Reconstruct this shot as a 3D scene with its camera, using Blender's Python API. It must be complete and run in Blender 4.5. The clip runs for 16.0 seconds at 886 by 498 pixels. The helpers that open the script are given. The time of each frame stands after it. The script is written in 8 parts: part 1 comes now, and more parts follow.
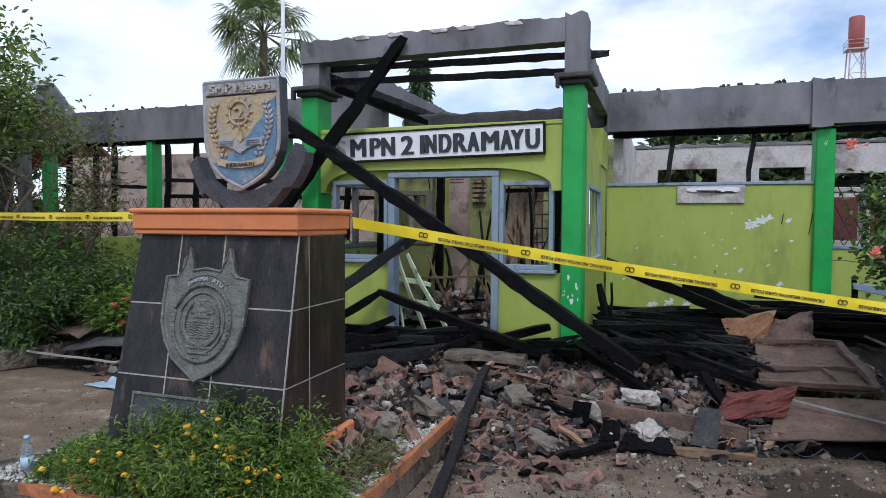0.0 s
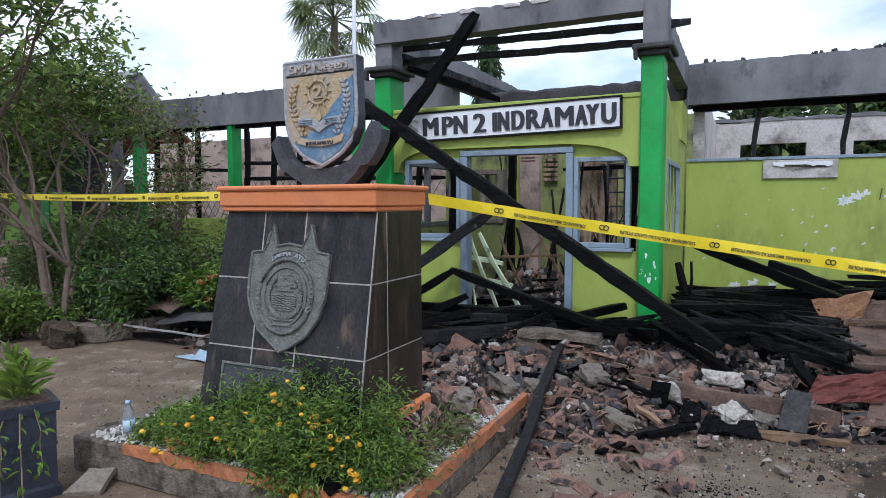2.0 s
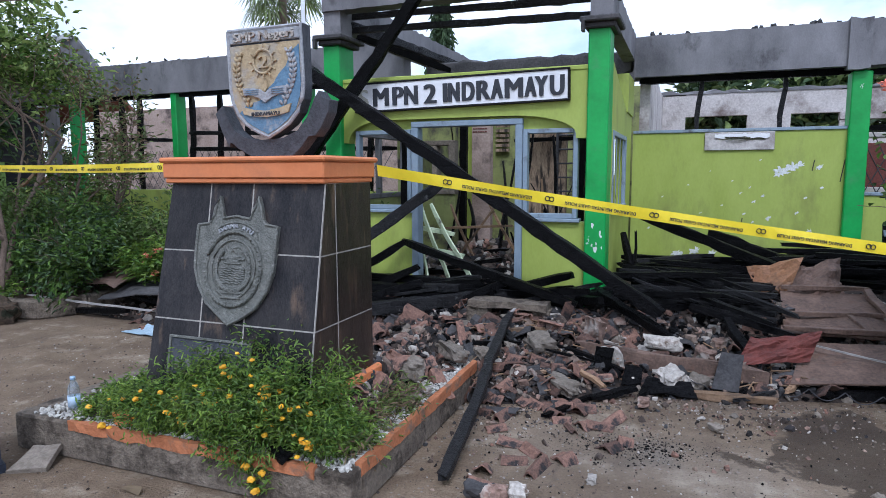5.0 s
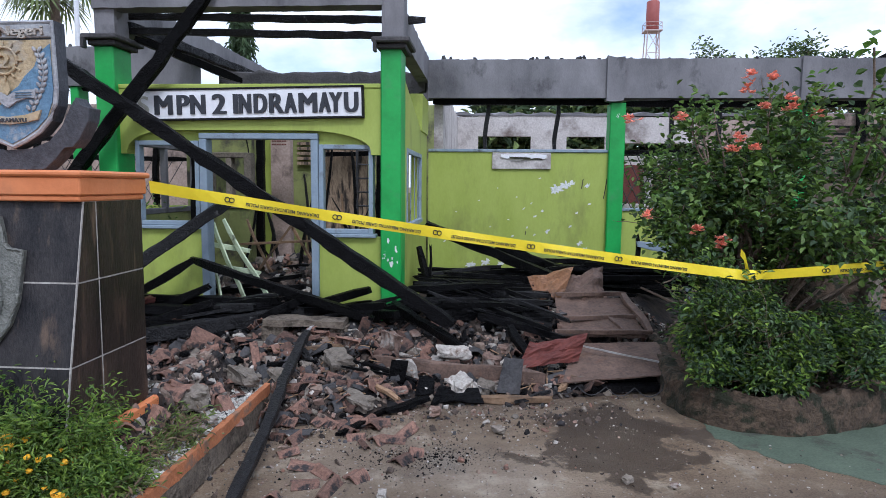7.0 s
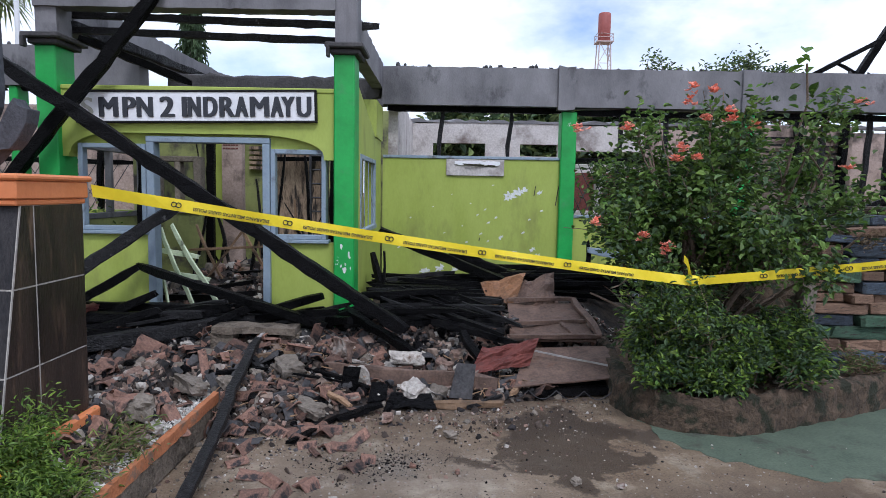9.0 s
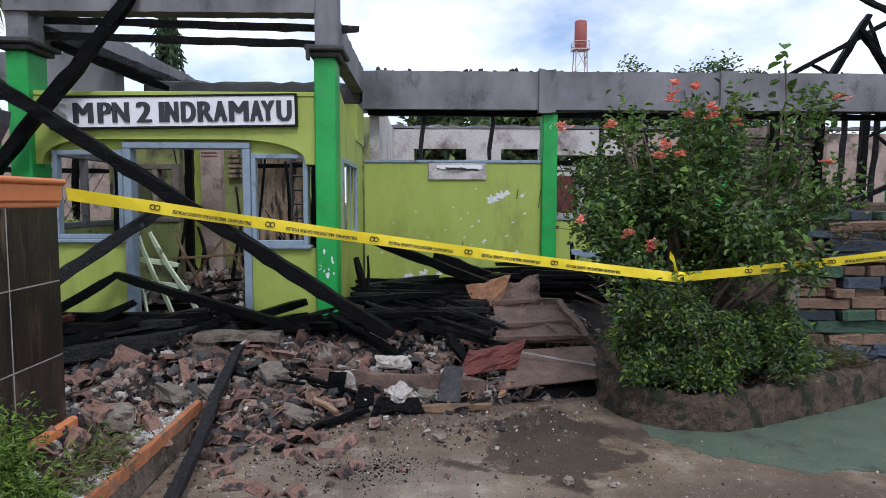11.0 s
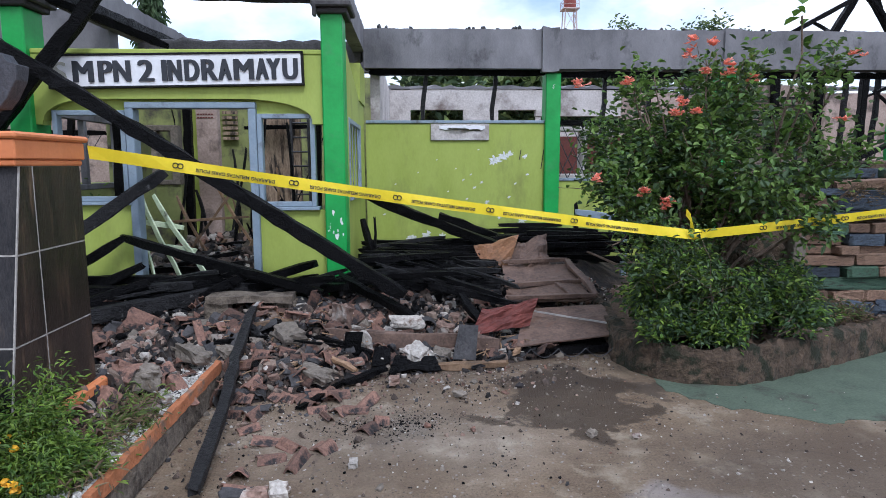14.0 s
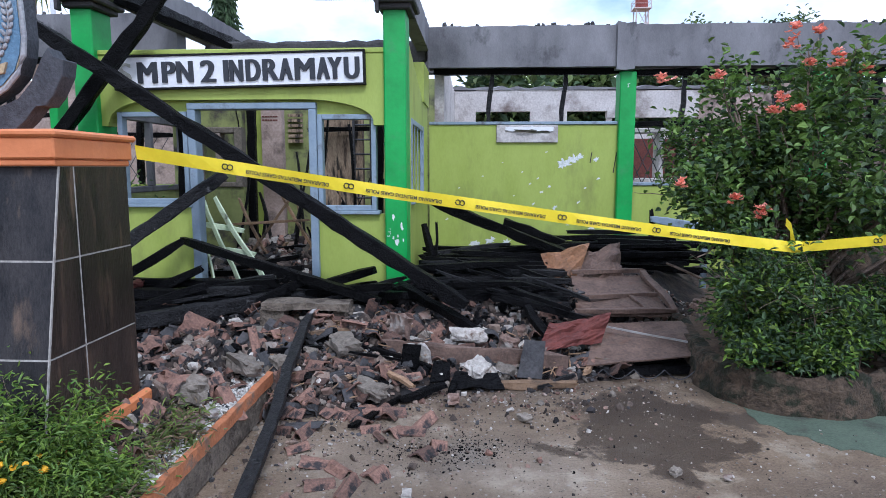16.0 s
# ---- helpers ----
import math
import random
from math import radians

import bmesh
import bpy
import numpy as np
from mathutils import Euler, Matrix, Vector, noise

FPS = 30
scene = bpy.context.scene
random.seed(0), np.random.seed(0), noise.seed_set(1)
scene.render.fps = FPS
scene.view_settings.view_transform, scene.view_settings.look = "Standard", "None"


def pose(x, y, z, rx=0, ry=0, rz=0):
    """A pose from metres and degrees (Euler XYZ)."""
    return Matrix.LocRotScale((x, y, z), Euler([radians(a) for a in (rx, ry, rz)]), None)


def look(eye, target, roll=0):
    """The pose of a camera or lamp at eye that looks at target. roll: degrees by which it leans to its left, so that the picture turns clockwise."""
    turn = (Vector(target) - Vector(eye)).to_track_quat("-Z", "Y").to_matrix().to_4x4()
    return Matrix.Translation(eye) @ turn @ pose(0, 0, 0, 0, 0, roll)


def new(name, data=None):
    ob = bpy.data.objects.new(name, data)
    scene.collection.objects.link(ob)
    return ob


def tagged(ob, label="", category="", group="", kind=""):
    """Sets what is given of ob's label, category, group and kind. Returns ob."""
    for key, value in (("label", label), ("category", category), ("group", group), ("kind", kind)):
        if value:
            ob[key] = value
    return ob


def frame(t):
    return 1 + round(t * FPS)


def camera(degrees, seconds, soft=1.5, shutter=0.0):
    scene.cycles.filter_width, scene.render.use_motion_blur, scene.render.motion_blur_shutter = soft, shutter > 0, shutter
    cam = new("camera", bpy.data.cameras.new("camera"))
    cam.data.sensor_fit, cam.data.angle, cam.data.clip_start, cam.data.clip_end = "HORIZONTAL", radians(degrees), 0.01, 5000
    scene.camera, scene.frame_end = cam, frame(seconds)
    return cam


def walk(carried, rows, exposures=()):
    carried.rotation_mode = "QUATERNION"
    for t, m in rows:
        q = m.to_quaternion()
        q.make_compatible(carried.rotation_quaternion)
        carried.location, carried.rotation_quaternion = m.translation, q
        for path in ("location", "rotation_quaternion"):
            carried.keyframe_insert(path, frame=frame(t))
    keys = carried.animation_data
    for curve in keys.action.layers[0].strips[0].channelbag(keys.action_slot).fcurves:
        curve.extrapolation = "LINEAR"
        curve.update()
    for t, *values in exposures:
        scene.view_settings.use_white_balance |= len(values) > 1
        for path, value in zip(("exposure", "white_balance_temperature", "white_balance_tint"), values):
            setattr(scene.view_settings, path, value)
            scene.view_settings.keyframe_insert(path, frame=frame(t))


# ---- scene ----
cam = camera(69.9, 16.0, 0.85)
METRES, EYE, TILT, LEAN, TURN = 8.0, 1.5, 0.0, 0.0, 19.0
PATH = [
    (0, (2.124, 0.793, 1.64), (1.471, 2.682, 1.55), 0.3),
    (0.5, (2.12, 0.789, 1.617), (1.469, 2.678, 1.527), -0.0),
    (1, (2.124, 0.779, 1.627), (1.45, 2.659, 1.53), -0.1),
    (1.5, (2.116, 0.774, 1.604), (1.359, 2.622, 1.495), -0.2),
    (2, (2.085, 0.777, 1.604), (1.234, 2.581, 1.457), -0.2),
    (2.5, (2.074, 0.765, 1.595), (1.091, 2.499, 1.438), -0.2),
    (3, (2.08, 0.73, 1.613), (0.945, 2.365, 1.424), -0.0),
    (3.5, (2.062, 0.701, 1.607), (0.83, 2.264, 1.41), -0.5),
    (4, (2.081, 0.741, 1.6), (0.968, 2.39, 1.387), -1.1),
    (4.5, (2.105, 0.75, 1.615), (1.219, 2.53, 1.399), -0.7),
    (5, (2.131, 0.749, 1.61), (1.415, 2.601, 1.371), -0.2),
    (5.2, (2.137, 0.764, 1.605), (1.502, 2.643, 1.349), -0.2),
    (7.3, (2.265, 0.78, 1.652), (2.135, 2.767, 1.461), 0.6),
    (7.5, (2.263, 0.777, 1.651), (2.089, 2.761, 1.467), 0.5),
    (8, (2.27, 0.769, 1.654), (2.088, 2.752, 1.474), 0.6),
    (8.5, (2.279, 0.768, 1.661), (2.208, 2.76, 1.497), 0.9),
    (9, (2.286, 0.762, 1.652), (2.281, 2.753, 1.472), 1.0),
    (9.5, (2.274, 0.764, 1.647), (2.254, 2.757, 1.48), 0.6),
    (9.7, (2.267, 0.773, 1.658), (2.281, 2.766, 1.495), 1.4),
    (11.8, (2.252, 0.808, 1.563), (2.308, 2.801, 1.411), -0.6),
    (12, (2.236, 0.807, 1.575), (2.241, 2.801, 1.418), -0.3),
    (12.5, (2.278, 0.807, 1.574), (2.429, 2.794, 1.402), 0.1),
    (13, (2.23, 0.808, 1.562), (2.4, 2.792, 1.379), 0.2),
    (13.5, (2.129, 0.803, 1.557), (2.263, 2.787, 1.341), -0.5),
    (14, (2.04, 0.815, 1.558), (2.135, 2.795, 1.293), -0.2),
    (14.5, (2.01, 0.855, 1.563), (1.872, 2.84, 1.362), -0.0),
    (15, (2.04, 0.933, 1.573), (1.823, 2.913, 1.392), -0.7),
    (15.5, (2.062, 1.029, 1.554), (1.951, 3.016, 1.359), -1.5),
    (16, (2.038, 1.142, 1.549), (1.935, 3.123, 1.296), -0.0),
]
walk(cam, [(t, look(eye, target, roll)) for t, eye, target, roll in PATH],
     [(0, 0.03, 5800, 13), (1.5, 0.12, 5750, 13), (3.5, 0.33, 5600, 13), (5, 0.31, 5500, 14.5), (7.5, 0.28, 5750, 15), (8.5, 0.30, 5800, 15.5), (9.5, 0.11, 5850, 15.5), (12.5, 0.10, 5930, 14), (13.2, 0.20, 5850, 14.5), (14.5, 0.43, 5600, 14.5), (15.1, 0.46, 5550, 15), (15.5, 0.36, 5500, 15), (16, 0.48, 5450, 15.5)])

# ---- world, sun and exposure ----
world = bpy.data.worlds.new("sky")
scene.world = world
world.use_nodes = True
wt = world.node_tree
wt.nodes.clear()


def wnode(kind, **values):
    n = wt.nodes.new(kind)
    for k, v in values.items():
        n.inputs[k].default_value = v
    return n


w_out = wnode("ShaderNodeOutputWorld")
w_sky = wt.nodes.new("ShaderNodeTexSky")
w_sky.sky_type, w_sky.sun_disc = "NISHITA", False
w_sky.sun_elevation, w_sky.sun_rotation = radians(58), radians(150)
w_blue = wnode("ShaderNodeBackground", Strength=0.15)
w_cloud = wnode("ShaderNodeBackground", Strength=1.12)
w_coord = wt.nodes.new("ShaderNodeTexCoord")
w_map = wt.nodes.new("ShaderNodeMapping")
w_map.inputs["Scale"].default_value = (1.0, 1.0, 1.9)
w_map.inputs["Location"].default_value = (0.35, 0.1, 0.0)
w_noise = wnode("ShaderNodeTexNoise", Scale=2.3, Detail=7.0, Roughness=0.55)
w_ramp = wt.nodes.new("ShaderNodeValToRGB")
w_ramp.color_ramp.elements[0].position, w_ramp.color_ramp.elements[1].position = 0.33, 0.51
w_tone = wnode("ShaderNodeTexNoise", Scale=4.5, Detail=5.0, Roughness=0.6)
w_tramp = wt.nodes.new("ShaderNodeValToRGB")
w_tramp.color_ramp.elements[0].position, w_tramp.color_ramp.elements[1].position = 0.32, 0.62
w_tramp.color_ramp.elements[0].color = (0.82, 0.88, 0.95, 1)
w_tramp.color_ramp.elements[1].color = (0.955, 0.985, 1.03, 1)
w_mix = wt.nodes.new("ShaderNodeMixShader")
for a, b in ((w_coord.outputs["Generated"], w_map.inputs["Vector"]), (w_map.outputs[0], w_noise.inputs["Vector"]), (w_map.outputs[0], w_tone.inputs["Vector"]),
             (w_noise.outputs[0], w_ramp.inputs[0]), (w_tone.outputs[0], w_tramp.inputs[0]), (w_sky.outputs[0], w_blue.inputs[0]),
             (w_tramp.outputs[0], w_cloud.inputs[0]), (w_ramp.outputs[0], w_mix.inputs[0]), (w_blue.outputs[0], w_mix.inputs[1]),
             (w_cloud.outputs[0], w_mix.inputs[2]), (w_mix.outputs[0], w_out.inputs[0])):
    wt.links.new(a, b)

sun_data = bpy.data.lights.new("sun", "SUN")
sun_data.energy, sun_data.angle, sun_data.color = 1.4, radians(12), (1.0, 0.985, 0.965)
sun = new("sun", sun_data)
sun.matrix_world = look((3.5, -6, 14), (0, 5, 0))


# ---- materials ----
def material(name, dark, light, scale=6.0, rough=0.8, bump=0.3, fine=60.0, metal=0.0, stain=None, stain_at=(0.55, 0.7), stain_scale=1.5, spec=0.5, per=0.0, stretch=(1, 1, 1), through_light=0.0):
    """Two tones mixed by a coarse noise, a fine grain, a stain of a third tone and a bump; per: how much single objects differ."""
    m = bpy.data.materials.new(name)
    m.use_nodes = True
    nt = m.node_tree
    b = nt.nodes["Principled BSDF"]
    tc = nt.nodes.new("ShaderNodeTexCoord")
    mp = nt.nodes.new("ShaderNodeMapping")
    mp.inputs["Scale"].default_value = stretch
    nt.links.new(tc.outputs["Object"], mp.inputs["Vector"])

    def tex(s, d=5.0, r=0.6):
        n = nt.nodes.new("ShaderNodeTexNoise")
        n.inputs["Scale"].default_value, n.inputs["Detail"].default_value, n.inputs["Roughness"].default_value = s, d, r
        nt.links.new(mp.outputs[0], n.inputs["Vector"])
        return n

    def blend(fac, a, c, kind="MIX"):
        n = nt.nodes.new("ShaderNodeMix")
        n.data_type, n.blend_type = "RGBA", kind
        for sock, v in ((n.inputs[0], fac), (n.inputs[6], a), (n.inputs[7], c)):
            if isinstance(v, (tuple, float, int)):
                sock.default_value = (*v, 1) if isinstance(v, tuple) else v
            else:
                nt.links.new(v, sock)
        return n.outputs[2]

    def ramp(sock, lo, hi):
        n = nt.nodes.new("ShaderNodeValToRGB")
        n.color_ramp.elements[0].position, n.color_ramp.elements[1].position = lo, hi
        nt.links.new(sock, n.inputs[0])
        return n.outputs[0]

    coarse, grain = tex(scale), tex(fine, 3.0)
    colour = blend(ramp(coarse.outputs[0], 0.32, 0.68), dark, light)
    colour = blend(0.10 if bump < 0.15 else 0.35, colour, blend(ramp(grain.outputs[0], 0.3, 0.7), tuple(c * 0.55 for c in dark), tuple(min(1, c * 1.25) for c in light)))
    if stain:
        colour = blend(ramp(tex(stain_scale, 8.0, 0.65).outputs[0], *stain_at), colour, stain)
    if per:
        oi = nt.nodes.new("ShaderNodeObjectInfo")
        geo = nt.nodes.new("ShaderNodeNewGeometry")
        add = nt.nodes.new("ShaderNodeMath")
        add.operation = "ADD"
        nt.links.new(oi.outputs["Random"], add.inputs[0])
        nt.links.new(geo.outputs["Random Per Island"], add.inputs[1])
        fr = nt.nodes.new("ShaderNodeMath")
        fr.operation = "FRACT"
        nt.links.new(add.outputs[0], fr.inputs[0])
        hsv = nt.nodes.new("ShaderNodeHueSaturation")
        mr = nt.nodes.new("ShaderNodeMapRange")
        mr.inputs["To Min"].default_value, mr.inputs["To Max"].default_value = 1 - per, 1 + per
        nt.links.new(fr.outputs[0], mr.inputs[0])
        nt.links.new(mr.outputs[0], hsv.inputs["Value"])
        nt.links.new(colour, hsv.inputs["Color"])
        colour = hsv.outputs[0]
    nt.links.new(colour, b.inputs["Base Color"])
    b.inputs["Roughness"].default_value, b.inputs["Metallic"].default_value = rough, metal
    b.inputs["Specular IOR Level"].default_value = spec
    if bump:
        bp = nt.nodes.new("ShaderNodeBump")
        bp.inputs["Strength"].default_value, bp.inputs["Distance"].default_value = bump, 0.02
        both = nt.nodes.new("ShaderNodeMath")
        both.operation = "ADD"
        nt.links.new(coarse.outputs[0], both.inputs[0])
        nt.links.new(grain.outputs[0], both.inputs[1])
        nt.links.new(both.outputs[0], bp.inputs["Height"])
        nt.links.new(bp.outputs[0], b.inputs["Normal"])
    if through_light:
        tr = nt.nodes.new("ShaderNodeBsdfTranslucent")
        nt.links.new(colour, tr.inputs[0])
        mix = nt.nodes.new("ShaderNodeMixShader")
        mix.inputs[0].default_value = through_light
        nt.links.new(b.outputs[0], mix.inputs[1])
        nt.links.new(tr.outputs[0], mix.inputs[2])
        nt.links.new(mix.outputs[0], nt.nodes["Material Output"].inputs[0])
    return m


M_LIME = material("lime_paint", (0.305, 0.375, 0.062), (0.375, 0.45, 0.092), 2.0, 0.62, 0.06, 30, stain=(0.225, 0.255, 0.058), stain_at=(0.52, 0.74), stain_scale=1.8, stretch=(1.6, 1.6, 0.7))
M_LIME_INNER = material("sooty_lime_paint", (0.17, 0.19, 0.058), (0.30, 0.33, 0.115), 2.0, 0.7, 0.1, 30, stain=(0.06, 0.052, 0.042), stain_at=(0.50, 0.64), stain_scale=2.4)
M_GREEN = material("green_paint", (0.010, 0.27, 0.045), (0.02, 0.38, 0.07), 3.0, 0.5, 0.06, 30, stain=(0.08, 0.24, 0.10), stain_at=(0.58, 0.8), stain_scale=2.5)
M_BARE = material("bare_plaster", (0.55, 0.58, 0.55), (0.78, 0.80, 0.77), 20, 0.9, 0.3)
M_BLUE = material("pale_blue_frame_paint", (0.19, 0.25, 0.31), (0.275, 0.345, 0.405), 6, 0.55, 0.08, 60, stain=(0.10, 0.11, 0.12), stain_at=(0.55, 0.70), stain_scale=6)
M_SOOT = material("sooty_concrete", (0.090, 0.089, 0.095), (0.25, 0.245, 0.253), 1.6, 0.9, 0.14, 70, spec=0.3, stain=(0.030, 0.029, 0.030), stain_at=(0.57, 0.74), stain_scale=2.6, stretch=(1, 1, 0.6))
M_SOOT_DARK = material("burnt_concrete", (0.016, 0.016, 0.017), (0.068, 0.064, 0.064), 4, 0.8, 0.35, 45, stain=(0.20, 0.18, 0.165), stain_at=(0.66, 0.82), stain_scale=4, per=0.4)
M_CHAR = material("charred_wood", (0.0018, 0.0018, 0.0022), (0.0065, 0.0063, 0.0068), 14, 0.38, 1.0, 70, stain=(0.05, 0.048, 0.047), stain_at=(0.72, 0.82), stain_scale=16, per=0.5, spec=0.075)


def crackle(m, scale):
    """The checked relief of charred wood."""
    nt = m.node_tree
    b = nt.nodes["Principled BSDF"]
    tc, vo, bp = nt.nodes.new("ShaderNodeTexCoord"), nt.nodes.new("ShaderNodeTexVoronoi"), nt.nodes.new("ShaderNodeBump")
    vo.feature = "DISTANCE_TO_EDGE"
    vo.inputs["Scale"].default_value = scale
    bp.inputs["Strength"].default_value, bp.inputs["Distance"].default_value = 0.55, 0.012
    nt.links.new(tc.outputs["Object"], vo.inputs["Vector"])
    nt.links.new(vo.outputs["Distance"], bp.inputs["Height"])
    nt.links.new(b.inputs["Normal"].links[0].from_socket, bp.inputs["Normal"])
    nt.links.new(bp.outputs[0], b.inputs["Normal"])


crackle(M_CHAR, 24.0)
M_CHAR_GREY = material("ash_grey_burnt_wood", (0.0045, 0.0045, 0.0055), (0.022, 0.0215, 0.022), 22, 0.5, 0.9, 60, spec=0.2, stain=(0.13, 0.128, 0.125), stain_at=(0.62, 0.74), stain_scale=14, per=0.3)
M_WOOD = material("scorched_timber", (0.16, 0.09, 0.045), (0.34, 0.22, 0.13), 8, 0.8, 0.4, 50, stain=(0.02, 0.017, 0.015), stain_at=(0.5, 0.68), stain_scale=4, per=0.3)
M_TILE = material("clay_roof_tile", (0.085, 0.048, 0.036), (0.27, 0.145, 0.102), 7, 0.85, 0.35, 50, stain=(0.018, 0.015, 0.015), stain_at=(0.50, 0.60), stain_scale=5, per=0.5)
M_BRICK = material("broken_brick", (0.12, 0.076, 0.058), (0.30, 0.195, 0.150), 9, 0.9, 0.5, 40, stain=(0.33, 0.29, 0.25), stain_at=(0.50, 0.60), stain_scale=7, per=0.4)
M_MORTAR = material("mortar_lump", (0.115, 0.094, 0.073), (0.27, 0.232, 0.188), 9, 0.95, 0.6, 40, stain=(0.09, 0.078, 0.066), stain_at=(0.53, 0.68), stain_scale=9, per=0.3)
M_RUBBLE = material("rubble", (0.045, 0.033, 0.027), (0.26, 0.190, 0.145), 6, 0.95, 0.6, 30, stain=(0.018, 0.015, 0.014), stain_at=(0.48, 0.60), stain_scale=4, per=0.7)
M_ASH = material("ash_and_dust", (0.010, 0.008, 0.007), (0.065, 0.046, 0.035), 11, 0.97, 0.9, 35, stain=(0.012, 0.011, 0.011), stain_at=(0.48, 0.60), stain_scale=3.2)
M_RUST = material("rusty_sheet", (0.060, 0.038, 0.029), (0.185, 0.118, 0.087), 7, 0.75, 0.4, 45, stain=(0.15, 0.068, 0.036), stain_at=(0.6, 0.78), stain_scale=4)
M_REDRUST = material("red_rust_sheet", (0.085, 0.022, 0.018), (0.17, 0.045, 0.034), 5, 0.8, 0.3, 40, stain=(0.07, 0.03, 0.025), stain_at=(0.55, 0.7), stain_scale=4)
M_ORANGERUST = material("orange_scorched_sheet", (0.16, 0.07, 0.03), (0.34, 0.17, 0.08), 5, 0.7, 0.3, 40, stain=(0.06, 0.04, 0.03), stain_at=(0.55, 0.7), stain_scale=4)
M_ORANGE = material("orange_paint", (0.55, 0.17, 0.055), (0.64, 0.22, 0.08), 4, 0.6, 0.1, 40, stain=(0.40, 0.14, 0.06), stain_at=(0.58, 0.8), stain_scale=4)
M_STONE_TILE = material("dark_slate_tile", (0.005, 0.006, 0.009), (0.044, 0.040, 0.040), 5.5, 0.45, 0.3, 60, stain=(0.110, 0.078, 0.058), stain_at=(0.57, 0.70), stain_scale=5.0, stretch=(2.0, 2.0, 0.55), per=0.3, spec=0.2)
M_STONE_TILE_BROWN = material("dark_brown_slate_tile", (0.006, 0.005, 0.006), (0.048, 0.033, 0.026), 4.5, 0.36, 0.22, 55, stain=(0.11, 0.070, 0.048), stain_at=(0.55, 0.68), stain_scale=4.0, stretch=(2.4, 2.4, 0.4), per=0.3, spec=0.32)
M_GROUT = material("pale_grout", (0.26, 0.24, 0.215), (0.42, 0.395, 0.36), 20, 0.9, 0.2)
M_PLAQUE = material("cast_grey_relief", (0.070, 0.074, 0.064), (0.185, 0.188, 0.165), 16, 0.6, 0.6, 80, stain=(0.34, 0.34, 0.30), stain_at=(0.60, 0.76), stain_scale=20)
M_CREST_RIM = material("grey_crest_cement", (0.22, 0.23, 0.25), (0.40, 0.41, 0.42), 12, 0.8, 0.4)
M_CREST_TAN = material("ochre_crest_paint", (0.33, 0.25, 0.14), (0.48, 0.38, 0.23), 9, 0.8, 0.4, 50, stain=(0.34, 0.33, 0.31), stain_at=(0.48, 0.68), stain_scale=8)
M_CREST_BLUE = material("blue_crest_paint", (0.065, 0.145, 0.235), (0.14, 0.25, 0.36), 9, 0.8, 0.4, 50, stain=(0.30, 0.32, 0.33), stain_at=(0.54, 0.7), stain_scale=12)
M_CREST_DARK = material("dark_weathered_cement", (0.026, 0.030, 0.037), (0.072, 0.077, 0.088), 9, 0.85, 0.4)
M_SIGN = material("white_sign_board", (0.70, 0.71, 0.72), (0.82, 0.82, 0.83), 4, 0.5, 0.05, 30, stain=(0.55, 0.54, 0.52), stain_at=(0.6, 0.85), stain_scale=5)
M_PLASTER = material("dusty_plaster", (0.25, 0.225, 0.195), (0.54, 0.50, 0.445), 12, 0.95, 0.6, 40, stain=(0.13, 0.09, 0.066), stain_at=(0.53, 0.64), stain_scale=8, per=0.2)
M_LETTER = material("dark_letter", (0.012, 0.014, 0.02), (0.024, 0.027, 0.034), 20, 0.45, 0.05)
M_FADED = material("faded_letter", (0.36, 0.36, 0.30), (0.50, 0.49, 0.42), 20, 0.7, 0.1)
M_TAPE = material("yellow_tape", (0.80, 0.62, 0.02), (0.88, 0.70, 0.03), 5, 0.35, 0.03, 30)
M_BLACK = material("black_print", (0.02, 0.018, 0.012), (0.05, 0.045, 0.02), 20, 0.5, 0)
M_PALE = material("scorched_pale_plaster", (0.42, 0.38, 0.355), (0.62, 0.585, 0.56), 2.5, 0.9, 0.2, 30, stain=(0.17, 0.135, 0.12), stain_at=(0.50, 0.66), stain_scale=1.6)
M_PINK = material("pink_burnt_plaster", (0.29, 0.21, 0.17), (0.47, 0.365, 0.315), 2.5, 0.9, 0.2, 30, stain=(0.09, 0.07, 0.06), stain_at=(0.5, 0.66), stain_scale=2.2)
M_KERB = material("weathered_kerb", (0.016, 0.011, 0.006), (0.115, 0.078, 0.050), 8, 0.95, 1.0, 45, stain=(0.014, 0.016, 0.006), stain_at=(0.50, 0.58), stain_scale=7)
M_ROD = material("dull_grey_rod", (0.22, 0.21, 0.20), (0.38, 0.36, 0.34), 9, 0.6, 0.1)
# wall green of the far block, with the shade of trees and eaves mixed in
M_SHADED_GREEN = material("shade_toned_green_wall_paint", (0.075, 0.145, 0.022), (0.12, 0.205, 0.034), 0.8, 0.8, 0.06, 12, stain=(0.07, 0.10, 0.03), stain_at=(0.5, 0.72), stain_scale=0.7)
M_DEEP_GREEN = material("deep_green_pilaster_paint", (0.012, 0.085, 0.018), (0.02, 0.13, 0.03), 2, 0.7, 0.06)
M_BEDWALL = material("grey_cement_render", (0.085, 0.066, 0.048), (0.225, 0.185, 0.142), 7, 0.95, 0.9, 45, stain=(0.045, 0.034, 0.024), stain_at=(0.50, 0.62), stain_scale=6)
M_RIM = material("weathered_orange_rim_paint", (0.36, 0.125, 0.05), (0.48, 0.18, 0.075), 7, 0.8, 0.4, 50, stain=(0.20, 0.125, 0.085), stain_at=(0.55, 0.66), stain_scale=7)
M_PEBBLE = material("pale_pebbles", (0.36, 0.34, 0.30), (0.62, 0.60, 0.55), 30, 0.9, 0.4, 60, per=0.3)
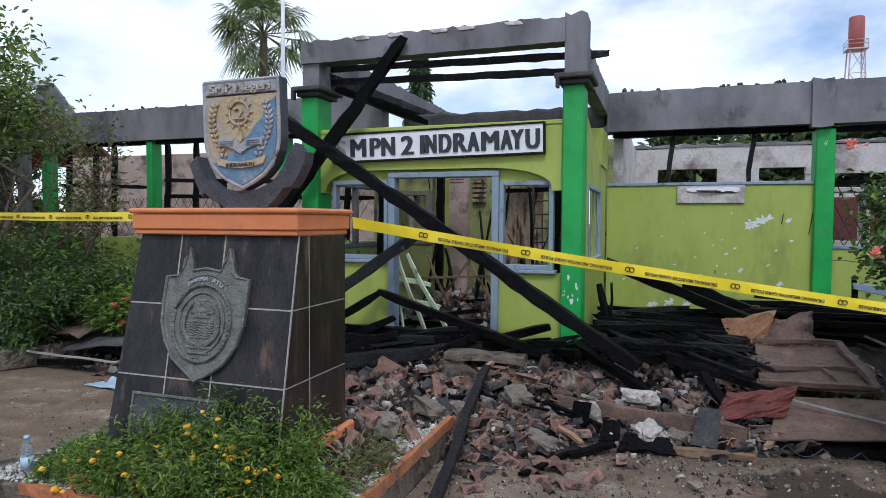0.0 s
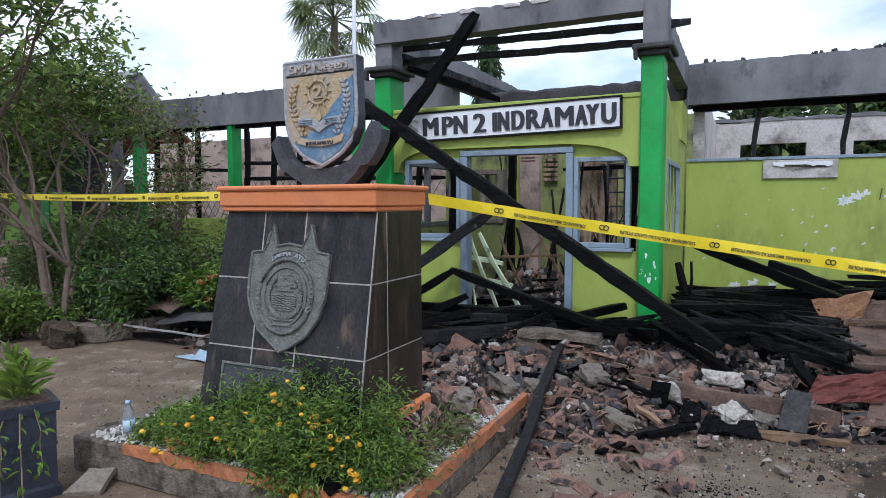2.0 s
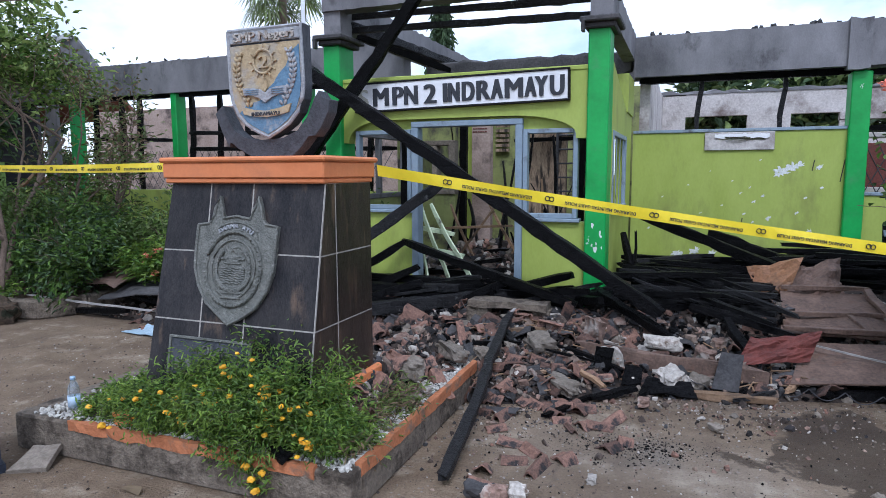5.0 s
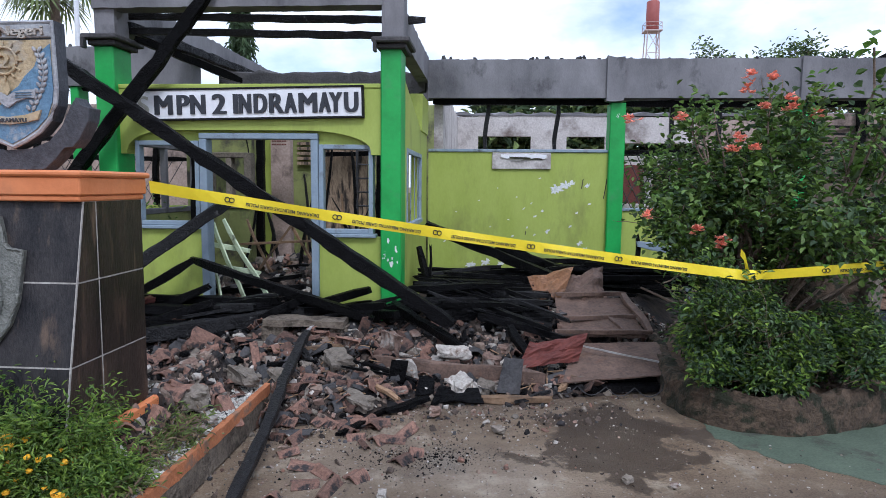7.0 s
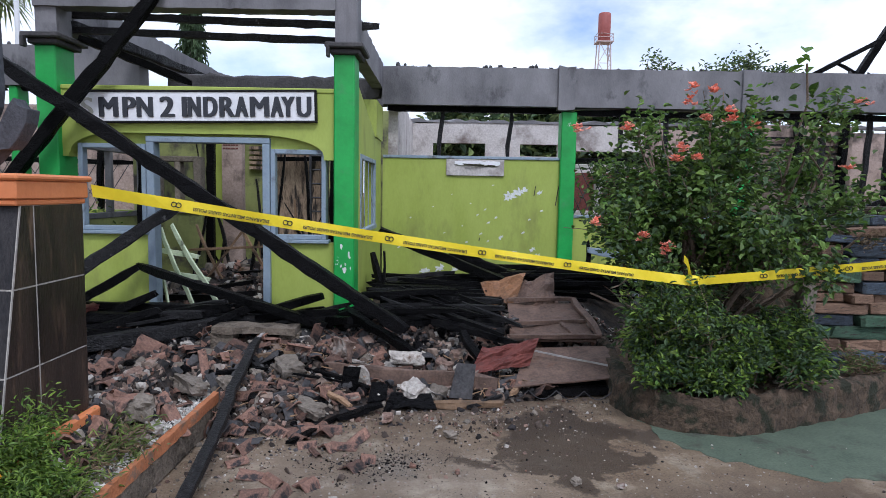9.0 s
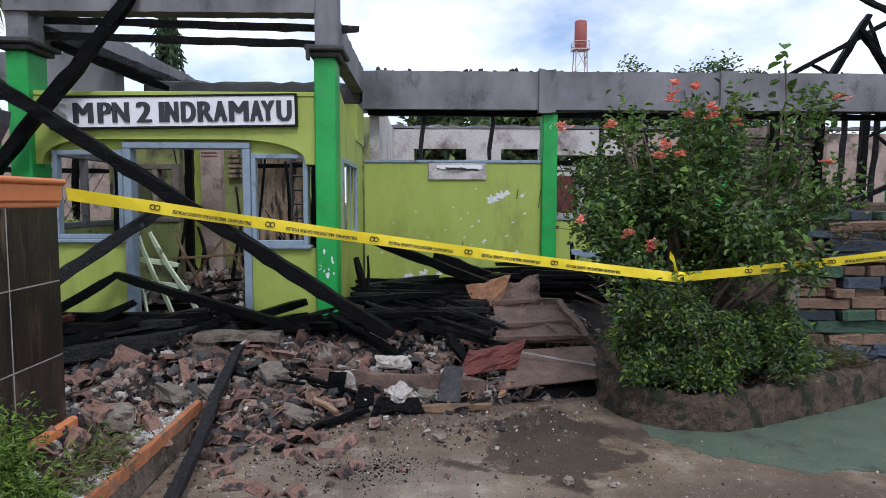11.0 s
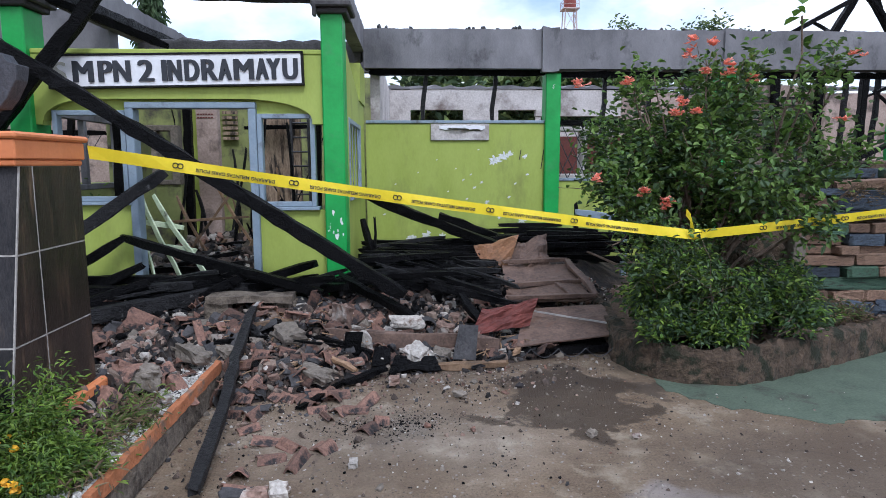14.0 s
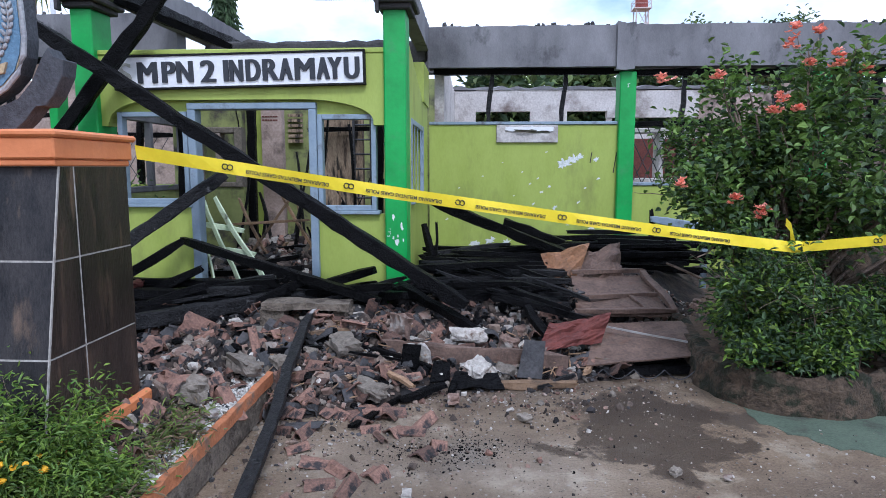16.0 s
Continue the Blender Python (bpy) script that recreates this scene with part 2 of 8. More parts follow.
M_SOIL = material("dry_soil", (0.055, 0.034, 0.021), (0.15, 0.098, 0.062), 9, 0.98, 0.9, 45, stain=(0.022, 0.015, 0.01), stain_at=(0.52, 0.64), stain_scale=6)
M_LEAF = material("green_leaf", (0.05, 0.115, 0.018), (0.125, 0.22, 0.040), 5, 0.5, 0, 20, per=0.55, through_light=0.34)
M_LEAF_LIGHT = material("light_green_leaf", (0.12, 0.205, 0.025), (0.25, 0.36, 0.065), 5, 0.5, 0, 20, per=0.45, through_light=0.38)
M_LEAF_CROWN = material("yellowish_crown_leaf", (0.14, 0.205, 0.045), (0.29, 0.37, 0.105), 5, 0.5, 0, 20, per=0.55, through_light=0.45)
M_LEAF_SHRUB = material("soft_green_shrub_leaf", (0.064, 0.122, 0.024), (0.160, 0.245, 0.052), 5, 0.62, 0, 20, per=0.6, through_light=0.26)
M_LEAF_OLIVE = material("olive_leaf", (0.09, 0.135, 0.040), (0.19, 0.245, 0.085), 5, 0.55, 0, 20, per=0.5, through_light=0.35)
M_LEAF_DRY = material("dry_leaf", (0.13, 0.09, 0.05), (0.26, 0.19, 0.11), 5, 0.8, 0, 20, per=0.4)
M_LEAF_FAR = material("far_foliage", (0.03, 0.065, 0.025), (0.075, 0.12, 0.05), 2, 0.7, 0, 10, per=0.4, through_light=0.2)
M_BARK = material("bark", (0.10, 0.07, 0.05), (0.22, 0.16, 0.12), 12, 0.9, 0.7, 60)
M_MARIGOLD = material("yellow_orange_petal", (0.75, 0.33, 0.01), (0.85, 0.48, 0.02), 30, 0.6, 0, 40, per=0.2)
M_BLOSSOM = material("coral_petal", (0.78, 0.22, 0.14), (0.88, 0.38, 0.28), 20, 0.6, 0, 40, per=0.25, through_light=0.3)
M_POT = material("dark_navy_pot", (0.014, 0.018, 0.030), (0.040, 0.048, 0.070), 6, 0.45, 0.16, 50, stain=(0.12, 0.12, 0.13), stain_at=(0.6, 0.75), stain_scale=9)
M_PLASTIC = material("clear_plastic_bottle", (0.55, 0.60, 0.63), (0.70, 0.74, 0.77), 10, 0.12, 0)
plastic = M_PLASTIC.node_tree.nodes["Principled BSDF"]
plastic.inputs["Transmission Weight"].default_value, plastic.inputs["IOR"].default_value = 0.8, 1.2
M_LABEL = material("blue_bottle_label", (0.20, 0.38, 0.62), (0.60, 0.70, 0.80), 14, 0.4, 0)
M_IRON = material("dark_iron", (0.025, 0.026, 0.03), (0.075, 0.075, 0.08), 12, 0.6, 0.3, 60, metal=0.4)
M_TANK = material("red_water_tank", (0.27, 0.065, 0.055), (0.36, 0.10, 0.085), 0.8, 0.6, 0.05, 6)
M_STEEL = material("red_white_steel", (0.42, 0.30, 0.28), (0.60, 0.52, 0.50), 1.2, 0.6, 0)
M_WHITEPOLE = material("white_pole_paint", (0.62, 0.64, 0.66), (0.76, 0.77, 0.78), 5, 0.5, 0.05)
M_STONE_GREEN = material("green_painted_stone", (0.030, 0.075, 0.045), (0.085, 0.16, 0.10), 9, 0.8, 0.6, 45, stain=(0.04, 0.033, 0.026), stain_at=(0.53, 0.66), stain_scale=7, per=0.35)
M_STONE_BROWN = material("brown_painted_stone", (0.125, 0.072, 0.047), (0.285, 0.18, 0.12), 9, 0.85, 0.6, 45, stain=(0.05, 0.036, 0.028), stain_at=(0.54, 0.68), stain_scale=7, per=0.35)
M_STONE_BLUE = material("blue_grey_stone", (0.017, 0.024, 0.040), (0.075, 0.10, 0.13), 9, 0.8, 0.6, 45, stain=(0.02, 0.02, 0.02), stain_at=(0.53, 0.66), stain_scale=7, per=0.35)
M_ROOFRED = material("red_roof", (0.15, 0.055, 0.035), (0.25, 0.10, 0.062), 4, 0.85, 0.3)
# near-black tone that puts the veranda's shade into the colour
M_VERANDA_SHADE = material("shade_toned_veranda", (0.02, 0.022, 0.025), (0.05, 0.05, 0.055), 3, 0.9, 0.1)
M_ZINC = material("pale_fascia_sheet", (0.45, 0.46, 0.47), (0.62, 0.63, 0.64), 3, 0.6, 0.1, 30, stain=(0.2, 0.19, 0.18), stain_at=(0.55, 0.7), stain_scale=2)
M_TEAL = material("teal_slats", (0.12, 0.24, 0.24), (0.22, 0.34, 0.33), 5, 0.7, 0.1)
M_FABRIC = material("blue_grey_plastic_scrap", (0.25, 0.38, 0.48), (0.42, 0.52, 0.58), 8, 0.5, 0.2)
M_PEEL = material("peeling_scorched_wall", (0.10, 0.062, 0.04), (0.46, 0.34, 0.23), 5, 0.9, 0.4, 40, stain=(0.03, 0.024, 0.02), stain_at=(0.50, 0.60), stain_scale=4, stretch=(2.6, 2.6, 0.45))
M_LADDER = material("pale_green_ladder_paint", (0.46, 0.56, 0.36), (0.60, 0.68, 0.48), 10, 0.6, 0.2, 50, stain=(0.10, 0.10, 0.07), stain_at=(0.55, 0.7), stain_scale=6)
M_GREENFLOOR = material("green_court_paint", (0.056, 0.082, 0.054), (0.105, 0.136, 0.094), 4, 0.9, 0.5, 60, stain=(0.05, 0.052, 0.038), stain_at=(0.56, 0.66), stain_scale=2.4)
M_GRASS = material("grass", (0.06, 0.12, 0.02), (0.13, 0.21, 0.04), 5, 0.8, 0, 20, per=0.4, through_light=0.25)


def ground_material():
    m = material("worn_concrete_yard", (0.125, 0.083, 0.051), (0.283, 0.212, 0.143), 3.6, 0.92, 1.0, 75, stain=(0.41, 0.345, 0.255), stain_at=(0.54, 0.70), stain_scale=3.0, spec=0.3)
    nt = m.node_tree
    b = nt.nodes["Principled BSDF"]
    before = b.inputs["Base Color"].links[0].from_socket
    tc = nt.nodes.new("ShaderNodeTexCoord")
    wob = nt.nodes.new("ShaderNodeTexNoise")
    wob.inputs["Scale"].default_value, wob.inputs["Detail"].default_value = 2.6, 6
    nt.links.new(tc.outputs["Object"], wob.inputs["Vector"])

    rag = nt.nodes.new("ShaderNodeTexNoise")
    rag.inputs["Scale"].default_value, rag.inputs["Detail"].default_value, rag.inputs["Roughness"].default_value = 1.7, 9, 0.6
    nt.links.new(tc.outputs["Object"], rag.inputs["Vector"])

    def blot(centre, radius, soft, amount, ragged=None, reach=0.9):
        sub = nt.nodes.new("ShaderNodeVectorMath")
        sub.operation = "MULTIPLY_ADD"
        nt.links.new((ragged or wob).outputs["Color"], sub.inputs[0])
        sub.inputs[1].default_value = (reach, reach, 0)
        nt.links.new(tc.outputs["Object"], sub.inputs[2])
        mp = nt.nodes.new("ShaderNodeMapping")
        mp.vector_type = "TEXTURE"
        mp.inputs["Location"].default_value = (centre[0] + reach / 2, centre[1] + reach / 2, 0)
        mp.inputs["Scale"].default_value = (radius[0], radius[1], 100)
        nt.links.new(sub.outputs[0], mp.inputs["Vector"])
        ln = nt.nodes.new("ShaderNodeVectorMath")
        ln.operation = "LENGTH"
        nt.links.new(mp.outputs[0], ln.inputs[0])
        mr = nt.nodes.new("ShaderNodeMapRange")
        mr.inputs["From Min"].default_value, mr.inputs["From Max"].default_value = 1.0, 1.0 - soft
        mr.inputs["To Max"].default_value = amount
        nt.links.new(ln.outputs["Value"], mr.inputs[0])
        return mr.outputs[0]

    def darken(fac, colour, prev):
        n = nt.nodes.new("ShaderNodeMix")
        n.data_type = "RGBA"
        nt.links.new(fac, n.inputs[0])
        nt.links.new(prev, n.inputs[6])
        n.inputs[7].default_value = (*colour, 1)
        return n.outputs[2]

    wet = blot((3.08, 4.78), (0.50, 0.62), 0.14, 0.86, rag, 3.0)
    wet_arm = blot((3.35, 5.02), (0.85, 0.26), 0.3, 0.8, rag, 1.6)
    c = darken(blot((1.93, 4.45), (0.34, 0.22), 0.7, 0.6), (0.03, 0.028, 0.027), before)
    c = darken(blot((3.3, 3.6), (0.3, 0.14), 0.6, 0.6), (0.40, 0.36, 0.34), c)
    c = darken(blot((-3.0, 3.1), (1.5, 0.5), 0.8, 0.45), (0.34, 0.33, 0.31), c)
    c = darken(blot((2.0, 4.3), (1.3, 0.8), 0.8, 0.42), (0.34, 0.297, 0.245), c)
    c = darken(blot((4.3, 3.8), (1.6, 0.8), 0.6, 0.6), (0.092, 0.072, 0.057), c)
    c = darken(blot((2.1, 5.6), (1.7, 0.7), 0.8, 0.5), (0.075, 0.06, 0.052), c)
    c = darken(blot((-9.0, 6.0), (6.0, 2.2), 0.6, 0.55), (0.12, 0.085, 0.065), c)
    big = nt.nodes.new("ShaderNodeTexNoise")
    big.inputs["Scale"].default_value, big.inputs["Detail"].default_value, big.inputs["Roughness"].default_value = 0.8, 10, 0.68
    nt.links.new(tc.outputs["Object"], big.inputs["Vector"])
    dirt = nt.nodes.new("ShaderNodeMapRange")
    dirt.inputs["From Min"].default_value, dirt.inputs["From Max"].default_value, dirt.inputs["To Max"].default_value = 0.47, 0.60, 0.55
    nt.links.new(big.outputs[0], dirt.inputs[0])
    c = darken(dirt.outputs[0], (0.114, 0.080, 0.053), c)
    sp = nt.nodes.new("ShaderNodeTexVoronoi")
    sp.inputs["Scale"].default_value = 42.0
    nt.links.new(tc.outputs["Object"], sp.inputs["Vector"])
    speck = nt.nodes.new("ShaderNodeMapRange")
    speck.inputs["From Min"].default_value, speck.inputs["From Max"].default_value, speck.inputs["To Max"].default_value = 0.28, 0.10, 0.75
    nt.links.new(sp.outputs["Distance"], speck.inputs[0])
    gate_noise = nt.nodes.new("ShaderNodeTexNoise")
    gate_noise.inputs["Scale"].default_value, gate_noise.inputs["Detail"].default_value = 7.0, 4.0
    nt.links.new(tc.outputs["Object"], gate_noise.inputs["Vector"])
    rise = nt.nodes.new("ShaderNodeMapRange")
    rise.inputs["From Min"].default_value, rise.inputs["From Max"].default_value = 0.46, 0.60
    nt.links.new(gate_noise.outputs[0], rise.inputs[0])
    both = nt.nodes.new("ShaderNodeMath")
    both.operation = "MULTIPLY"
    nt.links.new(speck.outputs[0], both.inputs[0])
    nt.links.new(rise.outputs[0], both.inputs[1])
    c = darken(both.outputs[0], (0.055, 0.048, 0.043), c)
    sq = nt.nodes.new("ShaderNodeTexVoronoi")
    sq.inputs["Scale"].default_value = 19.0
    nt.links.new(tc.outputs["Object"], sq.inputs["Vector"])
    pale = nt.nodes.new("ShaderNodeMapRange")
    pale.inputs["From Min"].default_value, pale.inputs["From Max"].default_value, pale.inputs["To Max"].default_value = 0.20, 0.06, 0.7
    nt.links.new(sq.outputs["Distance"], pale.inputs[0])
    c = darken(pale.outputs[0], (0.33, 0.30, 0.27), c)
    c = darken(wet_arm, (0.062, 0.046, 0.034), c)
    c = darken(wet, (0.056, 0.038, 0.025), c)
    ck = nt.nodes.new("ShaderNodeTexVoronoi")
    ck.feature = "DISTANCE_TO_EDGE"
    ck.inputs["Scale"].default_value = 0.42
    bent = nt.nodes.new("ShaderNodeVectorMath")
    bent.operation = "MULTIPLY_ADD"
    nt.links.new(wob.outputs["Color"], bent.inputs[0])
    bent.inputs[1].default_value = (0.5, 0.5, 0)
    nt.links.new(tc.outputs["Object"], bent.inputs[2])
    nt.links.new(bent.outputs[0], ck.inputs["Vector"])
    line = nt.nodes.new("ShaderNodeMapRange")
    line.inputs["From Min"].default_value, line.inputs["From Max"].default_value, line.inputs["To Max"].default_value = 0.006, 0.001, 0.22
    nt.links.new(ck.outputs["Distance"], line.inputs[0])
    c = darken(line.outputs[0], (0.06, 0.053, 0.047), c)
    nt.links.new(c, b.inputs["Base Color"])
    inv = nt.nodes.new("ShaderNodeMapRange")
    inv.inputs["To Min"].default_value, inv.inputs["To Max"].default_value = 0.9, 0.55
    nt.links.new(wet, inv.inputs[0])
    nt.links.new(inv.outputs[0], b.inputs["Roughness"])
    return m


M_GROUND = ground_material()


# ---- building blocks ----
def mesh_of(bm, name, mats, smooth=False):
    me = bpy.data.meshes.new(name)
    bmesh.ops.recalc_face_normals(bm, faces=bm.faces)
    bm.to_mesh(me)
    bm.free()
    for m in mats if isinstance(mats, (list, tuple)) else [mats]:
        me.materials.append(m)
    if smooth:
        me.shade_smooth()
    return me


def thing(name, bm, mats, label, category, group="", kind="", smooth=False):
    return tagged(new(name, mesh_of(bm, name, mats, smooth)), label, category, group, kind)


def empty(name, label, category, at=(0, 0, 0), group="", kind=""):
    ob = new(name)
    ob.location = at
    ob.empty_display_size = 0.1
    return tagged(ob, label, category, group, kind)


def part(name, bm, mats, parent, label="", smooth=False):
    ob = new(name, mesh_of(bm, name, mats, smooth))
    ob.parent = parent
    ob.matrix_parent_inverse = parent.matrix_basis.inverted() if not parent.parent else (parent.parent.matrix_basis @ parent.matrix_parent_inverse @ parent.matrix_basis).inverted()
    if label:
        ob["label"] = label
    return ob


def box(bm, lo, hi, bevel=0.0, m=None, mat=0):
    c, s = [(a + b) / 2 for a, b in zip(lo, hi)], [b - a for a, b in zip(lo, hi)]
    r = bmesh.ops.create_cube(bm, size=1, matrix=(m or Matrix()) @ Matrix.Translation(c) @ Matrix.Diagonal((*s, 1)))
    vs = r["verts"]
    fs = list({f for v in vs for f in v.link_faces})
    for f in fs:
        f.material_index = mat
    if bevel:
        bmesh.ops.bevel(bm, geom=list({e for v in vs for e in v.link_edges}), offset=bevel, segments=1, affect="EDGES")
    return vs


def boxes(*items, bevel=0.0):
    bm = bmesh.new()
    for lo, hi in items:
        box(bm, lo, hi, bevel)
    return bm


def prism(bm, outline, depth, m=None):
    """A flat outline in x, z, from y = 0 to y = depth."""
    m = m or Matrix()
    a = [bm.verts.new(m @ Vector((x, 0, z))) for x, z in outline]
    b = [bm.verts.new(m @ Vector((x, depth, z))) for x, z in outline]
    bm.faces.new(a)
    bm.faces.new(b[::-1])
    for i in range(len(a)):
        j = (i + 1) % len(a)
        bm.faces.new((a[j], a[i], b[i], b[j]))
    return a + b


def tube(bm, path, radii, sides=6, cap=True):
    rings = []
    pts = [Vector(p) for p in path]
    for i, p in enumerate(pts):
        d = (pts[min(i + 1, len(pts) - 1)] - pts[max(i - 1, 0)]).normalized()
        u = d.cross(Vector((0, 0, 1)) if abs(d.z) < 0.9 else Vector((1, 0, 0))).normalized()
        v = d.cross(u)
        r = radii[i] if isinstance(radii, (list, tuple)) else radii
        rings.append([bm.verts.new(p + r * (math.cos(a) * u + math.sin(a) * v)) for a in (2 * math.pi * k / sides for k in range(sides))])
    for a, b in zip(rings, rings[1:]):
        for k in range(sides):
            bm.faces.new((a[k], a[(k + 1) % sides], b[(k + 1) % sides], b[k]))
    if cap:
        bm.faces.new(rings[0][::-1])
        bm.faces.new(rings[-1])


def timber(bm, p0, p1, w, h, rng, rough=0.12, steps=0, twist=0.0):
    """A burnt timber: an eight-sided bar with eaten edges and uneven ends."""
    p0, p1 = Vector(p0), Vector(p1)
    d = p1 - p0
    n = steps or max(3, int(d.length / 0.14))
    d.normalize()
    u = d.cross(Vector((0, 0, 1)) if abs(d.z) < 0.95 else Vector((0, 1, 0))).normalized()
    v = u.cross(d)
    prof = ((-.5, -.4), (-.42, -.5), (.42, -.5), (.5, -.4), (.5, .4), (.42, .5), (-.42, .5), (-.5, .4))
    rings = []
    for i in range(n + 1):
        t = i / n
        end = 0.75 if i in (0, n) else 1.0
        bend = 0.02 * math.sin(t * 5 + rng.random())
        ring = []
        for a, b in prof:
            k = end * (1 + rng.uniform(-rough, rough))
            ring.append(bm.verts.new(p0.lerp(p1, t) + u * (a * w * k + bend) + v * (b * h * k) + d * rng.uniform(-0.02, 0.02)))
        rings.append(ring)
    for a, b in zip(rings, rings[1:]):
        for k in range(8):
            bm.faces.new((a[k], a[(k + 1) % 8], b[(k + 1) % 8], b[k]))
    bm.faces.new(rings[0][::-1])
    bm.faces.new(rings[-1])


def chunk(bm, centre, size, rng, m=None):
    """A broken lump: a cube whose corners are pulled about and cut."""
    r = bmesh.ops.create_icosphere(bm, subdivisions=1, radius=0.5)
    rot = Euler([rng.uniform(0, 6.3) for _ in range(3)]).to_matrix() if m is None else m
    for v in r["verts"]:
        p = v.co.copy()
        p = Vector([max(-0.36, min(0.36, c * 1.15 * rng.uniform(0.8, 1.2))) for c in p])
        v.co = rot @ Vector((p.x * size[0], p.y * size[1], p.z * size[2])) * 1.3 + Vector(centre)
    return r["verts"]


def rough_slab(bm, lo, hi, rng, axis=0, step=0.15, amount=0.02, top=0.03):
    """A long box whose upper edge is broken and whose faces are uneven."""
    n = max(2, int((hi[axis] - lo[axis]) / step))
    other = 1 - axis
    rings = []
    for i in range(n + 1):
        s = lo[axis] + (hi[axis] - lo[axis]) * i / n
        ring = []
        for o, z, up in ((lo[other], lo[2], 0), (hi[other], lo[2], 0), (hi[other], hi[2], 1), (lo[other], hi[2], 1)):
            p = [0, 0, 0]
            p[axis], p[other] = s, o + rng.uniform(-amount, amount) * 0.4
            p[2] = z + (rng.uniform(-top, top) if up else rng.uniform(-amount, amount) * 0.4)
            ring.append(bm.verts.new(p))
        rings.append(ring)
    for a, b in zip(rings, rings[1:]):
        for k in range(4):
            bm.faces.new((a[k], a[(k + 1) % 4], b[(k + 1) % 4], b[k]))
    bm.faces.new(rings[0][::-1])
    bm.faces.new(rings[-1])


def text_mesh(words, size, depth, mat, thick=0.0, spacing=1.0):
    cu = bpy.data.curves.new("text", "FONT")
    cu.body, cu.size, cu.extrude, cu.offset, cu.space_character = words, size, depth, thick, spacing
    cu.align_x, cu.align_y = "LEFT", "BOTTOM_BASELINE"
    cu.resolution_u = 4
    ob = bpy.data.objects.new("text", cu)
    scene.collection.objects.link(ob)
    dg = bpy.context.evaluated_depsgraph_get()
    me = bpy.data.meshes.new_from_object(ob.evaluated_get(dg))
    bpy.data.objects.remove(ob)
    me.materials.clear()
    me.materials.append(mat)
    return me


def text_part(name, words, size, place, parent, mat, depth=0.004, thick=0.0, width=None, label=""):
    """Lettering that faces the yard (-y), from its lower left corner; width fits it to a length."""
    me = text_mesh(words, size, depth, mat)
    xs = [v.co.x for v in me.vertices]
    k = width / (max(xs) - min(xs)) if width else 1.0
    me.transform(Matrix.Diagonal((k, 1, 1, 1)) @ Matrix.Translation((-min(xs), 0, 0)))
    if thick:
        bold = bmesh.new()
        for i, dx in enumerate((-thick, 0.0, thick)):
            me.transform(Matrix.Translation((dx, 0, i * 0.0004)))
            bold.from_mesh(me)
            me.transform(Matrix.Translation((-dx, 0, -i * 0.0004)))
        bold.to_mesh(me)
        bold.free()
    me.transform(place)
    ob = new(name, me)
    ob.parent = parent
    ob.matrix_parent_inverse = parent.matrix_basis.inverted()
    if label:
        ob["label"] = label
    return ob


def leaves_mesh(name, points, length, width, rng, mat, droop=0.3, outward=None, fold=0.25):
    """Many single leaves, each a folded six-point blade, at the given points."""
    pts = np.array(points, float)
    n = len(pts)
    az = rng.uniform(0, 2 * np.pi, n)
    tilt = rng.normal(-droop, 0.45, n)
    d = np.stack([np.cos(az) * np.cos(tilt), np.sin(az) * np.cos(tilt), np.sin(tilt)], 1)
    if outward is not None:
        d = d + 0.9 * np.array(outward)
        d /= np.linalg.norm(d, axis=1)[:, None]
    up = np.array([0, 0, 1.0]) + rng.normal(0, 0.35, (n, 3))
    s = np.cross(d, up)
    s /= np.linalg.norm(s, axis=1)[:, None] + 1e-9
    nn = np.cross(s, d)
    ln = (length * rng.uniform(0.65, 1.25, n))[:, None]
    wd = (width * rng.uniform(0.7, 1.2, n))[:, None]
    v = np.stack([pts, pts + d * ln * 0.35 + s * wd * 0.5 + nn * wd * fold, pts + d * ln * 0.7 + s * wd * 0.38 + nn * wd * fold * 0.8,
                  pts + d * ln - nn * ln * 0.12, pts + d * ln * 0.7 - s * wd * 0.38 + nn * wd * fold * 0.8, pts + d * ln * 0.35 - s * wd * 0.5 + nn * wd * fold], 1).reshape(-1, 3)
    base = np.arange(n)[:, None] * 6
    f = np.concatenate([base + np.array([[0, 1, 2, 3]]), base + np.array([[0, 3, 4, 5]])]).reshape(-1, 4)
    me = bpy.data.meshes.new(name)
    me.from_pydata(v.tolist(), [], f.tolist())
    for m in mat if isinstance(mat, (list, tuple)) else [mat]:
        me.materials.append(m)
    if isinstance(mat, (list, tuple)):
        idx = rng.integers(0, len(mat), n)
        me.polygons.foreach_set("material_index", np.concatenate([idx, idx]).astype(np.int32))
    return me


def part_mesh(name, me, parent, label=""):
    ob = new(name, me)
    ob.parent = parent
    ob.matrix_parent_inverse = parent.matrix_basis.inverted()
    if label:
        ob["label"] = label
    return ob


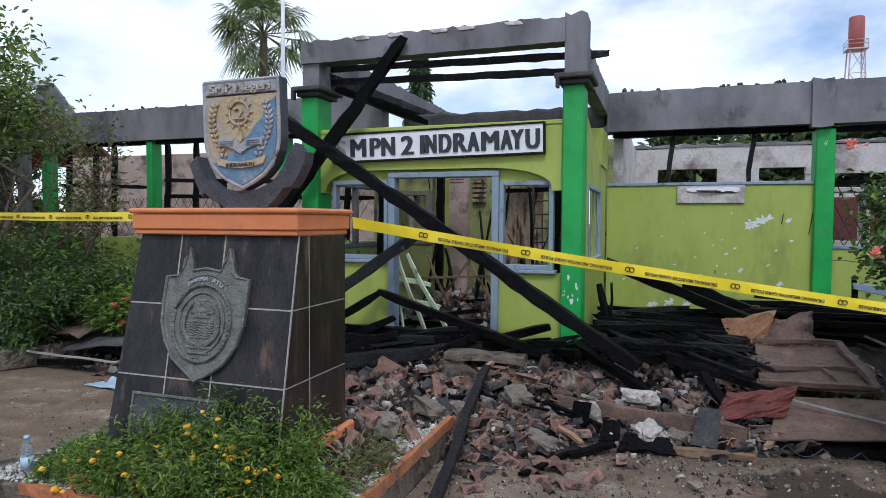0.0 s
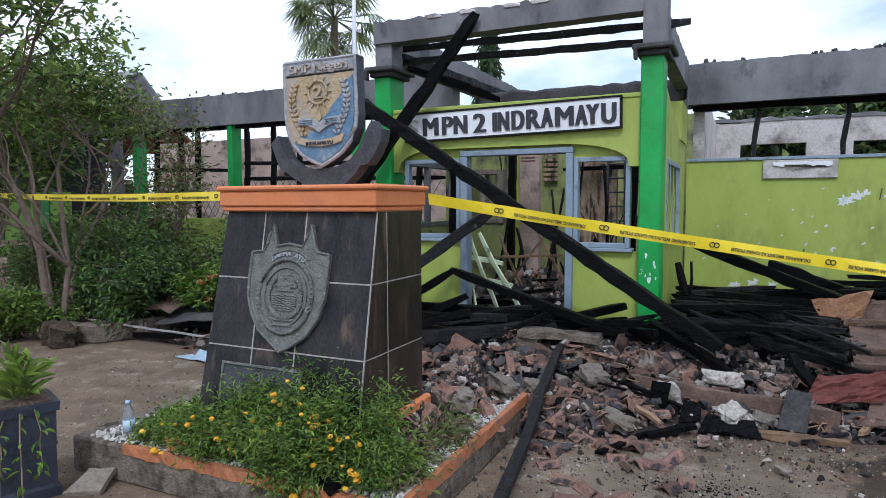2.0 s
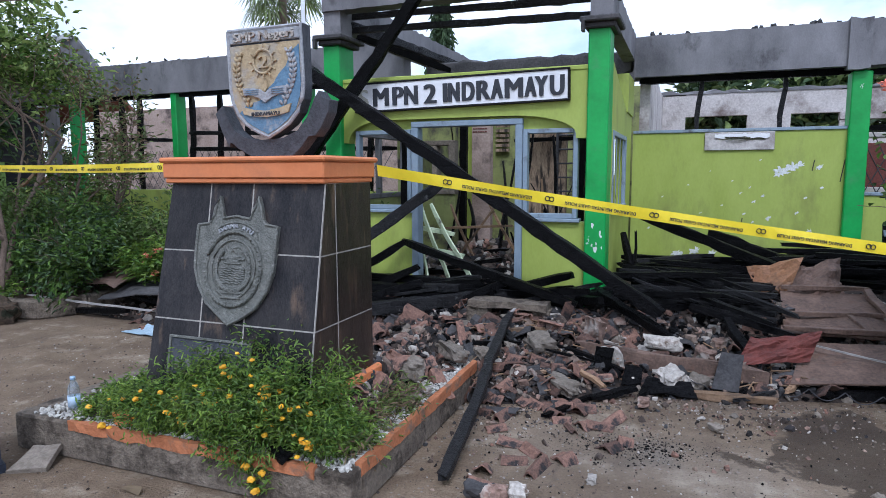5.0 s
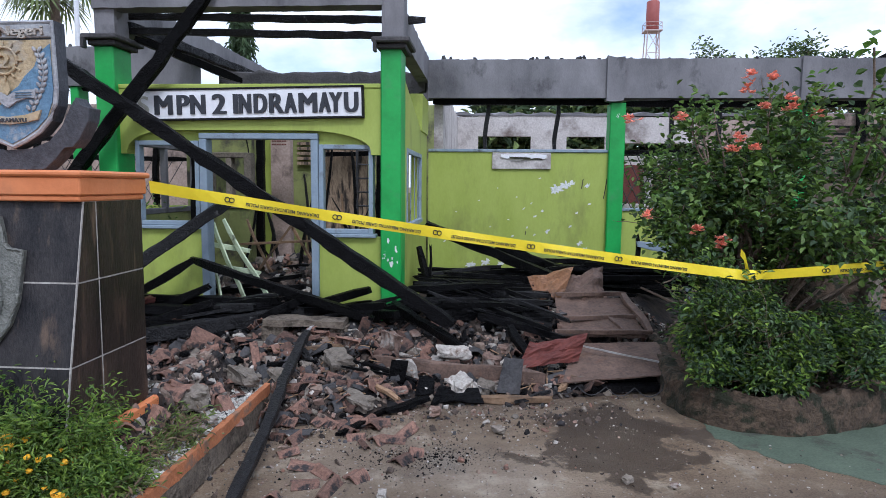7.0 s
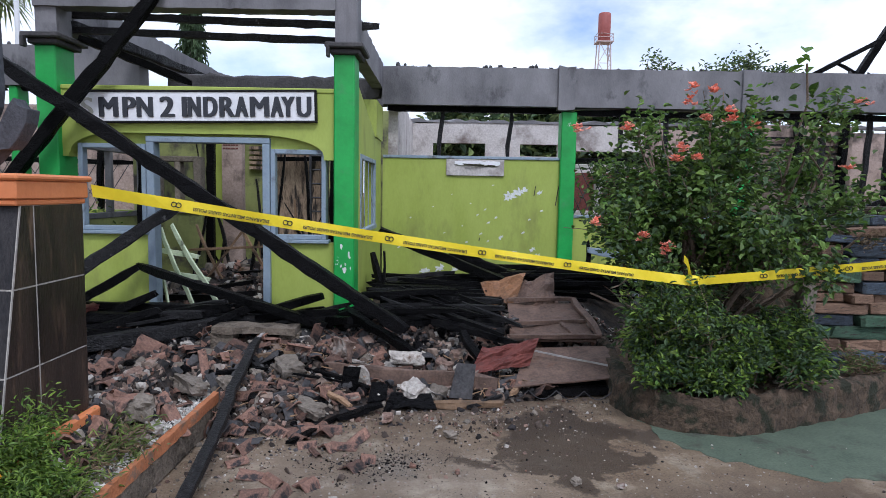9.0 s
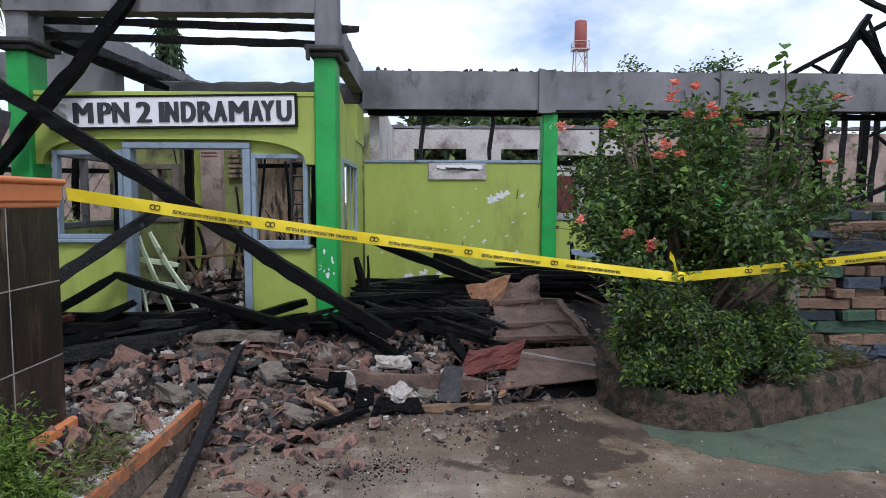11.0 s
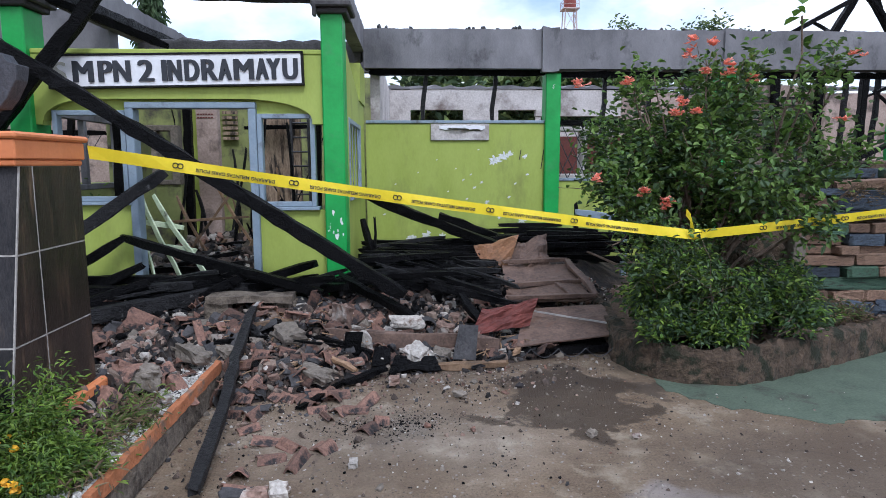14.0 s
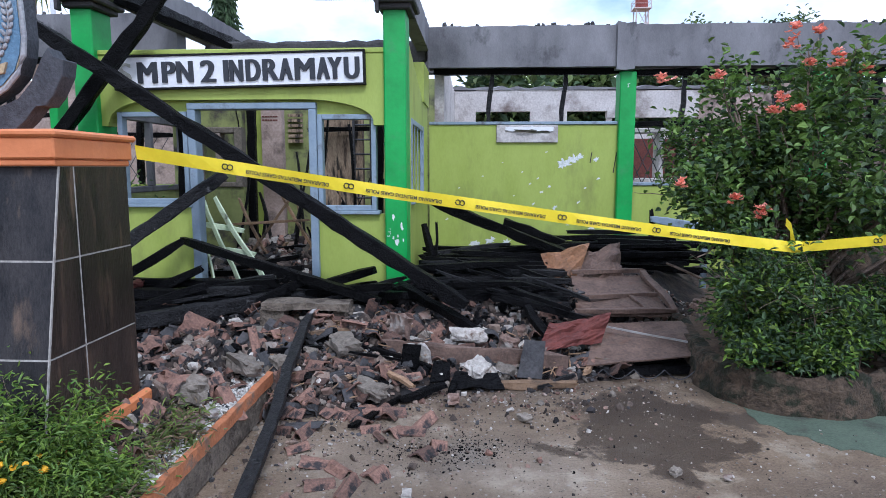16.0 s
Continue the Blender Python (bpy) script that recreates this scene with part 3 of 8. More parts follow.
def branching(bm, start, direction, length, radius, level, rng, tips, spread=0.6, lift=0.15, kids=3, shrink=0.68, keep=None):
    """Limbs that fork; collects the points where leaves grow; twigs with no leaves are left out."""
    pts, d = [Vector(start)], Vector(direction).normalized()
    n = 5
    for _ in range(n):
        d = (d + Vector((rng.gauss(0, 0.13), rng.gauss(0, 0.13), rng.gauss(lift * 0.3, 0.1)))).normalized()
        pts.append(pts[-1] + d * length / n)
    if not keep or level > 1 or any(keep(p) for p in pts):
        tube(bm, pts, [radius * (1 - 0.45 * i / n) for i in range(n + 1)], 5 if level else 7, cap=False)
    if level == 0:
        tips.extend((p, d) for p in pts[1:])
        return
    if level == 1:
        tips.extend((p, d) for p in pts[3:])
    for k in range(kids):
        i = rng.randint(2, n)
        nd = (d + Vector((rng.gauss(0, spread), rng.gauss(0, spread), rng.gauss(lift, spread * 0.6)))).normalized()
        branching(bm, pts[i], nd, length * shrink * rng.uniform(0.75, 1.15), radius * 0.5, level - 1, rng, tips, spread, lift, kids, shrink, keep)


def tree(name, stems, label, category, per_tip, leaf, mats, seed, level=3, spread=0.6, lift=0.15, kids=3, scatter=0.12, shrink=0.68, keep=None, droop=0.3):
    rng, nr = random.Random(seed), np.random.default_rng(seed)
    root = empty(name, label, category, stems[0][0])
    bm, tips = bmesh.new(), []
    for start, direction, length, radius in stems:
        branching(bm, start, direction, length, radius, level, rng, tips, spread, lift, kids, shrink, keep)
    part("trunk", bm, M_BARK, root, "brown forked trunk and limbs", smooth=True)
    pts, out = [], []
    for p, d in tips:
        if keep and not keep(p):
            continue
        for _ in range(per_tip):
            pts.append(p + Vector([nr.normal(0, scatter) for _ in range(3)]))
            out.append(d)
    part_mesh("crown", leaves_mesh("crown", pts, leaf[0], leaf[1], nr, mats, droop, outward=out), root, "loose uneven leaf crown")
    return root


# ---- ground ----
bm = bmesh.new()
bmesh.ops.create_grid(bm, x_segments=40, y_segments=40, size=400)
ground = thing("ground", bm, M_GROUND, "worn grey concrete yard with stains and dust", "ground", kind="structure")

# green painted part of the yard
bm = bmesh.new()
edge = [(3.72, 5.32), (3.76, 5.0), (3.88, 4.78), (4.10, 4.58), (4.38, 4.45), (4.8, 4.36), (5.3, 4.31), (6.4, 4.25), (9, 4.2), (14, 4.3), (14, 7.5), (7.2, 6.7), (5.4, 5.75)]
fine = []
for (xa, ya), (xb, yb) in zip(edge[:9], edge[1:10]):
    k = max(1, int(math.hypot(xb - xa, yb - ya) / 0.04))
    fine += [(xa + (xb - xa) * i / k, ya + (yb - ya) * i / k) for i in range(k)]
fine = [(x + 0.10 * noise.noise(Vector((x * 3, y * 3, 1))) + 0.04 * noise.noise(Vector((x * 14, y * 14, 2))), y + 0.13 * noise.noise(Vector((x * 3, y * 3, 5))) + 0.05 * noise.noise(Vector((x * 14, y * 14, 7)))) for x, y in fine]
top = [bm.verts.new((x, y, 0.004)) for x, y in fine + edge[9:]]
bm.faces.new(top)
foot = [bm.verts.new((v.co.x, v.co.y, -0.002)) for v in top]
for i in range(len(top)):
    j = (i + 1) % len(top)
    bm.faces.new((top[i], foot[i], foot[j], top[j]))
thing("pavement", bm, M_GREENFLOOR, "worn green painted yard surface beside the planter", "pavement", kind="structure")

# ---- portico of the burnt school ----
rng = random.Random(3)
YF, YW, YL = 6.85, 9.3, 8.8


def arch_header():
    bm = bmesh.new()
    pts = [(-1.37, 2.59), (-1.37, 1.93), (-1.31, 1.93), (-1.31, 1.97)]
    for i in range(9):
        a = math.pi / 2 * i / 8
        pts.append((-0.86 - 0.44 * math.cos(a), 1.97 + 0.19 * math.sin(a)))
    for i in range(9):
        a = math.pi / 2 * i / 8
        pts.append((0.46 + 0.66 * math.sin(a), 1.97 + 0.19 * math.cos(a)))
    pts += [(1.12, 1.93), (1.23, 1.93), (1.23, 2.585)]
    prism(bm, pts, 0.14, Matrix.Translation((0, YF, 0)))
    return bm


portico = empty("wall_portico", "lime green portico wall with an arched head over the entrance", "wall", (0, YF, 0), kind="structure")
part("arched_header", arch_header(), M_LIME, portico, "lime green header with a flat arch")
part("low_wall", boxes(((0.56, YF + 0.06, 0), (1.225, YF + 0.2, 1.13))), M_LIME, portico, "lime green wall under a window")
part("low_wall", boxes(((-1.37, YF + 0.06, 0), (-0.57, YF + 0.2, 1.19))), M_LIME, portico, "lime green wall under a window")
part("lintel_wall", boxes(((0.59, YF + 0.08, 2.03), (1.23, YF + 0.2, 2.2)), ((-1.37, YF + 0.08, 2.06), (-0.57, YF + 0.2, 2.2)), ((-0.57, YF + 0.08, 2.14), (0.59, YF + 0.2, 2.2))), M_LIME, portico)
part("top_edge", boxes(((-1.37, YF - 0.012, 2.555), (1.23, YF + 0.15, 2.60)), bevel=0.008), M_LIME, portico)


def framed(parent, x0, x1, z0, z1, y, bars=(), sill=True):
    """A blue frame of four members, with upright bars."""
    w = 0.045
    surround = part("window_frame", boxes(((x0, y, z0), (x0 + w, y + 0.09, z1)), ((x1 - w, y, z0), (x1, y + 0.09, z1)), ((x0 + w, y + 0.002, z1 - w), (x1 - w, y + 0.088, z1)), ((x0 + w, y + 0.002, z0), (x1 - w, y + 0.088, z0 + w)), bevel=0.005), M_BLUE, parent, "pale blue wooden frame")
    for b in bars:
        part("bar", boxes(((b - 0.018, y + 0.02, z0 + w), (b + 0.018, y + 0.07, z1 - w)), bevel=0.004), M_BLUE, surround)
    if sill:
        part("window_sill", boxes(((x0 - 0.03, y - 0.03, z0 - 0.035), (x1 + 0.03, y + 0.1, z0 - 0.001)), bevel=0.006), M_BLUE, parent)


window_1 = empty("window_1", "pale blue window frame without glass, burnt out", "window", (0.86, YF, 1.15), kind="structure")
framed(window_1, 0.60, 1.135, 1.165, 2.03, YF + 0.035)
window_2 = empty("window_2", "pale blue window frame without glass, burnt out", "window", (-0.9, YF, 1.2), kind="structure")
framed(window_2, -1.25, -0.60, 1.225, 2.06, YF + 0.035)
door_1 = empty("door_1", "pale blue door frame of the burnt entrance, without leaves", "door frame", (0, YF, 0.1), kind="structure")
part("door_jamb", boxes(((-0.59, YF + 0.02, 0.0), (-0.515, YF + 0.16, 2.075)), bevel=0.006), M_BLUE, door_1)
part("door_jamb", boxes(((0.525, YF + 0.02, 0.0), (0.597, YF + 0.16, 2.075)), bevel=0.006), M_BLUE, door_1)
part("door_head", boxes(((-0.59, YF + 0.02, 2.077), (0.597, YF + 0.16, 2.135)), bevel=0.006), M_BLUE, door_1)


def pillar(name, x0, x1, y0, y1, z1, label, peels=()):
    root = empty(name, label, "pillar", ((x0 + x1) / 2, (y0 + y1) / 2, 0), group="green pillars", kind="structure")
    part("shaft", boxes(((x0, y0, 0), (x1, y1, z1)), bevel=0.012), M_GREEN, root)
    for px, pz, s, sd in peels:
        r = random.Random(sd)
        bm = bmesh.new()
        for q in range(7):
            cx, cz = px + r.gauss(0, s * 0.5), pz + r.gauss(0, s * 1.3)
            if not x0 + 0.02 < cx < x1 - 0.02:
                continue
            k = r.uniform(0.2, 0.5) * s
            prism(bm, [(cx + k * 0.6 * r.uniform(0.5, 1.2) * math.cos(a), cz + k * r.uniform(0.5, 1.4) * math.sin(a)) for a in (i * 0.7 for i in range(9))], 0.002, Matrix.Translation((0, y0 - 0.0015 - q * 0.0002, 0)))
        part("bare_patch", bm, M_BARE, root, "patch of bare plaster where paint has flaked")
    return root


def capital(parent, x0, x1, y0, y1, z):
    bm = bmesh.new()
    box(bm, (x0 - 0.03, y0 - 0.05, z), (x1 + 0.05, y1 + 0.05, z + 0.05), 0.01)
    box(bm, (x0 - 0.07, y0 - 0.10, z + 0.05), (x1 + 0.09, y1 + 0.10, z + 0.10), 0.012)
    box(bm, (x0 - 0.05, y0 - 0.13, z - 0.04), (x0 - 0.02, y0 - 0.06, z + 0.06), 0.006)
    part("capital", bm, M_SOOT_DARK, parent, "sooty stepped capital")


p1 = pillar("pillar", 1.225, 1.42, 6.78, 7.10, 2.91, "bright green portico pillar with flaked paint near its foot", ((1.37, 1.0, 0.07, 4), (1.26, 0.97, 0.02, 5)))
capital(p1, 1.225, 1.42, 6.78, 7.10, 2.90)
bm = bmesh.new()
rough_slab(bm, (1.235, 6.80, 3.0), (1.44, 7.05, 3.56), rng, 0, 0.05, 0.02, 0.022)
part("upper_shaft", bm, M_SOOT, p1, "sooty concrete column head")
p0 = pillar("pillar", -1.565, -1.37, 6.78, 7.10, 2.95, "bright green portico pillar behind the monument")
capital(p0, -1.565, -1.37, 6.78, 7.10, 2.95)
bm = bmesh.new()
rough_slab(bm, (-1.56, 6.80, 3.05), (-1.36, 7.05, 3.55), rng, 0, 0.07, 0.02, 0.03)
part("upper_shaft", bm, M_SOOT, p0, "sooty concrete column head")

bm = bmesh.new()
rough_slab(bm, (-1.56, 6.77, 3.30), (1.24, 6.97, 3.53), rng, 0, 0.06, 0.008, 0.015)
front_beam = thing("beam_front", bm, M_SOOT, "scorched concrete front beam of the roofless portico", "beam", kind="structure")
for i in range(5):
    bm = bmesh.new()
    x = -0.9 + i * 0.42 + rng.uniform(-0.1, 0.1)
    chunk(bm, (x, 6.78, 3.51), (0.20, 0.05, 0.05), rng, Euler((0, 0, 0)).to_matrix())
    part("plaster_patch", bm, M_PALE, front_beam, "pale plaster clinging to the scorched edge")
bm = bmesh.new()
rough_slab(bm, (1.29, 7.05, 2.99), (1.44, 9.25, 3.30), rng, 1, 0.1, 0.006, 0.012)
thing("beam_side", bm, M_SOOT, "sooty concrete side beam of the portico", "beam", kind="structure")
bm = bmesh.new()
rough_slab(bm, (-1.53, 7.05, 3.14), (-1.38, 12.6, 3.50), rng, 1, 0.1, 0.006, 0.012)
thing("beam_side_long", bm, M_SOOT, "sooty concrete beam running back from the portico", "beam", kind="structure")
bm = bmesh.new()
rough_slab(bm, (-1.5, 12.5, 3.2), (1.6, 12.75, 3.62), rng, 0, 0.1, 0.008, 0.02)
thing("beam_back", bm, M_SOOT_DARK, "scorched beam over the back of the hall", "beam", kind="structure")

# side wall of the portico, with its barred window
side = empty("wall_side", "lime green side wall of the portico with a barred window", "wall", (1.42, 8, 0), kind="structure")
part("wall_piece", boxes(((1.30, 7.10, 0), (1.42, 9.25, 1.20)), ((1.30, 7.10, 1.20), (1.42, 7.20, 2.02)), ((1.30, 8.55, 1.20), (1.42, 9.25, 2.02)), ((1.30, 7.10, 2.02), (1.42, 9.25, 2.30))), M_LIME, side)
bm = bmesh.new()
prism(bm, [(7.10, 2.30), (8.5, 2.30), (8.5, 2.32), (7.10, 2.66)], 0.12, Matrix(((0, -1, 0, 1.42), (1, 0, 0, 0), (0, 0, 1, 0), (0, 0, 0, 1))))
part("sloped_top", bm, M_LIME, side)
part("pilaster", boxes(((1.28, 8.5, 2.30), (1.44, 9.25, 2.74))), M_LIME, side)
window_3 = empty("window_3", "pale blue side window with upright bars", "window", (1.42, 7.9, 1.2), kind="structure")
w = 0.05
side_frame = part("window_frame", boxes(((1.395, 7.20, 1.20), (1.432, 7.25, 2.02)), ((1.395, 8.5, 1.20), (1.432, 8.55, 2.02)), ((1.397, 7.25, 1.97), (1.43, 8.5, 2.02)), ((1.397, 7.25, 1.20), (1.45, 8.5, 1.25)), bevel=0.005), M_BLUE, window_3)
for yb in (7.55, 7.88, 8.2):
    part("bar", boxes(((1.418, yb - 0.014, 1.25), (1.425, yb + 0.014, 1.97)), bevel=0.0015), M_BLUE, side_frame)

# ---- right wing ----
wing = empty("wall_right_wing", "lime green front wall of the burnt wing with flaked paint", "wall", (3, YW, 0), kind="structure")
part("wall_piece", boxes(((1.44, YW, 0), (3.82, YW + 0.15, 2.09))), M_LIME, wing)
part("wall_piece", boxes(((3.98, YW, 0), (8.62, YW + 0.15, 1.33))), M_LIME, wing)
part("wall_piece", boxes(((8.9, YW, 0), (14, YW + 0.15, 1.33))), M_LIME, wing)
bm = bmesh.new()
r2 = random.Random(9)
for q, (px, pz, s) in enumerate(((3.32, 1.66, 0.07), (3.40, 1.68, 0.06), (3.24, 1.60, 0.07), (3.20, 1.62, 0.05), (3.62, 1.66, 0.035), (3.12, 1.05, 0.03), (2.95, 1.25, 0.02), (3.55, 0.9, 0.04), (3.6, 0.8, 0.05),
                  (2.7, 1.5, 0.012), (2.8, 1.35, 0.015), (2.2, 1.45, 0.012), (3.0, 1.75, 0.012), (2.6, 1.2, 0.012), (2.85, 1.1, 0.018), (2.95, 1.0, 0.015), (2.3, 0.62, 0.06), (2.1, 0.58, 0.05), (2.5, 0.6, 0.05), (2.9, 1.42, 0.014), (2.45, 1.62, 0.01), (3.05, 1.32, 0.02), (2.66, 0.98, 0.016), (2.36, 1.1, 0.012), (3.5, 1.3, 0.016), (3.42, 1.12, 0.02), (3.66, 1.42, 0.018), (1.9, 1.3, 0.012), (1.75, 0.9, 0.018), (3.3, 0.85, 0.03))):
    prism(bm, [(px - 0.08 + 1.1 * s * k * math.cos(a) + 0.5 * s * math.sin(a), pz + 0.9 * s * k * math.sin(a)) for a, k in ((i * 0.3, r2.uniform(0.35, 1.3)) for i in range(21))], 0.002, Matrix.Translation((0, YW - 0.0025 - q * 0.00012, 0)))
part("bare_patch", bm, M_BARE, wing, "bare plaster where the paint has flaked")
bm = bmesh.new()
for px, pz, h in ((3.78, 1.62, 0.26), (3.48, 1.68, 0.13), (2.75, 1.02, 0.05)):
    box(bm, (px - 0.005, YW - 0.0015, pz - h / 2), (px + 0.007, YW + 0.001, pz + h / 2), 0, pose(px, 0, pz, 0, 8, 0) @ pose(-px, 0, -pz))
part("crack", bm, M_BLACK, wing, "dark scratch in the paint")
part("sill_strip", boxes(((1.44, YW - 0.02, 2.092), (3.80, YW + 0.1, 2.13)), ((4.0, YW - 0.02, 1.332), (8.6, YW + 0.1, 1.37)), bevel=0.005), M_BLUE, wing, "pale blue window sill strip")
for i, (x0, x1) in enumerate(((1.44, 3.83), (3.83, 6.22), (6.22, 8.64), (8.64, 14.0))):
    bm = bmesh.new()
    rough_slab(bm, (x0, YW - 0.12, 2.78), (x1, YW + 0.14, 3.27), rng, 0, 0.09, 0.004, 0.007)
    thing("beam_wing", bm, M_SOOT, "long smoke-blackened concrete beam over the wing's openings", "beam", "wing beams", kind="structure")
crumbs = bmesh.new()
for _ in range(90):
    x = rng.uniform(1.5, 9.5) if rng.random() < 0.7 else rng.uniform(-9, -1.6)
    y, z = (YW, 3.275) if x > 0 else (YL, 3.365)
    k = rng.uniform(0.02, 0.07)
    chunk(crumbs, (x, y + rng.uniform(-0.08, 0.08), z), (k * 1.6, k, k * 0.7), rng)
thing("beam_crumbs", crumbs, M_SOOT_DARK, "crumbled mortar lumps along the tops of the beams", "mortar crumbs", kind="stuff")
for x in (3.83, 6.22, 8.64):
    bm = bmesh.new()
    rough_slab(bm, (x - 0.10, YW - 0.16, 2.74), (x + 0.12, YW + 0.16, 3.29), rng, 0, 0.1, 0.02, 0.02)
    thing("beam_joint", bm, M_SOOT, "sooty concrete beam joint over a pillar", "beam", "beam joints", kind="structure")
for i, x in enumerate((3.80, 6.14, 8.62)):
    p = pillar("pillar", x, x + 0.2, YW - 0.07, YW + 0.18, 2.73, "bright green wing pillar, sooty at its head", ((x + 0.1, 2.55, 0.02, 31 + i),))
for i, (x, z0, z1) in enumerate(((2.20, 2.1, 2.78), (3.12, 2.1, 2.78), (4.6, 1.34, 2.78), (5.2, 1.34, 2.78), (5.7, 1.34, 2.78), (7.9, 1.34, 2.78), (8.35, 1.34, 2.78), (7.3, 1.34, 2.78))):
    bm = bmesh.new()
    timber(bm, (x, YW + 0.06, z0), (x + rng.uniform(-0.02, 0.02), YW + 0.06, z1), 0.055, 0.06, rng)
    thing("burnt_mullion", bm, M_CHAR_GREY, "charred upright remnant of a window frame in the opening", "mullion", "burnt mullions")
for x0, x1, z in ((3.98, 6.1, 2.72), (6.35, 8.6, 2.72), (1.5, 3.8, 2.745)):
    bm = bmesh.new()
    timber(bm, (x0, YW + 0.02, z), (x1, YW + 0.02, z), 0.07, 0.08, rng)
    thing("burnt_lintel", bm, M_CHAR, "charred timber under the beam", "timber", "burnt lintels")
bm = bmesh.new()
timber(bm, (4.0, YW + 0.06, 2.1), (6.1, YW + 0.06, 2.12), 0.05, 0.06, rng)
thing("burnt_transom", bm, M_CHAR, "charred transom across the opening", "timber")
# torn notice board on the wall
notice = empty("notice_board", "white notice board with its facing torn and curled", "notice board", (2.7, YW, 1.98))
part("board", boxes(((2.29, YW - 0.03, 1.87), (3.06, YW - 0.003, 2.085)), bevel=0.004), M_PALE, notice)
bm = bmesh.new()
torn = [(2.40 + i * 0.03, 2.062 + 0.012 * noise.noise(Vector((i * 0.5, 0, 1)))) for i in range(21)]
torn += [(x, z - 0.045 - 0.035 * noise.noise(Vector((x * 9, 3, 2)))) for x, z in torn[::-1]]
prism(bm, torn, 0.012, Matrix.Translation((0, YW - 0.046, 0)))
part("torn_sheet", bm, M_SIGN, notice, "curled and scorched facing sheet")
bm = bmesh.new()
timber(bm, (2.52, YW - 0.05, 2.02), (2.95, YW - 0.05, 2.0), 0.012, 0.02, rng, 0.5)
part("tear", bm, M_BLACK, notice, "dark tear")

# rooms behind the right wing
inner = empty("wall_inner_right", "scorched pale plaster wall inside the roofless wing", "wall", (3, 13.5, 0), kind="structure")
part("wall_piece", boxes(((1.3, 13.5, 0), (2.02, 13.65, 3.0)), ((2.02, 13.5, 0), (3.06, 13.65, 2.32)), ((2.02, 13.5, 2.62), (3.06, 13.65, 3.02)), ((3.06, 13.5, 0), (3.75, 13.65, 3.02)), ((3.75, 13.5, 0), (4.5, 13.65, 2.38)), ((3.75, 13.5, 2.62), (4.5, 13.65, 3.02)), ((4.5, 13.5, 0), (6.2, 13.65, 2.2)), ((4.5, 13.5, 2.5), (6.2, 13.65, 3.0)), ((4.5, 13.52, 2.21), (4.6, 13.6, 2.49))), M_PALE, inner)
part("wall_piece", boxes(((6.2, 13.5, 0), (16, 13.65, 2.95))), M_PINK, inner, "scorched pinkish wall piece")
bm = bmesh.new()
rough_slab(bm, (1.3, 13.48, 3.02), (16, 13.68, 3.07), rng, 0, 0.15, 0.01, 0.03)
part("broken_top", bm, M_SOOT, inner)
bm = bmesh.new()
rough_slab(bm, (1.50, 9.46, 0), (1.62, 13.5, 3.0), rng, 1, 0.3, 0.01, 0.1)
thing("wall_partition", bm, M_PALE, "scorched pale partition wall inside the wing", "wall", kind="structure")
bm = boxes(((3.95, 11.2, 0), (6.0, 11.3, 2.0)))
thing("wall_red", bm, M_REDRUST, "scorched red inner wall behind the opening", "wall", kind="structure")
bm = boxes(((6.4, 10.6, 0), (8.5, 10.7, 2.75)))
thing("wall_pink", bm, M_PINK, "scorched pinkish inner wall of the wing", "wall", kind="structure")
burnt_rack = empty("burnt_slat_screen", "thin charred slats nailed across the inner wall", "screen", (7.4, 10.58, 1.7))
for i in range(9):
    bm = bmesh.new()
    z = 1.75 + i * 0.1
    timber(bm, (6.5, 10.55, z), (8.4, 10.55, z + rng.uniform(-0.02, 0.02)), 0.03, 0.03, rng)
    part("slat", bm, M_CHAR_GREY, burnt_rack)
louvre = empty("louvre_shutter", "teal louvre shutter beside the green pillar", "shutter", (10, YW + 0.05, 1.34))
for i in range(12):
    z = 1.35 + i * 0.11
    part("slat", boxes(((8.9, YW + 0.05, z), (11.5, YW + 0.08, z + 0.085)), bevel=0.004), M_TEAL, louvre)
grille = empty("window_grille", "dark iron diamond grille in the burnt opening", "grille", (4.8, YW + 0.1, 1.35))
for i in range(16):
    x = 4.02 + i * 0.13
    for s in (1, -1):
        bm = bmesh.new()
        tube(bm, [(x, YW + 0.10, 1.36), (x + s * 0.35, YW + 0.10, 2.08)], 0.006, 4)
        part("bar", bm, M_IRON, grille)
cab = empty("burnt_cabinet", "dark burnt cabinet frame in the opening", "cabinet", (4.4, YW + 0.3, 0))
part("frame", boxes(((4.05, YW + 0.25, 0), (4.12, YW + 0.5, 1.34)), ((4.6, YW + 0.25, 0), (4.65, YW + 0.5, 1.34)), ((4.05, YW + 0.2, 1.34), (4.65, YW + 0.5, 1.42)), ((4.05, YW + 0.2, 2.0), (4.75, YW + 0.5, 2.06)), ((4.38, YW + 0.2, 1.42), (4.44, YW + 0.5, 2.0)), ((4.70, YW + 0.2, 1.34), (4.76, YW + 0.5, 2.0)), bevel=0.01), M_PALE, cab)

# ---- left wing ----
bm = bmesh.new()
for x0, x1 in ((-5.55, -1.5), (-9.4, -5.55)):
    bm = bmesh.new()
    rough_slab(bm, (x0, YL - 0.1, 2.87), (x1, YL + 0.14, 3.36), rng, 0, 0.09, 0.004, 0.007)
    thing("beam_wing", bm, M_SOOT, "long smoke-blackened concrete beam over the wing's openings", "beam", "wing beams", kind="structure")
for x in (-5.62, -7.85, -3.2):
    pillar("pillar", x + 0.05, x + 0.16, YL - 0.07, YL + 0.16, 2.87, "bright green wing pillar under the sooty beam")
lw = empty("wall_left_wing", "lime green front wall of the burnt wing behind bushes", "wall", (-5, YL, 0), kind="structure")
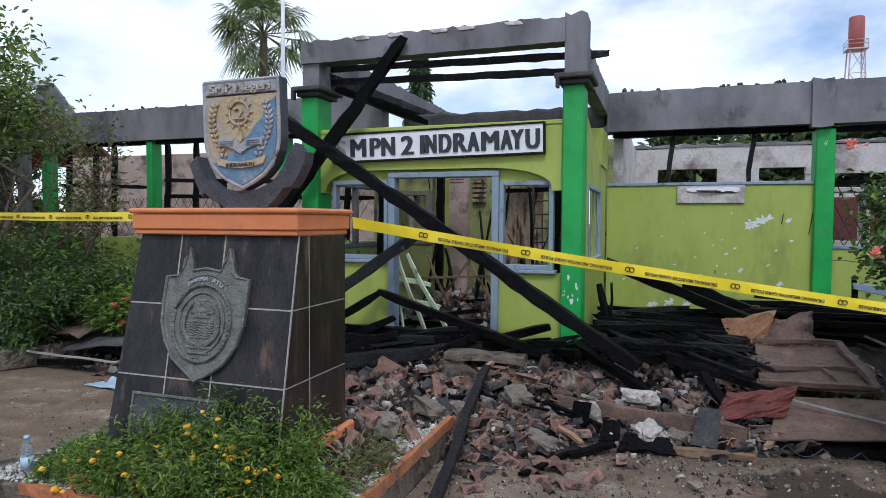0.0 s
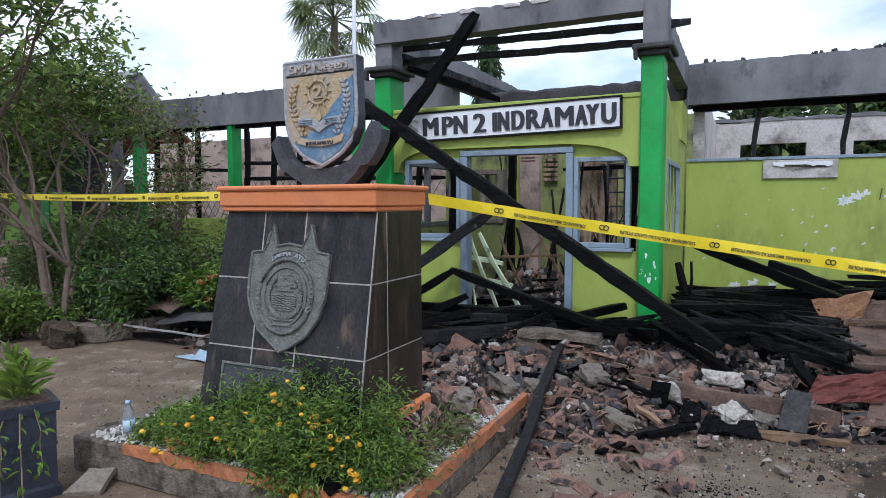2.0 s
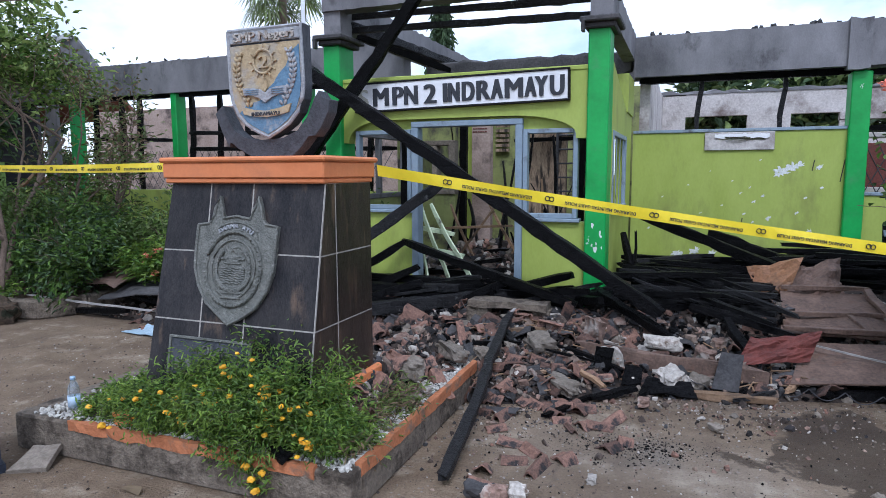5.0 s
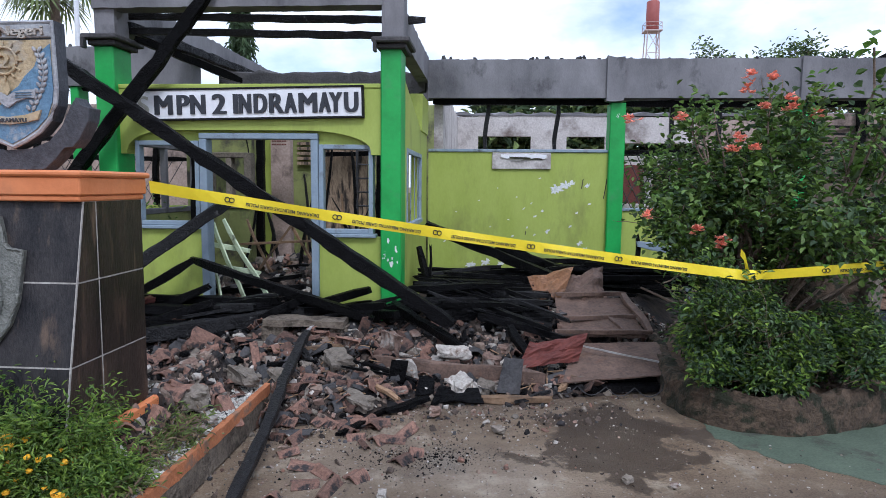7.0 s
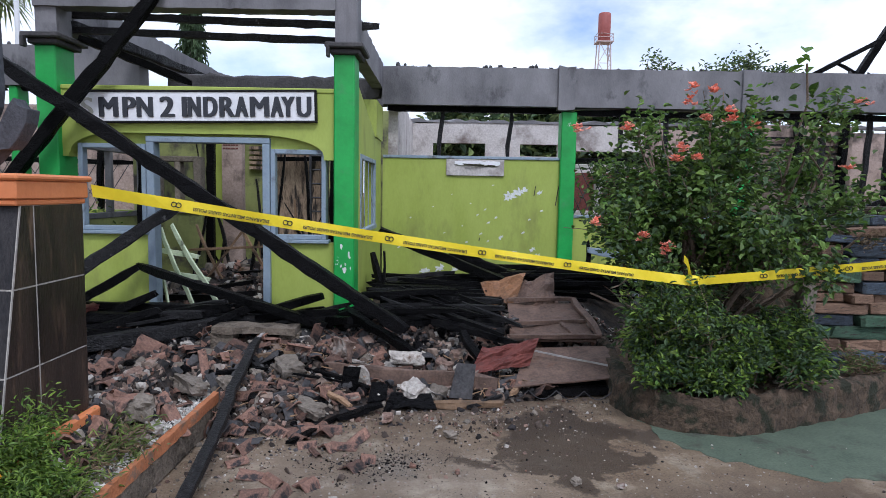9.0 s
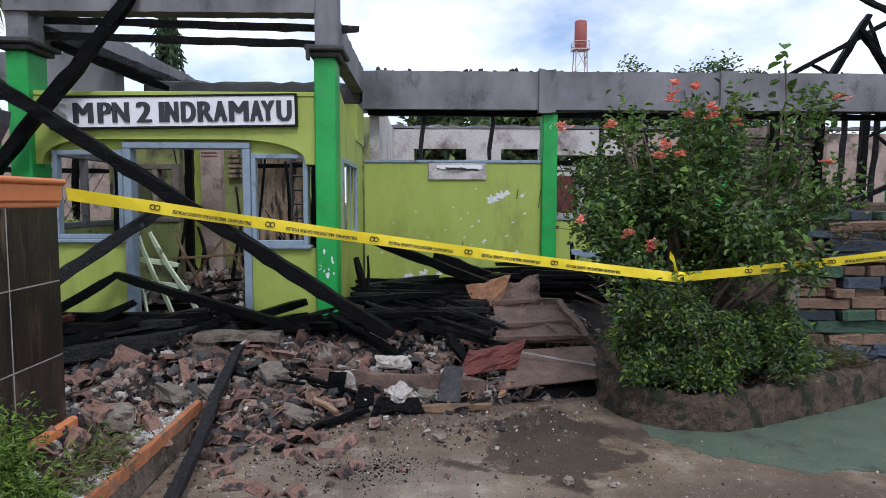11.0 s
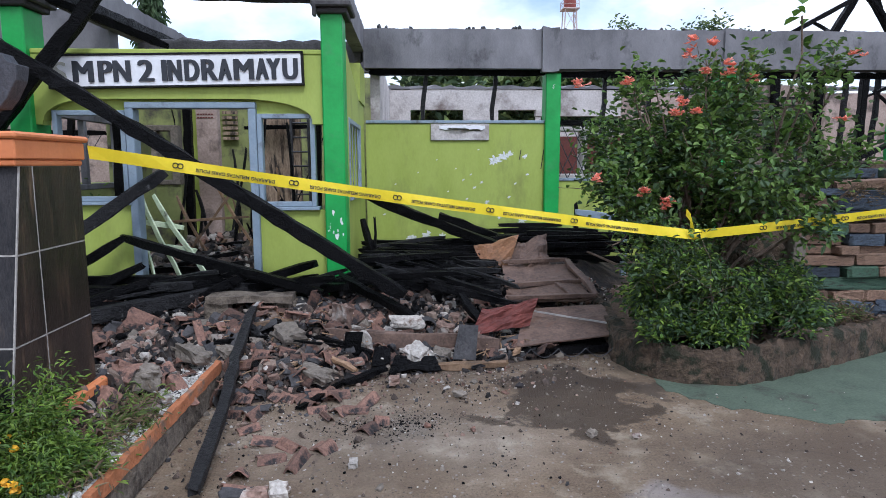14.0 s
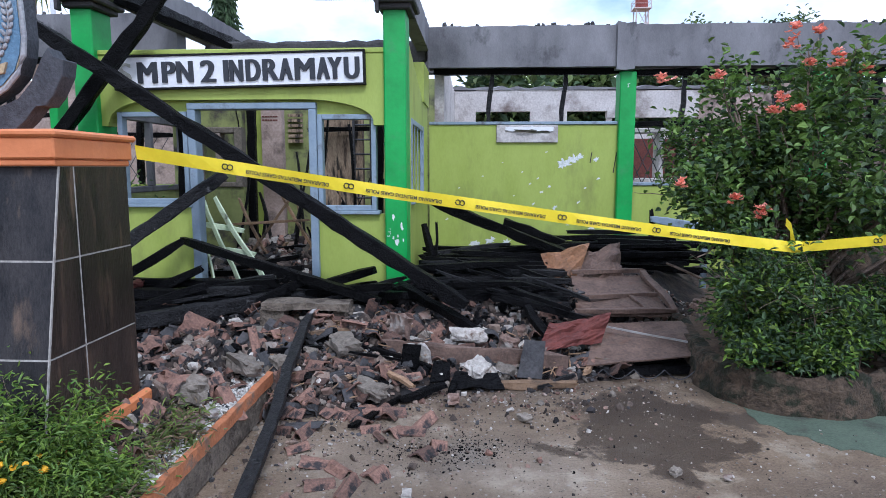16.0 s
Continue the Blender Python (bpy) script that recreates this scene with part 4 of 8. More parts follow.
part("wall_piece", boxes(((-9.4, YL, 0), (-1.55, YL + 0.15, 1.35))), M_LIME, lw)
for x in (-7.35, -6.75, -6.35, -5.25, -4.7, -4.2, -3.7, -2.6, -2.1):
    bm = bmesh.new()
    timber(bm, (x, YL + 0.06, 1.35), (x + rng.uniform(-0.03, 0.03), YL + 0.06, 2.87), 0.07, 0.07, rng)
    thing("burnt_mullion", bm, M_CHAR, "charred upright remnant of a window frame in the opening", "mullion", "burnt mullions")
for x0, x1, z in ((-7.5, -5.7, 2.2), (-5.3, -3.2, 2.25), (-5.3, -1.7, 2.0)):
    bm = bmesh.new()
    timber(bm, (x0, YL + 0.06, z), (x1, YL + 0.06, z - 0.05), 0.06, 0.06, rng)
    thing("burnt_transom", bm, M_CHAR, "charred transom across the opening", "timber", "burnt transoms")
lin = empty("wall_inner_left", "scorched pinkish plaster wall inside the roofless wing", "wall", (-5, 12, 0), kind="structure")
part("wall_piece", boxes(((-11, 12, 0), (-1.6, 12.15, 3.05))), M_PINK, lin)
for x0, x1 in ((-9.2, -7.9), (-7.65, -5.65), (-5.42, -3.22), (-3.0, -1.6)):
    bm = bmesh.new()
    timber(bm, (x0, YL + 0.0, 2.835), (x1, YL + 0.0, 2.84), 0.08, 0.06, rng)
    thing("burnt_lintel", bm, M_CHAR, "charred timber under the beam", "timber", "burnt lintels")
grille2 = empty("window_grille", "dark iron diamond grille in a burnt window opening", "grille", (-5, YL + 0.2, 1.35))
for i in range(40):
    x = -7.6 + i * 0.14
    for s in (1, -1):
        bm = bmesh.new()
        tube(bm, [(x, YL + 0.12, 1.36), (x + s * 0.4, YL + 0.12, 1.98)], 0.005, 4)
        part("bar", bm, M_IRON, grille2)
gable = empty("roof_gable_end", "pale bent fascia and dark gable board at the wing's end", "roof end", (-8.6, 9.4, 3.2))
bm = bmesh.new()
prism(bm, [(-9.35, 2.85), (-9.1, 2.85), (-8.75, 4.12), (-9.25, 4.0)], 0.06, Matrix.Translation((0, 9.3, 0)))
prism(bm, [(-9.25, 4.0), (-8.75, 4.12), (-8.4, 4.15), (-8.45, 4.05)], 0.06, Matrix.Translation((0, 9.37, 0)))
part("fascia", bm, M_ZINC, gable, "pale bent fascia sheet")
bm = bmesh.new()
box(bm, (-9.3, 9.44, 0), (-9.0, 9.5, 3.3))
prism(bm, [(-9.0, 3.3), (-7.85, 3.3), (-7.9, 3.55), (-8.4, 4.1), (-8.75, 4.05)], 0.06, Matrix.Translation((0, 9.44, 0)))
part("gable_board", bm, M_SOOT, gable, "sooty gable board")

# ---- hall behind the entrance ----
floor = thing("floor", boxes(((-1.5, 7.0, 0.0), (1.3, 12.6, 0.12))), M_ASH, "ash-covered floor of the burnt hall", "floor", kind="structure")
hall = empty("wall_hall", "sooty lime green hall walls with arched openings", "wall", (0, 10, 0), kind="structure")
part("wall_piece", boxes(((-1.56, 7.1, 0), (-1.44, 8.6, 1.3)), ((-1.56, 7.1, 2.1), (-1.44, 12.5, 2.6)), ((-1.56, 8.6, 0), (-1.44, 8.9, 2.1)), ((-1.56, 10.2, 0), (-1.44, 10.5, 2.1)), ((-1.56, 8.9, 0), (-1.44, 10.2, 2.1)), ((-1.56, 10.5, 0), (-1.44, 12.5, 2.1))), M_LIME_INNER, hall)
part("wall_piece", boxes(((-1.5, 12.5, 0), (0.75, 12.65, 3.1)), ((0.75, 12.5, 0), (1.05, 12.65, 1.5)), ((0.75, 12.5, 2.2), (1.05, 12.65, 3.1)), ((1.05, 12.5, 0), (1.5, 12.65, 3.1))), M_LIME_INNER, hall)
part("wall_piece", boxes(((-1.17, 10.6, 0), (-0.86, 10.75, 2.8))), M_PINK, hall, "scorched pinkish pier")
part("wall_piece", boxes(((-0.30, 10.2, 0), (0.42, 10.35, 2.62))), M_PEEL, hall, "brown and cream peeling scorched wall")
part("wall_piece", boxes(((-1.44, 8.8, 0), (-0.80, 8.92, 1.32)), ((-1.44, 8.8, 2.04), (-0.80, 8.92, 2.62)), ((-1.44, 8.8, 1.32), (-1.40, 8.92, 2.04))), M_LIME_INNER, hall, "sooty lime inner wall")
part("inner_frame", boxes(((-1.40, 8.77, 1.32), (-1.33, 8.93, 2.04)), ((-0.89, 8.77, 1.32), (-0.80, 8.93, 2.04)), ((-1.13, 8.77, 1.38), (-1.06, 8.93, 1.97)), ((-1.33, 8.772, 1.97), (-0.89, 8.928, 2.04)), ((-1.33, 8.772, 1.32), (-0.89, 8.928, 1.38)), bevel=0.008), M_MORTAR, hall, "grey concrete frame of a two-light opening")
# clean lime instead of the sooty one: daylight put into the colour
part("wall_piece", boxes(((-1.42, 10.9, 0), (-1.19, 11.0, 2.7))), M_LIME, hall, "lime wall, brighter paint standing for light from above")
bm = bmesh.new()
timber(bm, (-0.34, 10.1, 2.08), (0.62, 10.1, 2.10), 0.05, 0.06, rng)
thing("burnt_lintel", bm, M_CHAR, "charred timber across the hall window", "timber", "burnt lintels")
conduit = bmesh.new()
tube(conduit, [(-1.30, 8.78, 2.34), (-1.0, 8.78, 2.33), (-0.86, 8.78, 2.26), (-0.83, 8.78, 2.1), (-0.82, 8.78, 1.95)], 0.008, 5)
thing("cable", conduit, M_CHAR, "black cable run along the sooty hall wall", "cable")
for x, y in ((-0.74, 9.0), (0.85, 9.0), (-1.25, 8.2)):
    bm = bmesh.new()
    timber(bm, (x, y, 0.1), (x + rng.uniform(-0.04, 0.04), y, 2.7), 0.10, 0.09, rng, 0.06)
    thing("burnt_post", bm, M_CHAR, "charred upright post in the hall", "post", "burnt posts")
for y0, y1, z0 in ((7.1, 8.6, 1.3),):
    window = empty("window_inner", "scorched dark frame of an inner hall window", "window", (-1.44, y0, z0), kind="structure")
    part("window_frame", boxes(((-1.50, y0, z0), (-1.425, y0 + 0.045, 2.1)), ((-1.50, y1 - 0.045, z0), (-1.425, y1, 2.1)), ((-1.499, y0 + 0.046, 2.03), (-1.426, y1 - 0.046, 2.1)), ((-1.499, y0 + 0.046, z0), (-1.426, y1 - 0.046, z0 + 0.06)), ((-1.498, (y0 + y1) / 2 - 0.03, z0 + 0.06), (-1.428, (y0 + y1) / 2 + 0.03, 2.03)), bevel=0.006), M_SOOT, window)
bm = bmesh.new()
for k in range(6):
    for row in range(2):
        box(bm, (-1.15 + k * 0.04, 10.592, 2.30 - row * 0.05), (-1.118 + k * 0.04, 10.597, 2.318 - row * 0.05))
part("writing_bars", bm, M_REDRUST, hall, "faded red writing as bars")
shelf = empty("iron_rack", "dark green iron rack standing in the burnt hall", "rack", (0.54, 9.6, 0.1))
bm = bmesh.new()
for x in (0.43, 0.66):
    tube(bm, [(x, 9.5, 0.1), (x, 9.5, 2.25)], 0.02, 5)
for i in range(10):
    tube(bm, [(0.43, 9.5, 0.4 + i * 0.19), (0.66, 9.5, 0.4 + i * 0.19)], 0.012, 4)
part("rack_frame", bm, M_IRON, shelf)
bm = bmesh.new()
for p, q in (((-0.9, 8.3, 0.12), (-0.1, 8.5, 1.25)), ((-0.2, 8.3, 0.12), (-0.75, 8.5, 1.2)), ((-0.1, 8.0, 0.12), (0.35, 8.6, 1.1)), ((0.4, 8.4, 0.12), (-0.3, 8.6, 1.3)), ((-0.8, 8.4, 0.9), (0.1, 8.4, 0.95))):
    bm2 = bmesh.new()
    timber(bm2, p, q, 0.03, 0.03, rng)
    thing("scorched_lath", bm2, M_WOOD, "thin scorched lath leaning in the hall", "lath", "scorched laths")
bm.free()
thing("hanging_battens", boxes(*[((-1.30, 12.40, 2.0 + i * 0.09), (-1.04, 12.44, 2.055 + i * 0.09)) for i in range(6)]), M_PEEL, "scorched battens hanging at the back of the hall", "battens")

# name board over the entrance
sign = empty("name_board", "white school name board with raised dark letters, first letter missing", "sign", (-0.04, 6.82, 2.42))
sm = pose(-1.193, YF - 0.045, 2.253, 0, -1.0, 0)
bm = bmesh.new()
box(bm, (0, 0, 0), (2.245, 0.04, 0.275), 0.004, sm)
board = part("board", bm, M_SIGN, sign)
bm = bmesh.new()
for lo, hi in (((-0.012, -0.012, -0.014), (2.257, 0.045, 0.004)), ((-0.012, -0.012, 0.271), (2.257, 0.045, 0.289)), ((-0.012, -0.011, 0.004), (0.008, 0.044, 0.271)), ((2.237, -0.011, 0.004), (2.257, 0.044, 0.271))):
    box(bm, lo, hi, 0.003, sm)
part("frame", bm, M_CHAR_GREY, sign, "dark narrow frame")
face = Matrix(((1, 0, 0, 0), (0, 0, -1, 0), (0, 1, 0, 0), (0, 0, 0, 1)))
for words, x, x1 in (("M", 0.209, 0.390), ("P", 0.432, 0.560), ("N", 0.565, 0.717), ("2", 0.782, 0.922), ("I", 0.991, 1.038), ("N", 1.046, 1.168), ("D", 1.192, 1.326), ("R", 1.343, 1.487), ("A", 1.490, 1.612), ("M", 1.630, 1.811), ("A", 1.824, 1.942), ("Y", 1.924, 2.052), ("U", 2.068, 2.207)):
    text_part("letter", words, 0.268, sm @ Matrix.Translation((x + 0.013, -0.006, 0.042)) @ face, board, M_LETTER, 0.008, 0.0115, x1 - x - 0.022, "raised dark letter")
text_part("lettering", "S", 0.255, sm @ Matrix.Translation((0.040, -0.005, 0.045)) @ face, board, M_FADED, 0.003, 0.006, 0.11, "pale ghost of a lost letter")

# ---- monument in its bed ----
bed = empty("flower_bed", "raised flower bed with a chipped orange rim", "flower bed", (-0.3, 4.1, 0))
bw = (-1.53, 0.72, 3.19, 5.12)
bm = bmesh.new()
box(bm, (bw[0], bw[2], 0), (bw[1], bw[2] + 0.13, 0.215), 0.012)
box(bm, (bw[0], bw[3] - 0.13, 0), (bw[1], bw[3], 0.215), 0.012)
box(bm, (bw[0], bw[2] + 0.131, 0), (bw[0] + 0.13, bw[3] - 0.131, 0.215), 0.012)
box(bm, (bw[1] - 0.13, bw[2] + 0.131, 0), (bw[1], bw[3] - 0.131, 0.215), 0.012)
part("bed_wall", bm, M_BEDWALL, bed, "grey rendered bed wall")
bm = bmesh.new()
r4 = random.Random(12)
rough_slab(bm, (-1.08, bw[2] - 0.006, 0.172), (0.53, bw[2] + 0.03, 0.230), r4, 0, 0.05, 0.02, 0.005)
part("rim", bm, M_RIM, bed, "chipped orange rim")
bm = bmesh.new()
rough_slab(bm, (bw[1] - 0.03, 3.30, 0.162), (bw[1] + 0.006, 5.08, 0.232), r4, 1, 0.07, 0.01, 0.004)
part("rim", bm, M_RIM, bed, "orange rim")
part("soil", boxes(((bw[0] + 0.1, bw[2] + 0.1, 0.02), (bw[1] - 0.1, bw[3] - 0.1, 0.19))), M_SOIL, bed)


def scattered_lumps(name, spots, mats, label, category, seed, parent=None, jit=0.3):
    """Many small lumps in one mesh. Each spot: x, y, z, size."""
    nr = np.random.default_rng(seed)
    ico = np.array([(0, 0, 1), (.89, 0, .45), (.28, .85, .45), (-.72, .53, .45), (-.72, -.53, .45), (.28, -.85, .45), (.72, .53, -.45), (-.28, .85, -.45), (-.89, 0, -.45), (-.28, -.85, -.45), (.72, -.53, -.45), (0, 0, -1)])
    tri = np.array([(0, 1, 2), (0, 2, 3), (0, 3, 4), (0, 4, 5), (0, 5, 1), (1, 6, 2), (2, 7, 3), (3, 8, 4), (4, 9, 5), (5, 10, 1), (2, 6, 7), (3, 7, 8), (4, 8, 9), (5, 9, 10), (1, 10, 6), (6, 11, 7), (7, 11, 8), (8, 11, 9), (9, 11, 10), (10, 11, 6)])
    sp = np.array(spots, float)
    n = len(sp)
    shape = np.clip(ico[None] * (1 + nr.uniform(-jit, jit, (n, 12, 1))), -0.6, 0.6) * nr.uniform(0.3, 1.7, (n, 1, 3))
    q = nr.normal(size=(n, 4))
    q /= np.linalg.norm(q, axis=1)[:, None]
    a, b, c, d = q.T
    R = np.stack([1 - 2 * (c * c + d * d), 2 * (b * c - a * d), 2 * (b * d + a * c), 2 * (b * c + a * d), 1 - 2 * (b * b + d * d), 2 * (c * d - a * b), 2 * (b * d - a * c), 2 * (c * d + a * b), 1 - 2 * (b * b + c * c)], 1).reshape(n, 3, 3)
    v = np.einsum("nij,nkj->nki", R, shape) * sp[:, None, 3:4] * 0.6 + sp[:, None, :3]
    f = (tri[None] + np.arange(n)[:, None, None] * 12).reshape(-1, 3)
    me = bpy.data.meshes.new(name)
    me.from_pydata(v.reshape(-1, 3).tolist(), [], f.tolist())
    for m in mats:
        me.materials.append(m)
    idx = nr.integers(0, len(mats), n)
    me.polygons.foreach_set("material_index", np.repeat(idx, 20).astype(np.int32))
    if parent:
        return part_mesh(name, me, parent, label)
    return tagged(new(name, me), label, category, kind="stuff")


nr = np.random.default_rng(5)
spots = []
while len(spots) < 4200:
    x, y = nr.uniform(-1.4, 0.69), nr.uniform(3.22, 5.05)
    if y < 3.42 or x > 0.46 or nr.random() < 0.15:
        spots.append((x, y, 0.205 + nr.uniform(0, 0.02), nr.uniform(0.012, 0.032)))
scattered_lumps("pebbles", spots, [M_PEBBLE], "pale pebbles strewn along the bed's rim", "pebbles", 6)

ped = empty("monument", "dark tiled school monument with an orange cap and a relief plaque", "monument", (-0.15, 3.75, 0.2))


def ped_front(z):
    """The y of the leaning front face, and the x of the left edge, at a height."""
    return 3.335 + (z - 0.2) * 0.190, -0.705 + (z - 0.2) * 0.062


def ped_core(inset):
    bm = bmesh.new()
    v = []
    for z in (0.18, 1.56):
        y, x = ped_front(z)
        v.append([bm.verts.new(p) for p in ((x + inset, y + inset, z), (0.385 - inset, y + inset, z), (0.385 - inset, 4.08, z), (x + inset, 4.08, z))])
    for k in range(4):
        bm.faces.new((v[0][k], v[0][(k + 1) % 4], v[1][(k + 1) % 4], v[1][k]))
    bm.faces.new(v[0][::-1])
    bm.faces.new(v[1])
    return bm


part("core", ped_core(0.0012), M_GROUT, ped, "pale grout in the joints")


def slab_on_quad(corners, depth, inward):
    """A tile with its outer face on four corners."""
    bm = bmesh.new()
    a = [bm.verts.new(c) for c in corners]
    b = [bm.verts.new(Vector(c) + inward * depth) for c in corners]
    bm.faces.new(a)
    bm.faces.new(b[::-1])
    for i in range(4):
        bm.faces.new((a[(i + 1) % 4], a[i], b[i], b[(i + 1) % 4]))
    return bm


rows = ((0.19, 0.415), (0.423, 0.80), (0.808, 1.18), (1.188, 1.555))
splits = ((-0.06,), (-0.345, -0.055), (-0.345, -0.055), (-0.345, -0.06))
for (z0, z1), cut in zip(rows, splits):
    (y0, xa), (y1, xb) = ped_front(z0), ped_front(z1)
    left = [(xa, xb)] + [(c + 0.005, c + 0.005) for c in cut]
    right = [(c - 0.005, c - 0.005) for c in cut] + [(0.378, 0.378)]
    for (l0, l1), (q0, q1) in zip(left, right):
        part("tile", slab_on_quad(((l0, y0, z0), (q0, y0, z0), (q1, y1, z1), (l1, y1, z1)), 0.008, Vector((0, 1, 0))), M_STONE_TILE, ped)
    yj = 3.68
    part("tile", slab_on_quad(((0.3856, y0 + 0.010, z0), (0.3856, yj, z0), (0.3856, yj, z1), (0.3856, y1 + 0.010, z1)), 0.008, Vector((-1, 0, 0))), M_STONE_TILE_BROWN, ped)
    part("tile", slab_on_quad(((0.3856, yj + 0.012, z0), (0.3856, 4.08, z0), (0.3856, 4.08, z1), (0.3856, yj + 0.012, z1)), 0.008, Vector((-1, 0, 0))), M_STONE_TILE_BROWN, ped)
bm = bmesh.new()
box(bm, (0.387, 3.40, 0.40), (0.43, 4.12, 0.465), 0.012)
part("skirting", bm, M_ORANGE, ped, "orange painted foot")
for lo, hi, bv in (((-0.64, 3.555, 1.557), (0.393, 4.10, 1.584), 0.006), ((-0.648, 3.545, 1.585), (0.402, 4.11, 1.669), 0.006), ((-0.664, 3.53, 1.67), (0.418, 4.13, 1.70), 0.010)):
    part("cap_course", boxes((lo, hi), bevel=bv), M_ORANGE, ped, "orange painted cap moulding")


def ring_xz(bm, cx, cz, rx, rz, r, m, n=40, sides=6):
    pts = [m @ Vector((cx + rx * math.cos(2 * math.pi * k / n), 0, cz + rz * math.sin(2 * math.pi * k / n))) for k in range(n + 1)]
    tube(bm, pts, r, sides, cap=False)


# relief plaque on the leaning front; its own plane follows the lean
lean = Matrix.Translation((-0.140, ped_front(1.11)[0], 1.11)) @ Matrix.Rotation(math.atan(-0.190), 4, "X") @ Matrix.Diagonal((0.92, 1, 0.95, 1))
pl = [(-0.275, 0.235), (-0.19, 0.245), (-0.165, 0.29), (-0.155, 0.34), (-0.13, 0.40), (-0.11, 0.335), (-0.09, 0.275), (0.0, 0.29), (0.10, 0.275), (0.125, 0.335), (0.15, 0.40), (0.175, 0.33), (0.19, 0.27), (0.215, 0.245), (0.295, 0.235),
      (0.29, 0.1), (0.285, -0.02), (0.25, -0.13), (0.18, -0.23), (0.09, -0.29), (0.0, -0.335), (-0.08, -0.28), (-0.17, -0.22), (-0.24, -0.12), (-0.275, -0.02), (-0.28, 0.1)]
plaque = empty("relief_plaque", "grey cast shield plaque with rope rings and wreath on the monument", "plaque", (-0.145, 3.5, 1.1))
bm = bmesh.new()
prism(bm, pl, 0.022, lean @ Matrix.Translation((0, -0.022, 0)))
shield = part("shield", bm, M_PLAQUE, plaque)
bm = bmesh.new()
tube(bm, [lean @ Vector((x * 0.985, -0.024, z * 0.985)) for x, z in pl + pl[:1]], 0.009, 6, cap=False)
part("border", bm, M_PLAQUE, shield, "raised border")
for r_, t_ in ((0.21, 0.011), (0.165, 0.006)):
    bm = bmesh.new()
    ring_xz(bm, 0.0, 0.0, r_ * 0.93, r_, t_, lean @ Matrix.Translation((0.005, -0.026, -0.015)))
    for k in range(48 if t_ > 0.01 else 0):
        a = 2 * math.pi * k / 48
        c = lean @ Vector((0.005 + r_ * 0.93 * math.cos(a), -0.034, -0.015 + r_ * math.sin(a)))
        bmesh.ops.create_icosphere(bm, subdivisions=1, radius=0.009, matrix=Matrix.Translation(c))
    part("rope_ring", bm, M_PLAQUE, shield, "raised rope ring", smooth=True)
bm = bmesh.new()
for k in range(30):
    a = math.radians(200 + 140 * k / 29 + (0 if k % 2 else 4))
    for rr in (0.122,):
        m = lean @ Matrix.Translation((0.005 + rr * math.cos(a), -0.028, -0.015 + rr * math.sin(a))) @ Matrix.Rotation(-a + (0.7 if k % 2 else -0.7), 4, "Y") @ Matrix.Diagonal((0.024, 0.007, 0.009, 1))
        bmesh.ops.create_icosphere(bm, subdivisions=1, radius=1, matrix=m)
    for sx in (-1, 1):
        b = math.radians(-60 + 110 * k / 29)
        m = lean @ Matrix.Translation((0.005 + sx * 0.118 * math.cos(b), -0.028, -0.015 + 0.125 * math.sin(b))) @ Matrix.Rotation(-(b if sx > 0 else math.pi - b) + (0.8 if k % 2 else -0.8), 4, "Y") @ Matrix.Diagonal((0.02, 0.006, 0.008, 1))
        bmesh.ops.create_icosphere(bm, subdivisions=1, radius=1, matrix=m)
part("wreath", bm, M_PLAQUE, shield, "raised wreath of ears", smooth=True)
bm = bmesh.new()
for i in range(7):
    z = -0.01 - i * 0.014
    tube(bm, [lean @ Vector((x * 0.01, -0.026, z + 0.004 * math.sin(x * 1.3 + i))) for x in range(-8, 10)], 0.0045, 5)
part("waves", bm, M_PLAQUE, shield, "raised water lines")
bm = bmesh.new()
for i in range(10):
    a = math.pi / 2 + i * math.pi / 5
    b = a + math.pi / 5
    r1, r2_ = (0.045, 0.019) if i % 2 == 0 else (0.019, 0.045)
    o = lean @ Vector((0, -0.036, 0.1))
    v = [bm.verts.new(p) for p in (o, lean @ Vector((r1 * math.cos(a), -0.022, 0.1 + r1 * math.sin(a))), lean @ Vector((r2_ * math.cos(b), -0.022, 0.1 + r2_ * math.sin(b))))]
    bm.faces.new(v)
part("star", bm, M_PLAQUE, shield, "raised star")
for x0, x1, z0, z1 in ((-0.085, 0.085, 0.035, 0.047), (-0.06, 0.06, 0.012, 0.022), (-0.04, 0.045, 0.02, 0.06), (-0.09, 0.09, -0.155, -0.14), (-0.07, 0.07, -0.185, -0.172), (-0.10, -0.02, -0.215, -0.2), (0.02, 0.10, -0.215, -0.2)):
    bm = bmesh.new()
    box(bm, (x0, -0.032, z0), (x1, -0.02, z1), 0.003, lean)
    part("relief_figure", bm, M_PLAQUE, shield, "small raised relief bar")
for k, ch in enumerate("DARMA AYU"):
    if ch != " ":
        a = math.radians(117 - 7.0 * k)
        m = lean @ Matrix.Translation((0.005 + 0.236 * math.cos(a) * 0.93, -0.026, -0.02 + 0.236 * math.sin(a))) @ Matrix.Rotation(math.pi / 2 - a, 4, "Y") @ Matrix.Translation((-0.012, 0, 0))
        text_part("letter", ch, 0.034, m @ face, shield, M_CREST_RIM, 0.005, 0.002, 0.024, "raised worn letter")
bm = bmesh.new()
for k in range(14):
    a, b = math.radians(122 - 4.9 * k), math.radians(122 - 4.9 * (k + 1))
    for rr in (0.228, 0.27):
        tube(bm, [lean @ Vector((0.005 + rr * 0.93 * math.cos(a), -0.024, -0.02 + rr * math.sin(a))), lean @ Vector((0.005 + rr * 0.93 * math.cos(b), -0.024, -0.02 + rr * math.sin(b)))], 0.005, 5)
part("banner", bm, M_PLAQUE, shield, "raised banner edge")

